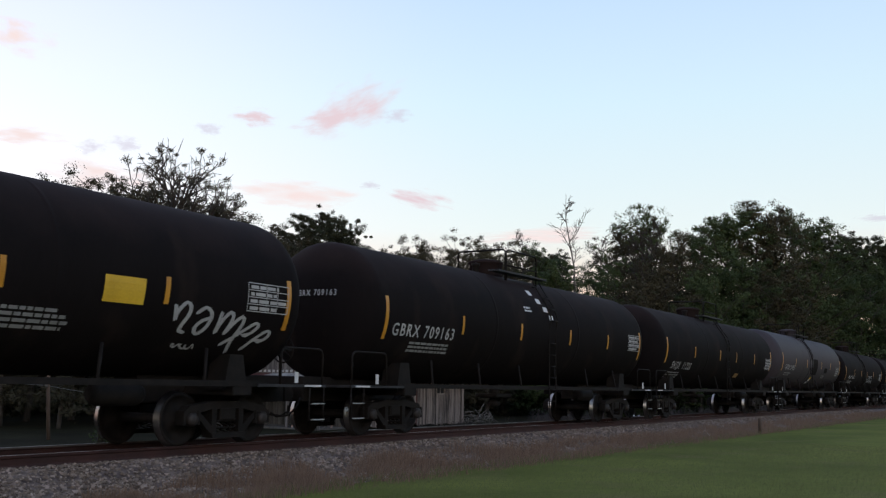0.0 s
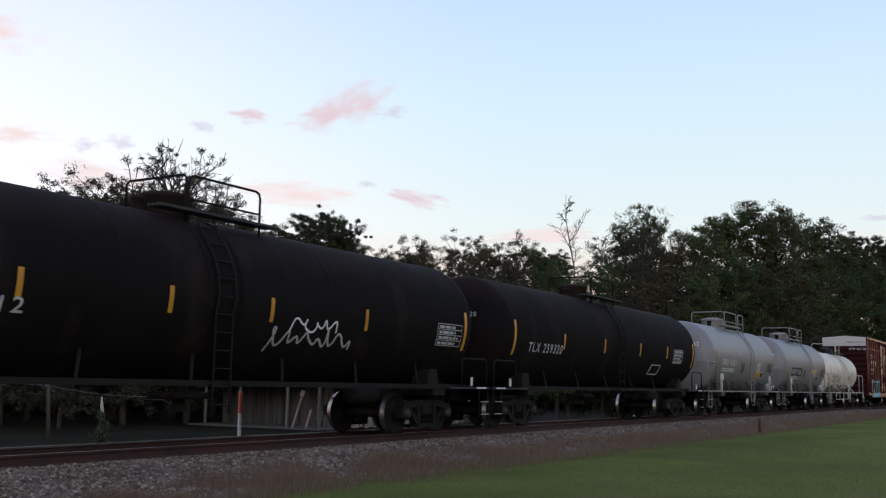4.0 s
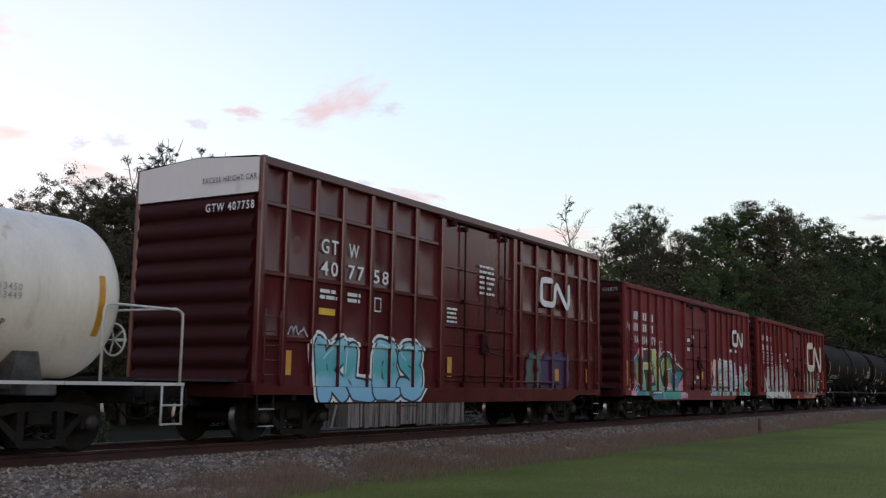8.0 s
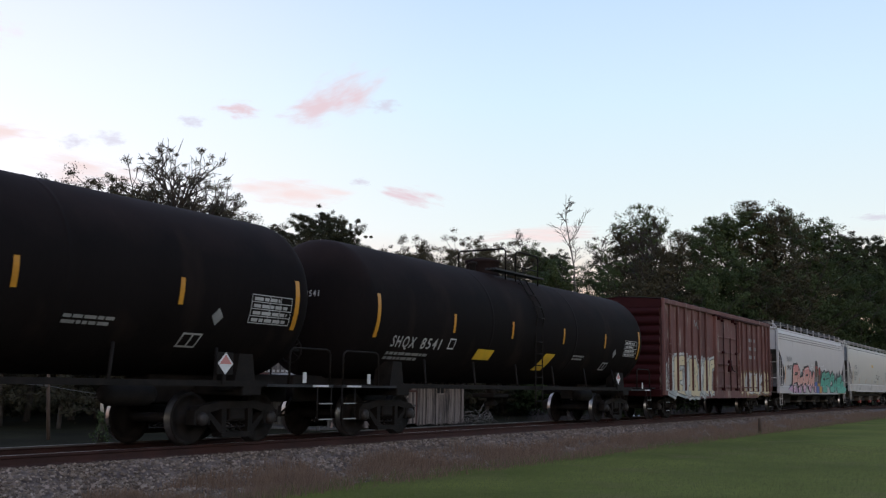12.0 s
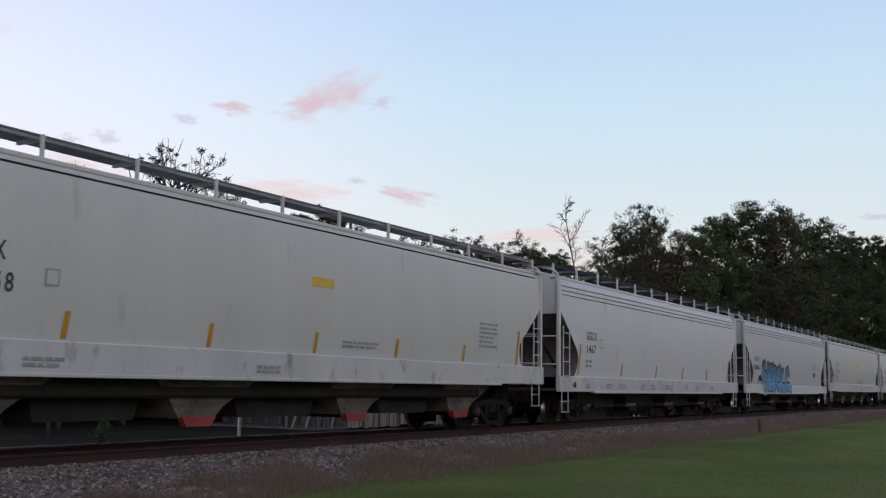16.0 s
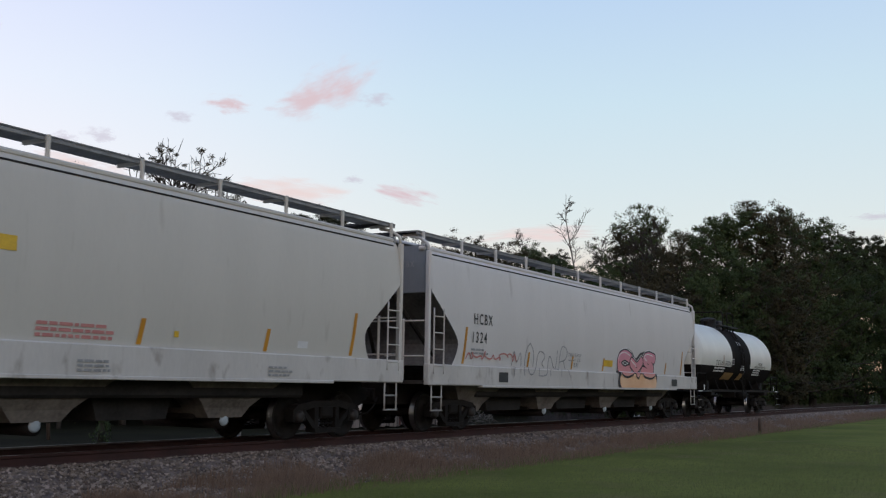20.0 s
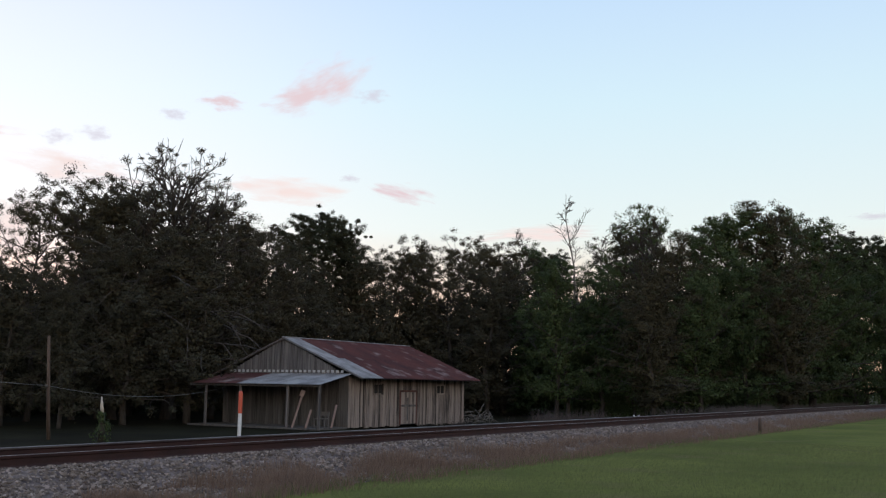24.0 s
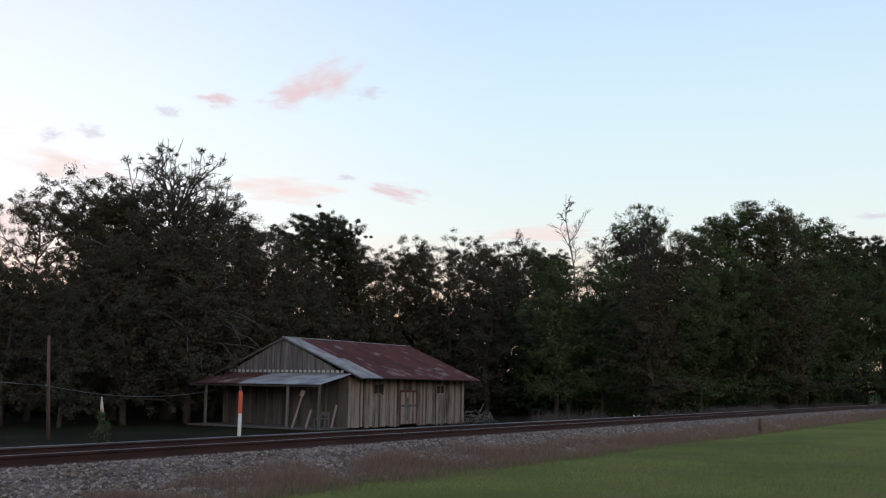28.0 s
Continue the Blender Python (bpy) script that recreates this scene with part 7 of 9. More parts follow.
for bx, ln, wd in ((-0.85, 1.35, 0.2), (-0.62, 0.9, 0.12), (-0.52, 1.7, 0.05), (-0.15, 1.3, 0.06), (0.3, 1.8, 0.05), (0.72, 1.4, 0.18), (1.0, 1.1, 0.24), (1.2, 1.6, 0.05), (2.3, 0.8, 0.05), (-2.6, 0.6, 0.05)):
    left = [(bx - wd * (1 - t) * rr.uniform(0.7, 1.2), 3.5 - ln * t) for t in (0, 0.25, 0.5, 0.75)]
    right = [(bx + wd * (1 - t) * rr.uniform(0.7, 1.2), 3.5 - ln * t) for t in (0.75, 0.5, 0.25, 0)]
    shape(sh, sd, "rust_stain", [left + [(bx, 3.5 - ln)] + right], RUSTRUN, 0.0045)

# box cars
ps = [-7.14, -6.27, -5.4, -4.39, -3.59, -2.66]
pq = [2.54, 3.51, 4.49, 5.46, 6.41, 7.1]
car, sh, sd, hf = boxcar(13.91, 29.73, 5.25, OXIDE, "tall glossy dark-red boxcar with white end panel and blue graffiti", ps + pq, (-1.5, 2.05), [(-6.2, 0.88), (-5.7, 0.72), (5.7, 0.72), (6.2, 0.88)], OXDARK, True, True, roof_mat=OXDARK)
rb = Side(lambda z: 1.535)
for s, x, z in (("GT", -6.05, 3.63), ("W", -5.15, 3.63), ("40", -6.05, 3.2), ("77", -5.15, 3.2), ("58", -4.25, 3.2)):
    letters(sh, rb, s, x, z, 0.28, WHITE, 0.55 if len(s) > 1 else 0.35)
patch(sh, rb, "yellow_placard", -6.07, -5.55, 2.42, 2.55, YELLOW)
bars(sh, rb, -6.05, 2.85, 0.55, 2, 0.07, WHITE, 24)
bars(sh, rb, -5.15, 2.85, 0.55, 2, 0.07, WHITE, 25)
patch(sh, rb, "placard_frame", -4.2, -3.95, 2.6, 2.9, WHITE)
patch(sh, rb, "placard_field", -4.17, -3.98, 2.63, 2.87, OXIDE, 0.01)


def monogram(sh, side, x0, x1, z0, z1, w, off=0.014, mat=None):
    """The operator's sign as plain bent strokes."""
    k, h = x1 - x0, w / 2

    def at(a, b):
        return (x0 + h + (k - w) * a, z0 + h + (z1 - z0 - w) * b)
    lines = [smooth([at(a, b) for a, b in ((0.36, 1), (0.1, 1), (0.015, 0.94), (0, 0.8), (0, 0.2), (0.015, 0.06), (0.1, 0), (0.38, 0), (0.45, 0.05), (0.475, 0.22), (0.485, 0.62), (0.51, 0.82), (0.57, 0.85), (0.63, 0.7), (0.86, 0.1), (0.93, -0.04), (0.98, 0.08), (1, 0.25), (1, 0.88))], 2)]
    fat(sh, side, "painted_emblem", lines, h, mat or WHITE, off)


monogram(sh, Side(lambda z: 1.63), 3.6, 5.6, 3.3, 4.13, 0.17)
for x, z0, z1 in ((-7.0, 1.24, 1.69), (1.75, 1.3, 1.75), (4.88, 1.28, 1.6), (7.1, 1.24, 1.66)):
    patch(sh, Side(lambda z: 1.55), "reflector_stripe", x - 0.13, x + 0.13, z0, z1, ORANGE)
patch(sh, Side(lambda z: 1.61), "reflector_stripe", -1.3, -1.1, 1.3, 1.75, ORANGE)
throwup(sh, sd, "KLBS", -6.15, -2.3, 0.74, (1.28, 1.2, 1.22, 1.28), 0.215, faded("sky_blue_to_teal_spray", [(0.74, (0.2, 0.42, 0.6)), (1.15, (0.22, 0.46, 0.6)), (1.35, (0.07, 0.36, 0.36)), (1.6, (0.1, 0.36, 0.44)), (2.0, (0.26, 0.5, 0.6))]), 31, mk("navy_spray_outline", (0.01, 0.02, 0.04), (0.02, 0.04, 0.07), 0.5, bump=0), 0.05, CHALK, 0.06, glow=CYAN, lap=1.2, low=0.74)
NIGHT = mk("deep_purple_spray_paint", (0.03, 0.015, 0.055), (0.065, 0.03, 0.11), 0.5, bump=0)
throwup(sh, sd, "DSB", 3.0, 5.7, 1.1, (0.9, 0.95, 0.88), 0.16, (mk("dull_green_spray_paint", (0.04, 0.07, 0.06), (0.09, 0.13, 0.1), 0.5, bump=0), NIGHT, NIGHT), 32, mk("plum_spray_outline", (0.03, 0.012, 0.03), (0.05, 0.02, 0.05), 0.5, bump=0), 0.07)
tag(sh, rb, -6.95, -6.4, 1.95, 2.2, CHALK2, 7, 4, 0.03)
bars(sh, Side(lambda z: 1.61), 0.2, 4.0, 0.8, 6, 0.06, WHITE, 26, 2.2)
bars(sh, Side(lambda z: 1.61), -1.35, 2.85, 0.55, 4, 0.05, WHITE, 27, 2.0)
end_letters(car, lambda y, z: -hf - 0.06, "EXCESS HEIGHT CAR", -0.2, 4.75, 0.1, BLACKP)
end_letters(car, lambda y, z: -hf - 0.1, "GTW 407758", -0.35, 4.2, 0.15, WHITE)

ps = [-7.12, -6.27, -5.4, -4.55, -3.69, -2.79]
pq = [2.8, 3.6, 4.5, 5.28, 6.07, 6.96]
SILL = [(-5.5, 0.87), (-5.1, 0.70), (5.1, 0.70), (5.6, 0.87)]
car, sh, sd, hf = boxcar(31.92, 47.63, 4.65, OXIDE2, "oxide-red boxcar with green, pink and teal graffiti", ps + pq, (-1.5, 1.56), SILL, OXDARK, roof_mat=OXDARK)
rb = Side(lambda z: 1.535)
for s, x, z in (("CNA", -6.98, 2.62), ("404", -6.12, 2.62), ("879", -5.26, 2.62)):
    letters(sh, rb, s, x, z, 0.28, WHITE, 0.54, bold=0.028)
def name_bars(z, h):
    """The operator's name as plain upright bars, two lines of them."""
    for x, n in ((-6.98, 3), (-6.12, 3), (-5.26, 2)):
        for k in range(n):
            patch(sh, rb, "name_bar", x + k * 0.19, x + k * 0.19 + 0.12, z, z + h, WHITE, steps=1)


name_bars(3.42, 0.27)
name_bars(3.03, 0.27)
monogram(sh, Side(lambda z: 1.63), 4.93, 6.63, 2.96, 3.7, 0.165)
bars(sh, rb, 4.85, 2.72, 1.9, 1, 0.12, WHITE, 28)
CITRUS = faded("citrus_to_teal_spray", [(0.74, (0.03, 0.26, 0.25)), (1.0, (0.06, 0.34, 0.28)), (1.25, (0.22, 0.42, 0.28)), (1.6, (0.4, 0.48, 0.16)), (2.3, (0.5, 0.54, 0.2))], 0.25)
MOSSG = mk("moss_green_spray_paint", (0.1, 0.18, 0.05), (0.3, 0.38, 0.14), 0.5, bump=0, scale=1.6, spread=0.15)
PINE = mk("black_green_spray_paint", (0.008, 0.012, 0.01), (0.04, 0.055, 0.035), 0.5, bump=0, scale=1.4)
STEELB = mk("petrol_blue_spray_paint", (0.025, 0.14, 0.22), (0.06, 0.26, 0.34), 0.5, bump=0, scale=1.3)
shape(sh, sd, "graffiti_cloud", [[(-7.36, 1.41), (-6.89, 1.5), (-6.48, 1.25), (-6.6, 1.03), (-7.01, 0.87), (-7.36, 0.87)]], PINK, 0.003)
shape(sh, sd, "graffiti_cloud", [[(-2.22, 2.12), (-1.45, 1.67), (-1.43, 0.78), (-2.31, 0.74)]], PINK, 0.0032)
shape(sh, sd, "graffiti_cloud", [blob(random.Random(3), -6.21, 2.29, 0.6, 0.44, 18, 0.03, 1.0)], PINK, 0.0034)
shape(sh, sd, "graffiti_cloud", [blob(random.Random(3), -4.33, 2.35, 0.51, 0.39, 18, 0.03, 1.0)], PINK, 0.0034)
shape(sh, sd, "graffiti_cloud", [blob(random.Random(3), -2.95, 2.23, 0.43, 0.36, 18, 0.03, 1.0)], PINK, 0.0034)
shape(sh, sd, "graffiti_field", [[(-6.95, 2.04), (-6.48, 2.29), (-6.27, 2.13), (-5.95, 2.45), (-4.62, 2.47), (-4.51, 2.12), (-3.85, 2.44), (-3.15, 2.44), (-2.69, 2.12), (-1.55, 1.83), (-1.62, 1.55), (-2.12, 1.3), (-2.5, 0.74), (-5.26, 0.74), (-5.53, 0.87), (-7.01, 0.87), (-6.8, 1.12), (-6.58, 1.3), (-6.98, 1.66)]], PINE, 0.0042)
shape(sh, sd, "graffiti_wing", [[(-6.94, 2.0), (-6.51, 2.22), (-6.48, 1.69), (-6.62, 1.52), (-6.95, 1.74)]], STEELB, 0.005)
shape(sh, sd, "graffiti_wing", [[(-7.0, 0.87), (-6.57, 1.18), (-6.11, 1.09), (-6.11, 0.87)]], STEELB, 0.005)
shape(sh, sd, "graffiti_letter", [[(-6.17, 1.94), (-5.4, 1.98), (-5.43, 1.75), (-5.93, 1.74), (-5.72, 1.35), (-5.69, 0.87), (-6.11, 0.87), (-6.01, 1.39), (-6.25, 1.79)]], CITRUS, 0.0056)
shape(sh, sd, "graffiti_letter", [[(-5.3, 2.43), (-4.72, 2.48), (-4.53, 2.23), (-4.64, 1.8), (-4.89, 1.88), (-4.99, 2.11), (-5.28, 1.99)]], CITRUS, 0.0056)
shape(sh, sd, "graffiti_letter", [[(-4.94, 1.76), (-4.49, 1.89), (-3.92, 1.16), (-2.22, 1.14), (-2.22, 0.74), (-4.02, 0.74), (-4.43, 1.4), (-4.29, 0.95), (-5.23, 0.95), (-5.09, 1.18), (-4.71, 1.22)]], CITRUS, 0.0062)
shape(sh, sd, "graffiti_letter", [[(-4.12, 2.01), (-3.85, 2.19), (-3.22, 2.21), (-2.81, 1.84), (-3.42, 1.85), (-3.77, 1.72), (-4.02, 1.52)]], MOSSG, 0.0056)
shape(sh, sd, "graffiti_letter", [[(-3.69, 1.69), (-3.04, 1.8), (-2.6, 1.33), (-2.54, 1.74), (-1.62, 1.75), (-2.12, 1.35), (-2.22, 1.14), (-3.01, 1.12), (-3.33, 1.49), (-3.69, 1.43)]], STEELB, 0.006)
shape(sh, sd, "graffiti_letter", [[(-5.29, 0.86), (-4.1, 0.96), (-4.0, 0.74), (-5.25, 0.74)]], STEELB, 0.006)
shape(sh, sd, "graffiti_eye", [[(-5.4, 1.3), (-5.13, 1.61), (-4.91, 1.55), (-4.87, 1.32)]], PINK, 0.0068)
shape(sh, sd, "graffiti_eye", [[(-2.97, 1.13), (-3.0, 1.22), (-3.09, 1.29), (-3.21, 1.34), (-3.37, 1.35), (-3.52, 1.33), (-3.65, 1.28), (-3.73, 1.2), (-3.76, 1.12)]], PINK, 0.0068)
fat(sh, sd, "graffiti_edge", [[(-6.95, 2.03), (-6.48, 2.29)], [(-6.27, 2.13), (-5.95, 2.45), (-5.28, 2.46)], [(-5.3, 2.44), (-4.72, 2.48), (-4.53, 2.23)], [(-4.51, 2.12), (-3.85, 2.44), (-3.17, 2.43), (-2.69, 2.11), (-1.55, 1.83)], [(-7.0, 0.87), (-6.57, 1.19)], [(-6.17, 1.94), (-5.4, 1.99)], [(-6.25, 1.79), (-6.01, 1.39), (-6.04, 1.16)]], 0.018, CHALK, 0.0074)
fat(sh, sd, "graffiti_edge", [[(-5.23, 0.95), (-4.39, 0.95), (-4.28, 1.14)], [(-4.43, 1.4), (-4.02, 0.74)], [(-3.92, 1.16), (-3.06, 1.12)], [(-5.4, 1.76), (-5.05, 2.1), (-4.94, 1.79)], [(-3.56, 1.81), (-3.02, 1.83), (-2.55, 1.31)], [(-3.94, 1.57), (-4.1, 2.01), (-3.85, 2.19)], [(-6.57, 1.3), (-6.11, 1.13)]], 0.018, CHALK, 0.0074)
patch(sh, Side(lambda z: 1.64), "reflector_stripe", -3.68, -3.56, 1.3, 1.72, ORANGE)
tag(sh, sd, -2.12, -1.5, 0.82, 1.02, CHALK, 21, 4, 0.02)
for k in range(7):
    shape(sh, sd, "graffiti_cloud", [blob(random.Random(60 + k), 1.7 + k * 0.95, 1.82 + 0.15 * math.sin(k * 2.2), 0.8, 0.8, 18, 0.1, 0.8)], (MAUVE, PEACH)[k % 2], 0.003 + 0.0002 * k, 0.86)
FROST = faded("teal_to_silver_spray", [(0.76, (0.07, 0.36, 0.3)), (1.15, (0.2, 0.48, 0.44)), (1.5, (0.45, 0.55, 0.58)), (2.2, (0.6, 0.62, 0.64))], 0.35)
LILAC = faded("lilac_to_silver_spray", [(0.76, (0.3, 0.36, 0.42)), (1.3, (0.42, 0.44, 0.52)), (1.7, (0.26, 0.22, 0.34)), (2.2, (0.55, 0.57, 0.6))], 0.5, 2.0)
SPRUCE = faded("spruce_green_to_silver_spray", [(0.76, (0.05, 0.28, 0.2)), (1.2, (0.1, 0.36, 0.28)), (1.5, (0.45, 0.55, 0.56)), (1.9, (0.08, 0.26, 0.2)), (2.2, (0.5, 0.55, 0.56))], 0.5, 2.0)
for x in (2.75, 6.75):
    patch(sh, Side(lambda z: 1.64), "reflector_stripe", x - 0.06, x + 0.06, 1.25, 1.75, ORANGE)
throwup(sh, sd, "UAPHK", 1.7, 7.5, 0.76, (1.4, 1.45, 1.4, 1.35, 1.25), 0.16, (LILAC, SPRUCE, LILAC, FROST, SPRUCE), 34, mk("slate_spray_outline", (0.05, 0.09, 0.1), (0.1, 0.15, 0.16), 0.5, bump=0), 0.035, CHALK, 0.085, None, CHALK, 0.1, 0, 0.86, block=0.7, lap=1.28)
for x in (-7.75, -6.85):
    patch(sh, Side(lambda z: 1.64), "reflector_stripe", x - 0.07, x + 0.07, 1.2, 2.0, AMBER)
patch(sh, Side(lambda z: 1.63), "yellow_placard", 0.45, 0.62, 1.5, 1.8, YELLOW)
for x, z in ((-1.3, 2.9), (-0.75, 3.05), (-1.3, 2.55), (-0.2, 1.5), (-0.65, 1.3)):
    patch(sh, Side(lambda z: 1.61), "white_card", x, x + 0.3, z, z + 0.13, WHITE)
patch(sh, rb, "placard_frame", -4.28, -3.98, 2.5, 2.78, WHITE)
patch(sh, rb, "placard_field", -4.25, -4.01, 2.53, 2.75, OXIDE2, 0.014)
letters(sh, rb, "C", -4.17, 2.57, 0.09, WHITE, off=0.02)
tag(sh, rb, -7.75, -7.25, 2.95, 3.5, CHALK2, 8, 4, 0.04)
end_letters(car, lambda y, z: -hf - 0.05, "CNA 404879", -0.4, 4.28, 0.13, DIM)

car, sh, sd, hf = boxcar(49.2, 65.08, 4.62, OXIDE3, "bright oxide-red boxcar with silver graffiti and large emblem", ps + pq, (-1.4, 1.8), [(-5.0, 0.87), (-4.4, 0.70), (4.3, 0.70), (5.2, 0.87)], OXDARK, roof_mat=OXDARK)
for s, x, z in (("CNIS", -6.99, 2.55), ("413", -6.12, 2.55), ("424", -5.26, 2.55)):
    letters(sh, rb, s, x, z, 0.27, WHITE, 0.54, bold=0.028)
name_bars(3.5, 0.25)
name_bars(3.05, 0.25)
for z in (2.9, 2.42):
    for x in (-6.99, -6.12, -5.26):
        patch(sh, rb, "white_rule", x, x + 0.56, z, z + 0.05, WHITE)
monogram(sh, Side(lambda z: 1.62), 2.93, 6.88, 2.2, 3.85, 0.37, mat=mk("rust_run_cream_paint", (0.5, 0.44, 0.34), (0.66, 0.6, 0.5), 0.6, bump=0, stain=((0.25, 0.09, 0.04), 0.42, 0.3)))
WORNP = mk("worn_grey_spray_line", (0.07, 0.06, 0.06), (0.2, 0.18, 0.17), 0.6, bump=0)
WASHED = faded("worn_white_spray", [(0.72, (0.6, 0.6, 0.56)), (1.4, (0.52, 0.53, 0.5)), (2.2, (0.3, 0.24, 0.22))], 0.45)
shape(sh, sd, "graffiti_cloud", [[(-6.6, 0.76), (-1.3, 0.72), (-1.4, 1.1), (-2.3, 1.35), (-3.6, 1.05), (-4.6, 1.3), (-5.9, 1.15)]], WASHED, 0.003)
throwup(sh, sd, "EOEY", -6.3, -1.5, 0.75, (1.4, 1.55, 1.5, 1.3), 0.2, WASHED, 35, WORNP, 0.045, SILVER, 0.06, (0.14, -0.06), None, 0.05, 0, 0.74, block=0.8, lap=1.2)
for k in range(26):
    xx = -6.5 + 5.0 * ((k * 0.618) % 1)
    line2(sh, sd, "graffiti_drip", [(xx, 1.3 + 0.5 * ((k * 0.37) % 1)), (xx + 0.02, 0.76)], 0.05, SILVER, 0.0036)
RUSTY = mk("rust_bled_salmon_sill", (0.16, 0.05, 0.03), (0.5, 0.24, 0.16), 0.7, bump=0, scale=1.1, spread=0.2)
patch(sh, sd, "sill_band", 1.95, 4.9, 0.74, 0.93, RUSTY, 0.0035, steps=2)
SEAGREEN = faded("sea_green_to_silver_spray", [(0.9, (0.32, 0.44, 0.38)), (1.25, (0.2, 0.34, 0.28)), (1.6, (0.34, 0.44, 0.38)), (1.95, (0.16, 0.12, 0.1)), (2.2, (0.42, 0.5, 0.46))], 0.5, 3.5)
shape(sh, sd, "graffiti_cloud", [[(1.95, 0.98), (2.9, 0.96), (4.4, 0.95), (5.55, 0.96), (5.3, 1.5), (4.95, 1.62), (5.05, 1.95), (4.5, 2.02), (4.2, 2.28), (3.2, 2.3), (2.6, 1.95), (2.3, 2.1), (1.95, 1.85)]], SEAGREEN, 0.0032)
OLIVE = faded("pale_green_rust_run_spray", [(0.95, (0.36, 0.42, 0.3)), (1.35, (0.33, 0.42, 0.25)), (1.8, (0.4, 0.45, 0.3)), (2.1, (0.22, 0.26, 0.17)), (2.3, (0.14, 0.07, 0.05))], 0.4, 3.0)
throwup(sh, sd, "EANC", 1.9, 5.5, 0.96, (1.05, 1.38, 1.36, 0.85), 0.17, (mk("drab_brown_spray_paint", (0.07, 0.055, 0.045), (0.15, 0.12, 0.1), 0.6, bump=0), OLIVE, OLIVE, SEAGREEN), 37, mk("maroon_black_outline", (0.03, 0.014, 0.012), (0.07, 0.03, 0.026), 0.6, bump=0), 0.04, None, 0.05, (0.08, -0.05), None, 0.03, 0, block=0.8, lap=1.2)
for x in (2.82, 4.62, -2.3):
    patch(sh, Side(lambda z: 1.62), "reflector_stripe", x - 0.07, x + 0.07, 1.2, 1.72, ORANGE)
patch(sh, sd, "reflector_stripe", -0.1, 0.55, 0.75, 0.84, ORANGE, 0.02, steps=2)
patch(sh, Side(lambda z: 1.63), "placard_frame", 5.6, 6.02, 1.3, 1.68, WHITE)
patch(sh, Side(lambda z: 1.63), "placard_field", 5.66, 5.96, 1.36, 1.62, BLACKP, 0.01)
patch(sh, Side(lambda z: 1.63), "placard_rule", 5.795, 5.825, 1.36, 1.62, WHITE, 0.014)
for k, (x, z, w) in enumerate(((5.5, 2.0, 0.4), (5.55, 1.9, 0.55), (5.62, 1.8, 0.5), (5.5, 1.72, 0.62), (6.5, 1.62, 0.5), (6.45, 0.98, 0.3), (2.2, 2.75, 0.4), (2.25, 2.55, 0.35), (1.85, 1.6, 0.3))):
    tag(sh, Side(lambda z: 1.64), x, x + w, z, z + 0.16, CHALK, 50 + k, 4, 0.022)
for x in (-7.55, 7.3):
    patch(sh, Side(lambda z: 1.64), "reflector_stripe", x - 0.06, x + 0.06, 1.25, 2.3, AMBER)
patch(sh, Side(lambda z: 1.66), "reflector_stripe", -4.9, -4.7, 1.1, 1.6, ORANGE)
for x, z in ((-6.95, 4.22), (-4.28, 4.2), (1.95, 4.27), (6.35, 4.25)):
    patch(sh, rb, "vent_patch", x, x + 0.6, z - 0.35, z, OXDARK, 0.02, label="dark square repair patch")
for x, z in ((-1.9, 2.6), (-2.3, 2.9), (-0.5, 1.9)):
    patch(sh, Side(lambda z: 1.61), "white_card", x, x + 0.28, z, z + 0.13, WHITE)
bars(sh, rb, -3.5, 2.9, 0.55, 5, 0.06, WHITE, 29, 2.2)
end_letters(car, lambda y, z: -hf - 0.05, "CNIS 413424", -0.3, 4.28, 0.13, DIM)

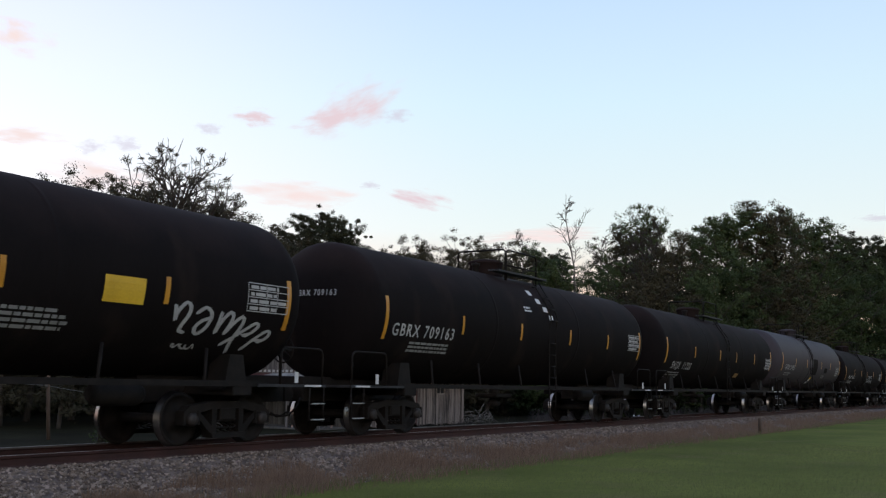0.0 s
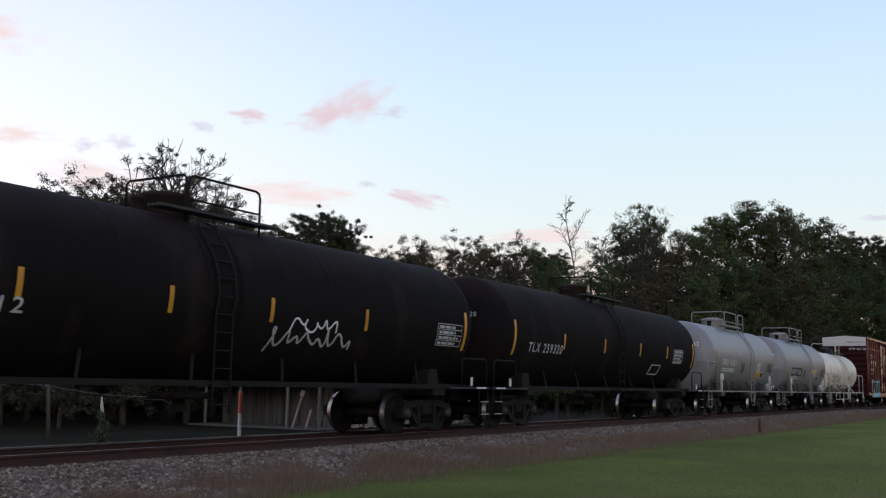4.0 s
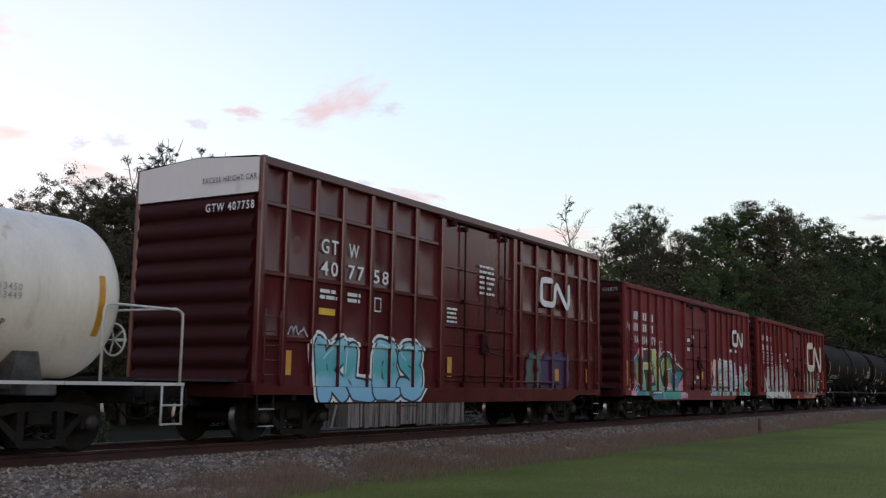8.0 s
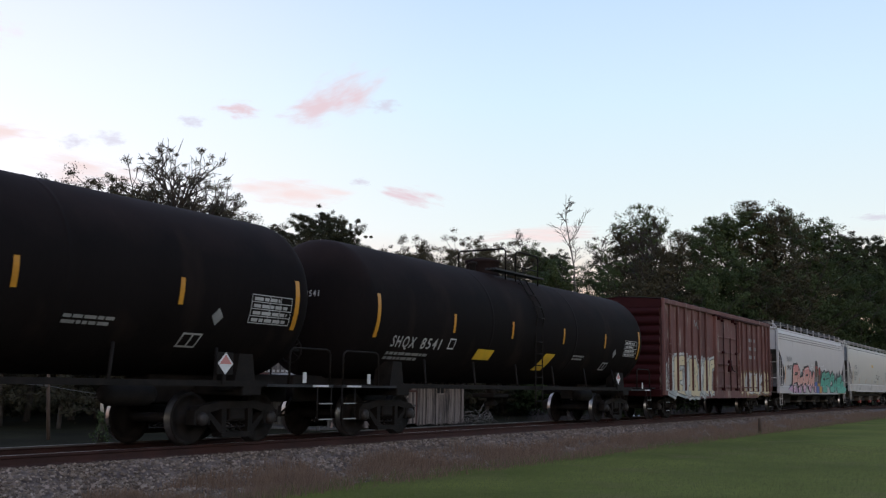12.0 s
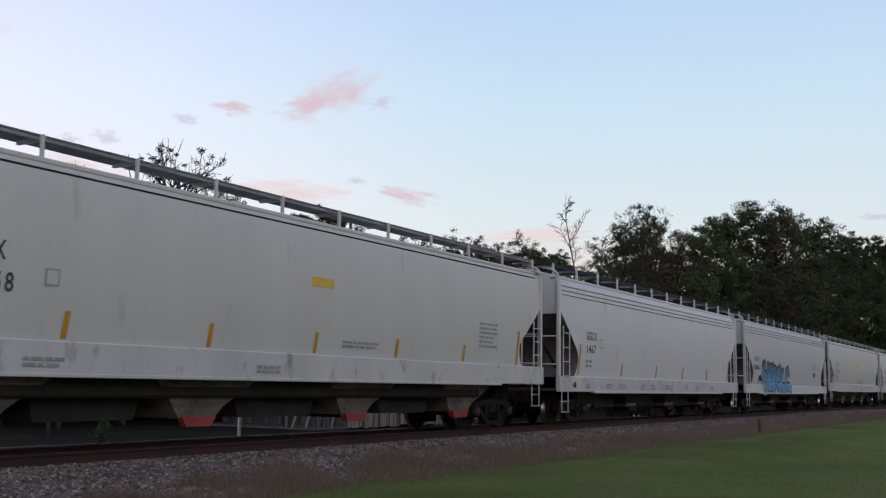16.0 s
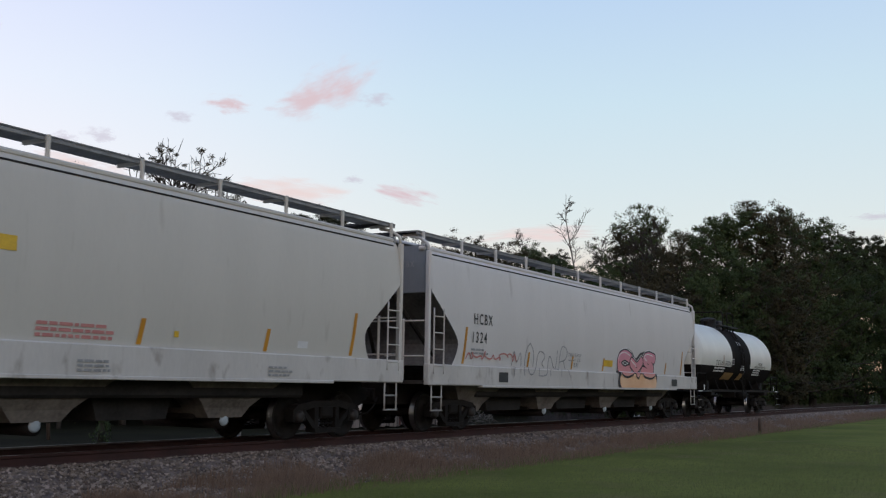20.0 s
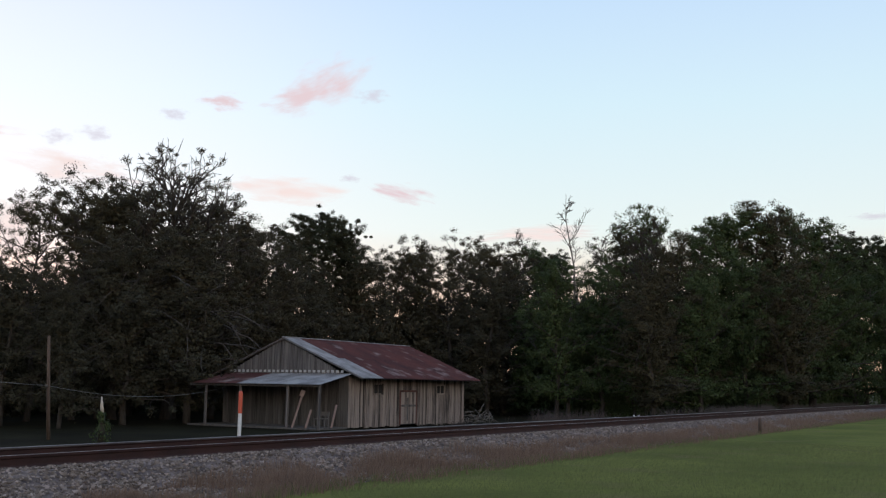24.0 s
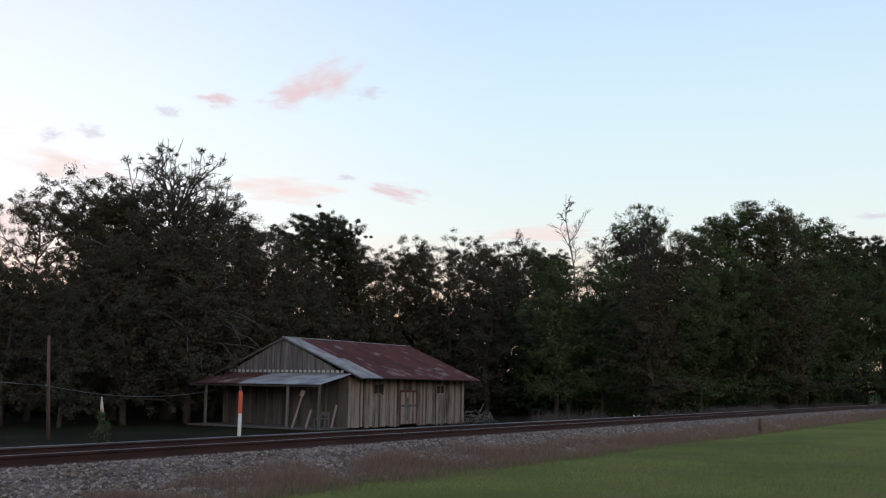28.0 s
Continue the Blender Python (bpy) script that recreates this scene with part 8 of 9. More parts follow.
for u0, u1, txt, lab, seed in ((67.45, 83.05, "8559", "black tank car with narrow amber edge stripes", 41), (85.7, 101.42, "8541", "black tank car with two yellow placards on its side", 42)):
    car, sh, sd, hf = tank_car(u0, u1, 1.52, 2.7, BLK, lab, stripes=(-4.63, -1.6, 1.65, 4.8), ladder_x=0.0, rails=((-3.5, -0.6), (0.0, 1.45)))
    letters(sh, sd, "SHQX", -7.1, 1.92, 0.24, DULLW, 0.95)
    letters(sh, sd, txt, -5.9, 1.92, 0.24, DULLW, 0.85)
    patch(sh, sd, "placard_frame", -4.7, -4.42, 1.95, 2.2, WHITE)
    patch(sh, sd, "placard_field", -4.67, -4.45, 1.98, 2.17, BLK, 0.01)
    bars(sh, sd, -7.1, 1.75, 1.9, 2, 0.06, DIM, seed)
    data_panel(sh, sd, 6.5, 2.65, seed + 2)
    shape(sh, sd, "small_diamond", [[(5.72, 2.05), (5.86, 2.2), (5.72, 2.35), (5.58, 2.2)]], DIM, 0.008)
    bars(sh, sd, 2.6, 2.0, 1.0, 2, 0.05, DIM, seed + 5)
    patch(sh, sd, "placard_frame", 5.05, 5.5, 1.66, 1.9, STENCIL, 0.006, 0.04)
    patch(sh, sd, "placard_field", 5.09, 5.27, 1.69, 1.87, BLK, 0.01, 0.03)
    patch(sh, sd, "placard_field", 5.31, 5.47, 1.69, 1.87, BLK, 0.01, 0.03)
    end_letters(car, sd.nose, "SHQX " + txt, 0.3, 2.9, 0.13, DULLW)
    px = 5.9
    rim = Side(lambda z: 1.5)
    part("placard_holder", Geo().box(px - 0.2, px + 0.2, -1.5, -1.48, 1.22, 1.6, 0.005).box(px - 0.04, px + 0.04, -1.49, -1.46, 1.05, 1.22), STEEL, car)
    shape(car, rim, "hazard_placard", [[(px, 1.22), (px + 0.19, 1.41), (px, 1.6), (px - 0.19, 1.41)]], WHITE, 0.006)
    shape(car, rim, "hazard_mark", [[(px - 0.15, 1.4), (px + 0.15, 1.4), (px, 1.56)]], REDP, 0.01)
    if txt == "8541":
        patch(sh, sd, "yellow_placard", -3.26, -2.4, 1.75, 2.01, YELLOW, lean=0.05)
        patch(sh, sd, "yellow_placard", 0.42, 1.05, 1.56, 2.03, YELLOW, lean=0.3)

car, sh, sd, hf = boxcar(103.7, 119.5, 4.42, OXIDE4, "faded chalky-red old boxcar with peeling white graffiti", [-7.1, -6.2, -5.3, -4.4, -3.5, -2.6, 2.9, 3.8, 4.7, 5.6, 6.5, 7.2], (-1.3, 2.2), [(-5.6, 0.87), (-5.2, 0.76), (5.2, 0.76), (5.6, 0.87)], OXDARK, roof_mat=OXDARK)
throwup(sh, sd, "SEABON", -7.4, -1.9, 0.85, (1.3, 1.45, 1.2, 1.4), 0.17, (MIXS, CREAM), 37, WORNP, 0.035, MIXS, 0.09, bubble=0, block=0.7, lap=1.25)
throwup(sh, sd, "RGEKS", 2.5, 7.5, 0.9, (0.95, 1.05, 0.9), 0.15, (CREAM, SILVER), 38, WORNP, 0.035, BROWNP, 0.05, bubble=0, block=0.7, lap=1.25)
tag(sh, rb, -4.4, -3.6, 3.2, 4.0, DIM, 10, 3, 0.06)
bars(sh, rb, 4.0, 3.3, 1.6, 3, 0.16, DIM, 39, 2.4)

# covered hoppers
car, sh, sd, hf = hopper(121.46, 140.1, HOPG, "light grey covered hopper with pink and green graffiti", (0.97, 1.32), True, HOPG, (-6.3, -2.2, 1.8, 5.9), gates="grey")
letters(sh, sd, "NAHX", -7.47, 2.65, 0.25, DIMB, 1.15)
letters(sh, sd, "581071", -7.47, 2.22, 0.24, BLACKP, 1.2)
outer = Side(lambda z: max(1.6, sd.half(max(z, 1.33))) if z < 1.4 else sd.half(z))
SMOKE = mk("grey_smoke_spray", (0.13, 0.13, 0.14), (0.26, 0.26, 0.27), 0.6, bump=0, scale=3)
PINKM = mk("rose_mauve_spray_paint", (0.42, 0.24, 0.40), (0.6, 0.38, 0.52), 0.5, bump=0, scale=1.5)
MINT = mk("light_mint_spray_paint", (0.13, 0.42, 0.34), (0.22, 0.55, 0.44), 0.5, bump=0, scale=1.5)
r = random.Random(77)
for k in range(9):
    shape(sh, outer, "graffiti_cloud", [blob(r, 1.6 + k * 0.82, 1.95 + 0.12 * math.sin(k * 2.1), 0.8, 0.75, 16, 0.06, 0.9)], SMOKE, 0.0042 + 0.0001 * k)
for k in range(4):
    shape(sh, outer, "graffiti_cloud", [blob(r, -3.9 + k * 0.9, 1.85 + 0.1 * math.sin(k * 2.7), 0.8, 0.6, 16, 0.06, 0.9)], SMOKE, 0.0042 + 0.0001 * k)
shape(sh, outer, "graffiti_base", [[(-7.45, 1.18), (-6.6, 1.42), (-5.6, 1.36), (-4.6, 1.0), (-6.2, 1.0), (-6.9, 1.1)]], PINKM, 0.0052)
line2(sh, outer, "graffiti_outline", [(-7.45, 1.18), (-6.6, 1.42), (-5.6, 1.36), (-4.6, 1.0)], 0.06, INK, 0.005)
throwup(sh, outer, "PHRM", -6.0, -0.55, 1.0, (1.5, 1.32, 1.4, 1.2), 0.19, faded("mauve_to_rose_spray", [(1.0, (0.5, 0.32, 0.52)), (1.35, (0.62, 0.36, 0.42)), (1.55, (0.66, 0.36, 0.3)), (2.5, (0.6, 0.2, 0.2))], 0.12), 43, None, 0.055, None, 0, (-0.2, 0.05), CHALK, 0.14, 0, 1.0, 0.7, 1.25)
throwup(sh, outer, "GROWES", 1.6, 9.1, 1.0, (1.3, 1.25, 1.12, 1.1, 1.0, 0.75), 0.17, faded("mint_to_teal_spray", [(1.0, (0.12, 0.42, 0.33)), (1.4, (0.1, 0.4, 0.31)), (2.3, (0.045, 0.27, 0.21))], 0.12), 44, None, 0.05, None, 0, (-0.14, 0.05), MINT, 0.1, 0, 1.0, 0.8, 1.28)
for x, z in ((-1.0, 2.6), (-1.2, 2.45), (1.9, 2.6), (2.5, 2.45)):
    tag(sh, outer, x - 0.4, x + 0.35, z - 0.07, z + 0.07, CHALK, int(x * 7) + 90, 3, 0.03)
# two painted figures, kept to plain patches of colour
BROWNF = mk("brown_spray_paint", (0.12, 0.06, 0.035), (0.22, 0.12, 0.07), 0.5, bump=0)
DEEPRED = mk("deep_red_spray_paint", (0.22, 0.02, 0.025), (0.34, 0.04, 0.045), 0.5, bump=0)
NAVY = mk("strong_blue_spray_paint", (0.03, 0.07, 0.3), (0.07, 0.14, 0.45), 0.5, bump=0)
for x, top_, coat, tall in ((0.0, 2.88, NAVY, True), (0.88, 2.52, ORANGE, False)):
    shape(sh, outer, "graffiti_figure", [[(x - 0.55, 1.0), (x + 0.5, 1.0), (x + 0.52, 1.5), (x + 0.3, top_ - 0.78), (x - 0.3, top_ - 0.78), (x - 0.56, 1.55)]], SMOKE, 0.019)
    shape(sh, outer, "graffiti_figure", [[(x - 0.26, 1.0), (x + 0.22, 1.0), (x + 0.28, 1.62), (x - 0.28, 1.66)]], coat, 0.0205)
    shape(sh, outer, "graffiti_figure", [[(x - 0.3, top_ - 0.95), (x + 0.3, top_ - 0.95), (x + 0.42, top_ - 0.55), (x + 0.34, top_ - 0.12), (x + 0.1, top_), (x - 0.2, top_ - 0.02), (x - 0.36, top_ - 0.2), (x - 0.42, top_ - 0.6)]], INK, 0.022)
    shape(sh, outer, "graffiti_figure", [[(x - 0.17, top_ - 0.96), (x + 0.15, top_ - 0.96), (x + 0.23, top_ - 0.6), (x + 0.2, top_ - 0.42), (x - 0.22, top_ - 0.42), (x - 0.24, top_ - 0.62)]], BROWNF, 0.0235)
    shape(sh, outer, "graffiti_figure", [[(x - 0.34, top_ - 0.46), (x + 0.34, top_ - 0.46), (x + 0.32, top_ - 0.33), (x - 0.32, top_ - 0.33)] if tall else [(x - 0.3, top_ - 0.46), (x + 0.3, top_ - 0.46), (x + 0.24, top_ - 0.12), (x, top_), (x - 0.24, top_ - 0.12)]], DEEPRED, 0.025)
patch(sh, sd, "reflector_stripe", -7.9, -7.78, 1.47, 2.38, AMBER)
end_letters(car, lambda y, z: -hf + 0.1, "NAHX", -0.5, 3.9, 0.14, DIMB)

car, sh, sd, hf = hopper(141.75, 161.8, HOPW, "off-white covered hopper with red discharge gates", (1.16, 1.62), False, SILLW, (-7.0, -2.6, 2.0, 6.4), GRED, 4.24)
letters(sh, sd, "WLPX", -7.83, 2.70, 0.26, BLACKP, 0.88)
letters(sh, sd, "921258", -7.88, 2.27, 0.26, BLACKP, 1.08)
bars(sh, sd, -7.9, 2.05, 0.9, 2, 0.07, DIMB, 45, 2.0)
patch(sh, sd, "yellow_placard", -0.27, 0.43, 2.95, 3.13, YELLOW)
for x in (-5.88, -2.93, -0.06, 2.77, 5.68):
    patch(sh, sd, "reflector_stripe", x - 0.05, x + 0.05, 1.67, 2.07, AMBER, lean=0.03)
for x in (-8.45, 8.5):
    patch(sh, sd, "reflector_stripe", x - 0.05, x + 0.05, 1.66, 2.54, AMBER, lean=0.05)
patch(sh, sd, "placard_frame", -6.3, -6.05, 2.4, 2.65, DIMB)
patch(sh, sd, "placard_field", -6.27, -6.08, 2.43, 2.62, HOPW, 0.01)
bars(sh, sd, 6.4, 2.6, 1.0, 6, 0.05, DIMB, 46, 2.2)
bars(sh, sd, 0.8, 1.9, 1.6, 2, 0.05, DIMB, 47)
bars(sh, Side(lambda z: 1.6), -6.6, 1.35, 0.8, 2, 0.05, DIMB, 48)
bars(sh, Side(lambda z: 1.6), -1.8, 1.35, 0.9, 2, 0.05, DIMB, 49)
end_letters(car, lambda y, z: -hf + 0.1, "WLPX", -0.6, 3.75, 0.14, DIMB)

car, sh, sd, hf = hopper(162.9, 181.7, HOPC, "pale covered hopper with clean white side sill", (0.97, 1.40), True, SILLW, (-6.3, -2.2, 1.8, 5.9), gates="flat")
letters(sh, sd, "GGCX", -7.42, 2.53, 0.25, BLACKP, 0.78)
letters(sh, sd, "1467", -7.40, 2.14, 0.25, BLACKP, 0.68)
bars(sh, sd, -7.45, 1.85, 0.6, 2, 0.07, DIMB, 50, 2.0)
patch(sh, sd, "placard_frame", -6.4, -6.1, 2.3, 2.6, DIMB)
patch(sh, sd, "placard_field", -6.37, -6.13, 2.33, 2.57, HOPC, 0.01)
for x in (-4.48, -1.13, 1.85, 4.92):
    patch(sh, sd, "reflector_stripe", x - 0.05, x + 0.05, 1.48, 1.9, AMBER, lean=0.06)
for x in (-7.98, 7.95):
    patch(sh, sd, "reflector_stripe", x - 0.05, x + 0.05, 1.47, 2.38, AMBER, lean=0.1)
for k, x in enumerate((-7.6, -6.0, -4.9, -2.9, -1.9, -0.4, 1.9, 3.2, 5.2)):
    bars(sh, Side(lambda z: 1.6), x, 1.17, 0.4 + 0.15 * (k % 3), 2, 0.05, DIMB, 51 + k)
part("sill_hole", Geo().lathe([(-0.01, 0.001), (-0.01, 0.09), (0.0, 0.09)], "y", (-8.4, -1.6, 1.18), 16), BLACKP, car)

car, sh, sd, hf = hopper(183.15, 201.8, HOPG, "light grey covered hopper with a blue graffiti piece", (0.98, 1.36), True, HOPC, (-6.3, -2.2, 1.8, 5.9), gates="flat")
letters(sh, sd, "ACFX", -7.65, 2.47, 0.22, BLACKP, 0.85)
letters(sh, sd, "68262", -7.68, 2.08, 0.22, BLACKP, 0.95)
blue_on = Side(lambda z: max(1.6, sd.half(max(z, 1.37))) if z < 1.44 else sd.half(z))
for k, (x, z, w_) in enumerate(((-6.2, 1.75, 0.55), (-6.0, 1.15, 0.6), (-0.6, 1.95, 0.5), (-0.4, 1.3, 0.55))):
    shape(sh, blue_on, "graffiti_cloud", [blob(random.Random(80 + k), x, z, w_, w_, 18, 0.1, 0.9)], LIME if k % 2 else GREEN, 0.003 + 0.0002 * k)
throwup(sh, blue_on, "HEROLL", -6.0, -0.5, 1.0, (1.45, 1.35, 1.28, 1.25, 1.2, 1.2), 0.2, faded("steel_blue_spray", [(1.0, (0.1, 0.26, 0.42)), (1.5, (0.13, 0.32, 0.5)), (2.0, (0.07, 0.17, 0.28)), (2.4, (0.03, 0.06, 0.1))], 0.3), 61, mk("ink_blue_spray_outline", (0.012, 0.025, 0.05), (0.03, 0.06, 0.1), 0.5, bump=0), 0.05, None, 0, (0.06, 0.1), BLUE, 0.02, 0, 1.0, 0.8, 1.3)
tag(sh, blue_on, -6.9, -6.3, 1.4, 1.9, INK, 91, 4, 0.12)
tag(sh, blue_on, -0.2, 1.0, 1.8, 2.1, REDP, 92, 5, 0.025)
for x in (-7.9, 7.9):
    patch(sh, sd, "reflector_stripe", x - 0.05, x + 0.05, 1.45, 2.3, AMBER)
patch(sh, sd, "number_panel", 5.6, 6.1, 1.9, 2.15, BLACKP)
bars(sh, sd, 5.4, 2.6, 0.9, 4, 0.05, DIMB, 62, 2.0)

car, sh, sd, hf = hopper(203.0, 223.1, HOPW, "cream-white covered hopper with red stencilled notes", (1.14, 1.60), False, SILLW, (-7.0, -2.6, 1.25, 5.2), STEEL, 4.26, gates="tube")
letters(sh, sd, "WLPX", -7.8, 2.70, 0.26, BLACKP, 0.9)
letters(sh, sd, "110534", -7.85, 2.27, 0.26, BLACKP, 1.1)
bars(sh, sd, -7.9, 2.05, 0.9, 3, 0.07, DIMB, 63, 2.0)
patch(sh, sd, "yellow_placard", -0.5, 0.3, 2.83, 3.04, YELLOW)
bars(sh, sd, 0.72, 1.86, 1.5, 3, 0.05, REDP, 64, 1.7)
for x in (-5.9, -3.0, -0.1, 2.62, 5.59):
    patch(sh, sd, "reflector_stripe", x - 0.05, x + 0.05, 1.65, 2.06, AMBER, lean=0.06)
for x in (-8.4, 8.2):
    patch(sh, sd, "reflector_stripe", x - 0.05, x + 0.05, 1.66, 2.52, AMBER, lean=0.1)
patch(sh, sd, "round_mark", 3.35, 3.45, 1.8, 1.9, YELLOW)
patch(sh, sd, "white_card", 6.5, 6.8, 1.75, 1.88, WHITE)
bars(sh, Side(lambda z: 1.6), 1.4, 1.35, 0.7, 3, 0.04, DIMB, 65)
bars(sh, Side(lambda z: 1.6), 5.6, 1.35, 0.7, 3, 0.04, DIMB, 66)

car, sh, sd, hf = hopper(224.14, 244.07, HOPC, "pale covered hopper with a peach bubble graffiti", (1.10, 1.56), False, SILLW, (-7.0, -2.6, 2.0, 6.4), STEEL, 4.26, gates="tube")
letters(sh, sd, "HCBX", -7.85, 2.60, 0.26, BLACKP, 0.95)
letters(sh, sd, "1324", -7.9, 2.15, 0.26, BLACKP, 0.72)
bars(sh, sd, -7.95, 1.95, 0.9, 2, 0.05, DIMB, 67)
low = Side(lambda z: 1.605 if z < 1.62 else sd.half(z))
fat(sh, low, "graffiti_outline", [smooth([(1.9, 1.3), (2.1, 1.95), (2.7, 2.15), (3.3, 1.7), (4.0, 2.1), (4.7, 1.95), (5.1, 1.3), (1.9, 1.3)], 1)], 0.3, INK, 0.0035, 1.12)
fat(sh, low, "graffiti_letter", [[(2.0, 1.34), (5.0, 1.34)]], 0.24, PEACH, 0.0045, 1.12, label="peach sprayed base of the piece")
throwup(sh, low, "CYS", 1.75, 5.2, 1.42, (0.92, 0.7, 0.88), 0.16, faded("peach_to_pink_spray", [(1.35, (0.66, 0.42, 0.26)), (1.6, (0.62, 0.26, 0.26)), (2.4, (0.6, 0.24, 0.34))], 0.08), 68, None, 0.05, CHALK, 0.02, None, CHALK, 0.0, 2)
tag(sh, sd, -8.2, -5.4, 1.68, 2.0, REDP, 11, 9, 0.04)
for k, ch in enumerate("MOBNR"):
    fat(sh, low, "graffiti_tag", [smooth([(-5.75 + 0.74 * k + 0.6 * a, 1.4 + (0.75 + 0.12 * math.sin(k * 2)) * b) for a, b in pts], 2) for pts in BONES[ch]], 0.018, DIMB, 0.004)
letters(sh, sd, "THE EASY", -2.2, 1.99, 0.1, DIMB, 0.95)
letters(sh, sd, "IS", -1.5, 1.85, 0.1, DIMB, 0.2)
letters(sh, sd, "ER", -1.75, 1.7, 0.11, DIMB, 0.3)
tag(sh, sd, -2.2, -1.65, 1.84, 1.93, DIMB, 14, 4, 0.02)
patch(sh, sd, "yellow_placard", 0.58, 1.3, 1.77, 1.97, YELLOW)
for x in (-8.3, 8.2):
    patch(sh, sd, "reflector_stripe", x - 0.05, x + 0.05, 1.62, 2.5, AMBER, lean=0.1)
for x in (-4.8, -1.9, 0.5, 6.4):
    patch(sh, sd, "reflector_stripe", x - 0.05, x + 0.05, 1.62, 2.02, AMBER, lean=0.06)
patch(sh, Side(lambda z: 1.6), "number_panel", -6.6, -6.1, 1.2, 1.45, BLACKP)
patch(sh, Side(lambda z: 1.6), "number_panel", 6.9, 7.5, 1.2, 1.45, BLACKP)
end_letters(car, lambda y, z: -hf + 0.1, "HCBX", -0.6, 3.8, 0.14, DIMB)

car, sh, sd, hf = tank_car(245.6, 256.7, 1.45, 2.5, WHT2, "white tank car with black belt and black lower half", stripes=(-2.7,), long_stripe=False, stripe_mat=BROWNP, dome_r=0.34, deck=GRATE, ladder_x=0.2, split=(2.1, -1.36, 1.74, BLK), rails=((-2.6, -0.3), (0.4, 1.4)))
letters(sh, sd, "TCLX 163062", -3.84, 2.14, 0.2, BLACKP, 2.48)
patch(sh, sd, "placard_frame", -1.3, -1.02, 2.2, 2.46, WHITE)
patch(sh, sd, "placard_field", -1.27, -1.05, 2.23, 2.43, BLK2, 0.01)
letters(sh, sd, "SODIUM", 3.1, 2.28, 0.11, BLACKP, 0.75)
letters(sh, sd, "HYDROXIDE SOLUTION", 2.55, 2.13, 0.11, BLACKP, 1.95)
bars(sh, sd, -3.9, 1.98, 2.0, 2, 0.07, WHITE, 71)
for x in (-2.3, -1.6, 0.1):
    patch(sh, sd, "yellow_placard", x, x + 0.75, 1.55, 1.85, BROWNP, lean=0.15)
bars(sh, sd, 0.2, 2.15, 0.8, 3, 0.05, WHITE, 72)
bars(sh, sd, 2.4, 2.0, 1.6, 3, 0.06, WHITE, 73)
bars(sh, sd, 0.0, 3.2, 0.5, 2, 0.05, WHITE, 74)
end_letters(car, sd.nose, "TCLX 163062", 0.3, 2.95, 0.15, BLACKP)

# ---- ties, stones, weeds and grass ----
tie_mesh = Geo().box(-0.115, 0.115, -1.3, 1.3, -0.17, 0.0, 0.012).mesh("tie", TIEWOOD)
plate_mesh = Geo().box(-0.09, 0.09, -0.2, 0.2, 0.0, 0.012).mesh("tie_plate", RUSTY)
rr = random.Random(4)
for i in range(200):
    put("tie", tie_mesh, track, pose(2 + i * 0.5 + rr.uniform(-0.03, 0.03), rr.uniform(-0.04, 0.04), RAIL - 0.188 + rr.uniform(-0.008, 0.004), 0, 0, rr.uniform(-1, 1)))


def scatter_stones(n, seed):
    r = random.Random(seed)
    vs, fs = [], []
    oct_ = [(1, 0, 0), (-1, 0, 0), (0, 1, 0), (0, -1, 0), (0, 0, 1), (0, 0, -1)]
    tri = [(0, 2, 4), (2, 1, 4), (1, 3, 4), (3, 0, 4), (2, 0, 5), (1, 2, 5), (3, 1, 5), (0, 3, 5)]
    pz = [-3.15, -2.75, -2.2, -1.75, -1.5, -1.22, -0.85, 0.7]
    zz = [-0.08, 0.02, 0.17, 0.25, 0.36, 0.415, 0.40, 0.39]
    for _ in range(n):
        x = 7 + 75 * r.random() ** 1.6
        y = r.uniform(-3.05, -0.88) if r.random() < 0.95 else r.uniform(-0.6, 0.6)
        z = float(np.interp(y, pz, zz))
        s = r.choice((0.014, 0.018, 0.022, 0.028, 0.036, 0.045)) * r.uniform(0.8, 1.2)
        rot = Euler((r.uniform(0, 6), r.uniform(0, 6), r.uniform(0, 6))).to_matrix()
        o = len(vs)
        for c in oct_:
            q = rot @ Vector(c) * s * r.uniform(0.7, 1.25)
            vs.append((x + q.x, TRACK + y + q.y, z + q.z * 0.8 + 0.008))
        fs += [tuple(o + i for i in t) for t in tri]
    me = bpy.data.meshes.new("ballast_stones")
    me.from_pydata(vs, [], fs)
    m = leaf_mat("broken_granite", (0.016, 0.012, 0.010), (0.7, 0.62, 0.58))
    ramp_ = next(q for q in m.node_tree.nodes if q.type == "VALTORGB").color_ramp
    ramp_.elements.new(0.55).color = (0.19, 0.15, 0.122, 1)
    ramp_.elements.new(0.8).color = (0.34, 0.275, 0.235, 1)
    me.materials.append(m)
    return tagged(put("ballast_stones", me), "loose grey and pinkish crushed stones on the ballast", "ballast stones", kind="stuff")


scatter_stones(34000, 6)


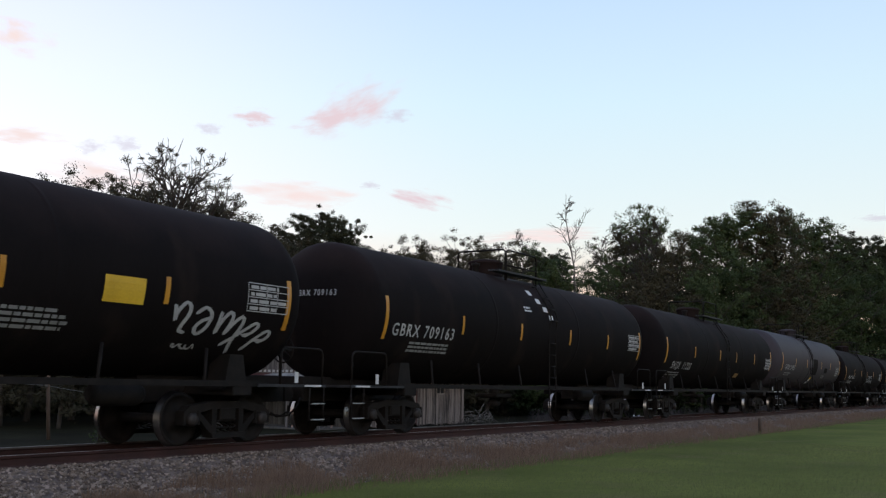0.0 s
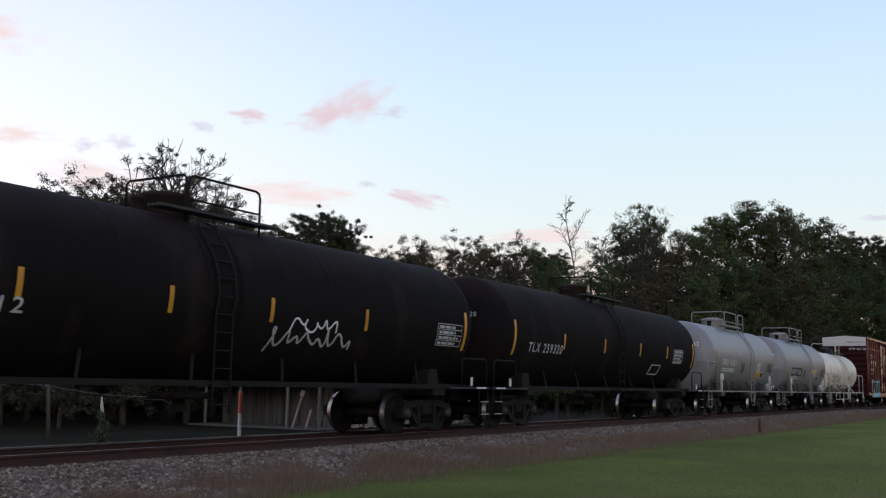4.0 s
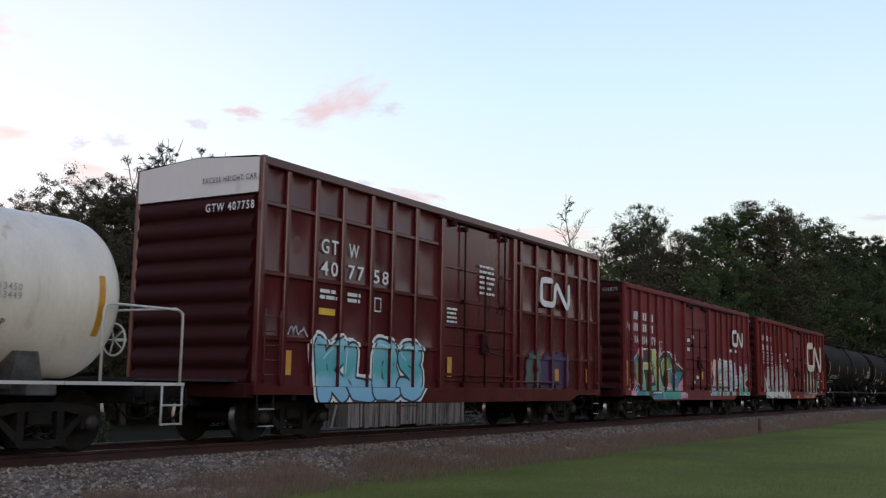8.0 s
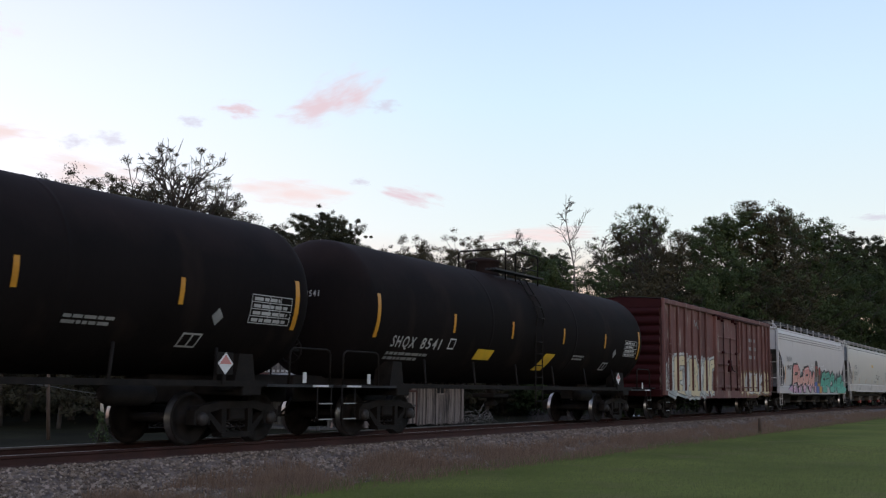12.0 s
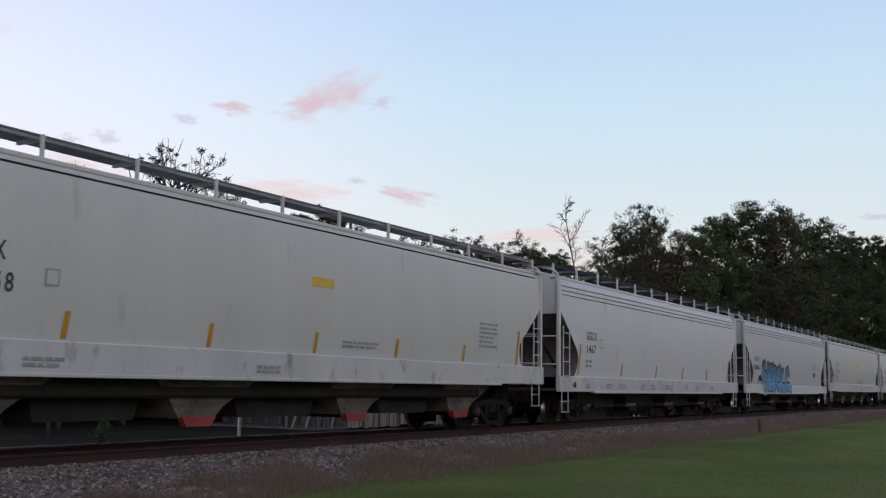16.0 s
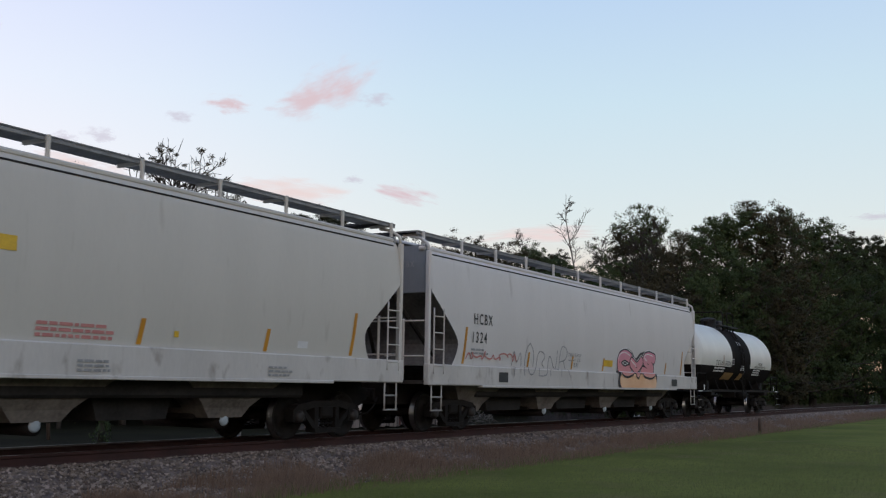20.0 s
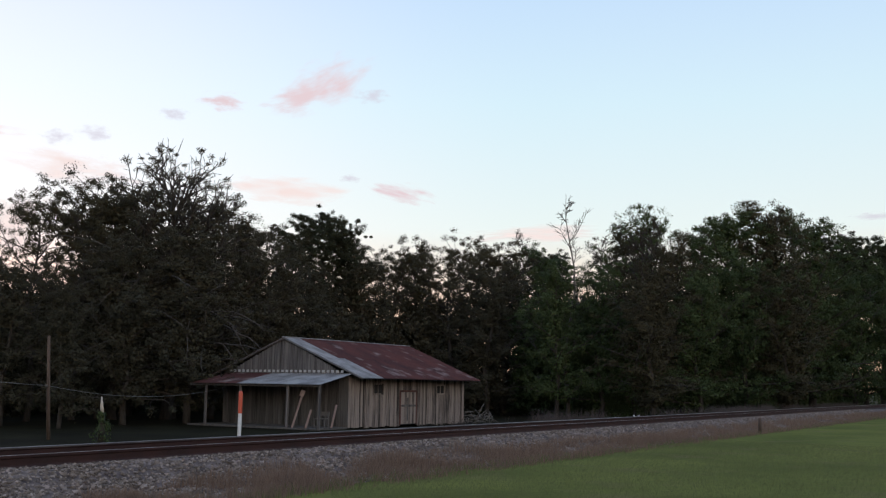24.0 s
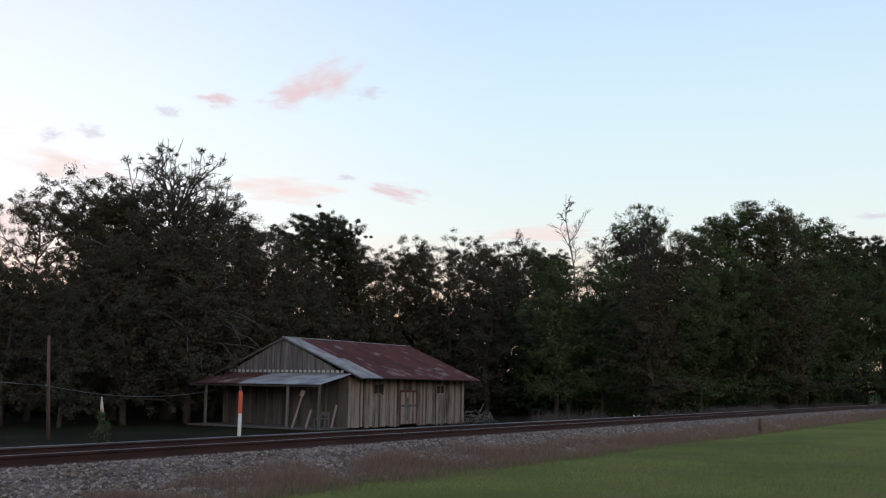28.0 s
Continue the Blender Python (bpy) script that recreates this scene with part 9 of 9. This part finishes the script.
def blades(name, label, spots, low, high, width, mat, seed, category):
    """Blades of grass bent by the wind, one a spot."""
    r = random.Random(seed)
    vs, fs = [], []
    for x, y, z, k in spots:
        h = r.uniform(low, high) * k
        a = radians(38) + r.uniform(-1.4, 1.4)
        b = r.uniform(0.15, 1.1) * h
        w = width * r.uniform(0.6, 1.3)
        c, s = math.cos(a), math.sin(a)
        o = len(vs)
        vs += [(x - s * w, y + c * w, z), (x + s * w, y - c * w, z), (x + c * b * 0.4 + s * w * 0.6, y + s * b * 0.4 - c * w * 0.6, z + h * 0.6), (x + c * b * 0.4 - s * w * 0.6, y + s * b * 0.4 + c * w * 0.6, z + h * 0.6), (x + c * b, y + s * b, z + h)]
        fs += [(o, o + 1, o + 2, o + 3), (o + 3, o + 2, o + 4)]
    me = bpy.data.meshes.new(name)
    me.from_pydata(vs, [], fs)
    me.polygons.foreach_set("use_smooth", [True] * len(fs))
    me.normals_split_custom_set_from_vertices([(-0.25, -0.3, 0.92)] * len(vs))
    me.materials.append(mat)
    return tagged(put(name, me), label, category, kind="stuff")


DRY = leaf_mat("dry_weeds", (0.08, 0.046, 0.028), (0.32, 0.2, 0.125))
GRASS = leaf_mat("grass_blades", (0.05, 0.064, 0.014), (0.14, 0.15, 0.038))
r = random.Random(9)
def bed_z(x, y):
    """The height of lawn or ballast slope, whichever is higher."""
    return max(ground_z(x, y), float(np.interp(y - TRACK, [-3.15, -2.75, -2.2, -1.75], [-0.08, 0.02, 0.17, 0.25])) if y > TRACK - 3.15 else -1.0)


spots, green = [], []
while len(spots) < 85000:
    x = 6 + 90 * r.random() ** 1.7
    y = r.gauss(11.05, 0.42)
    n = noise.noise((x * 0.55, y * 1.3, 2.0)) + 0.5 * noise.noise((x * 1.7, y * 2.5, 4.0))
    if n < -0.5 + 0.35 * r.random() or y > min(11.95, 11.0 + (x - 9) * 0.18) or y < 10.0:
        continue
    spots.append((x, y, bed_z(x, y) - 0.02, 0.5 + 0.8 * max(0, n + 0.3)))
    if r.random() < 0.12 and y < 11.0:
        green.append((x, y - 0.2, bed_z(x, y - 0.2) - 0.02, 1.0))
blades("dry_weeds", "dry brown weeds along the foot of the ballast", spots, 0.07, 0.30, 0.005, DRY, 10, "weeds")
blades("green_weeds", "ragged green grass at the lawn's unmown edge", green, 0.08, 0.2, 0.006, GRASS, 13, "weeds")
spots = []
while len(spots) < 70000:
    x = 9 + 26 * r.random() ** 1.4
    y = r.uniform(1.0, 10.6)
    if y > 0.75 * x:
        continue
    spots.append((x, y, ground_z(x, y) - 0.005, 1.0))
blades("lawn_grass", "short mown green lawn grass", spots, 0.02, 0.05, 0.005, leaf_mat("lawn_blades", (0.068, 0.078, 0.02), (0.15, 0.15, 0.05)), 11, "grass")
spots = []
while len(spots) < 9000:
    x, y = r.uniform(30, 110), r.gauss(17.6, 0.7)
    if noise.noise((x * 0.3, y, 5.0)) < 0.05 + (0.25 if x < 60 else 0):
        continue
    spots.append((x, y, ground_z(x, y) - 0.02, 1.0))
blades("tall_weeds", "reddish brown tall weeds behind the track", spots, 0.3, 0.9, 0.012, leaf_mat("dull_brown_weeds", (0.03, 0.022, 0.016), (0.1, 0.068, 0.05)), 12, "weeds")


# ---- what moves ----
def travelled(t):
    """How far the train has gone, in metres, since it stood at its plan position."""
    d = t - 8.0
    return SPEED * d + GAIN * d * d / 2


def motions():
    times = [0.0, 4.0, 8.0, 12.0, 16.0, 20.0, 24.0, 28.0]
    for ob, u in CARS:
        walk(ob, [(t, pose(u - travelled(t), TRACK, RAIL)) for t in times])
    base = {ob: u for ob, u in CARS}
    for w, car, a, x in WHEELS:
        # a wheel is keyed to roll while its axle passes the stretch of track before the camera
        rows = []
        for k in range(0, 841):
            t = k / 30
            at = base[car] + x + a - travelled(t)
            if k in (0, 840) or 4.0 < at < 62.0:
                far = max(4.0, min(62.0, at))
                rows.append((t, pose(a, 0, 0.457, 0, math.degrees((far - 4.0) / 0.457) % 360, 0)))
        walk(w, rows)
    for ob, a, b, tilt in CLOUDS:
        a, b = Vector(a), Vector(b)
        walk(ob, [(t, look(a.lerp(b, t / 28.0), EYE, tilt)) for t in (0.0, 14.0, 28.0)])


motions()
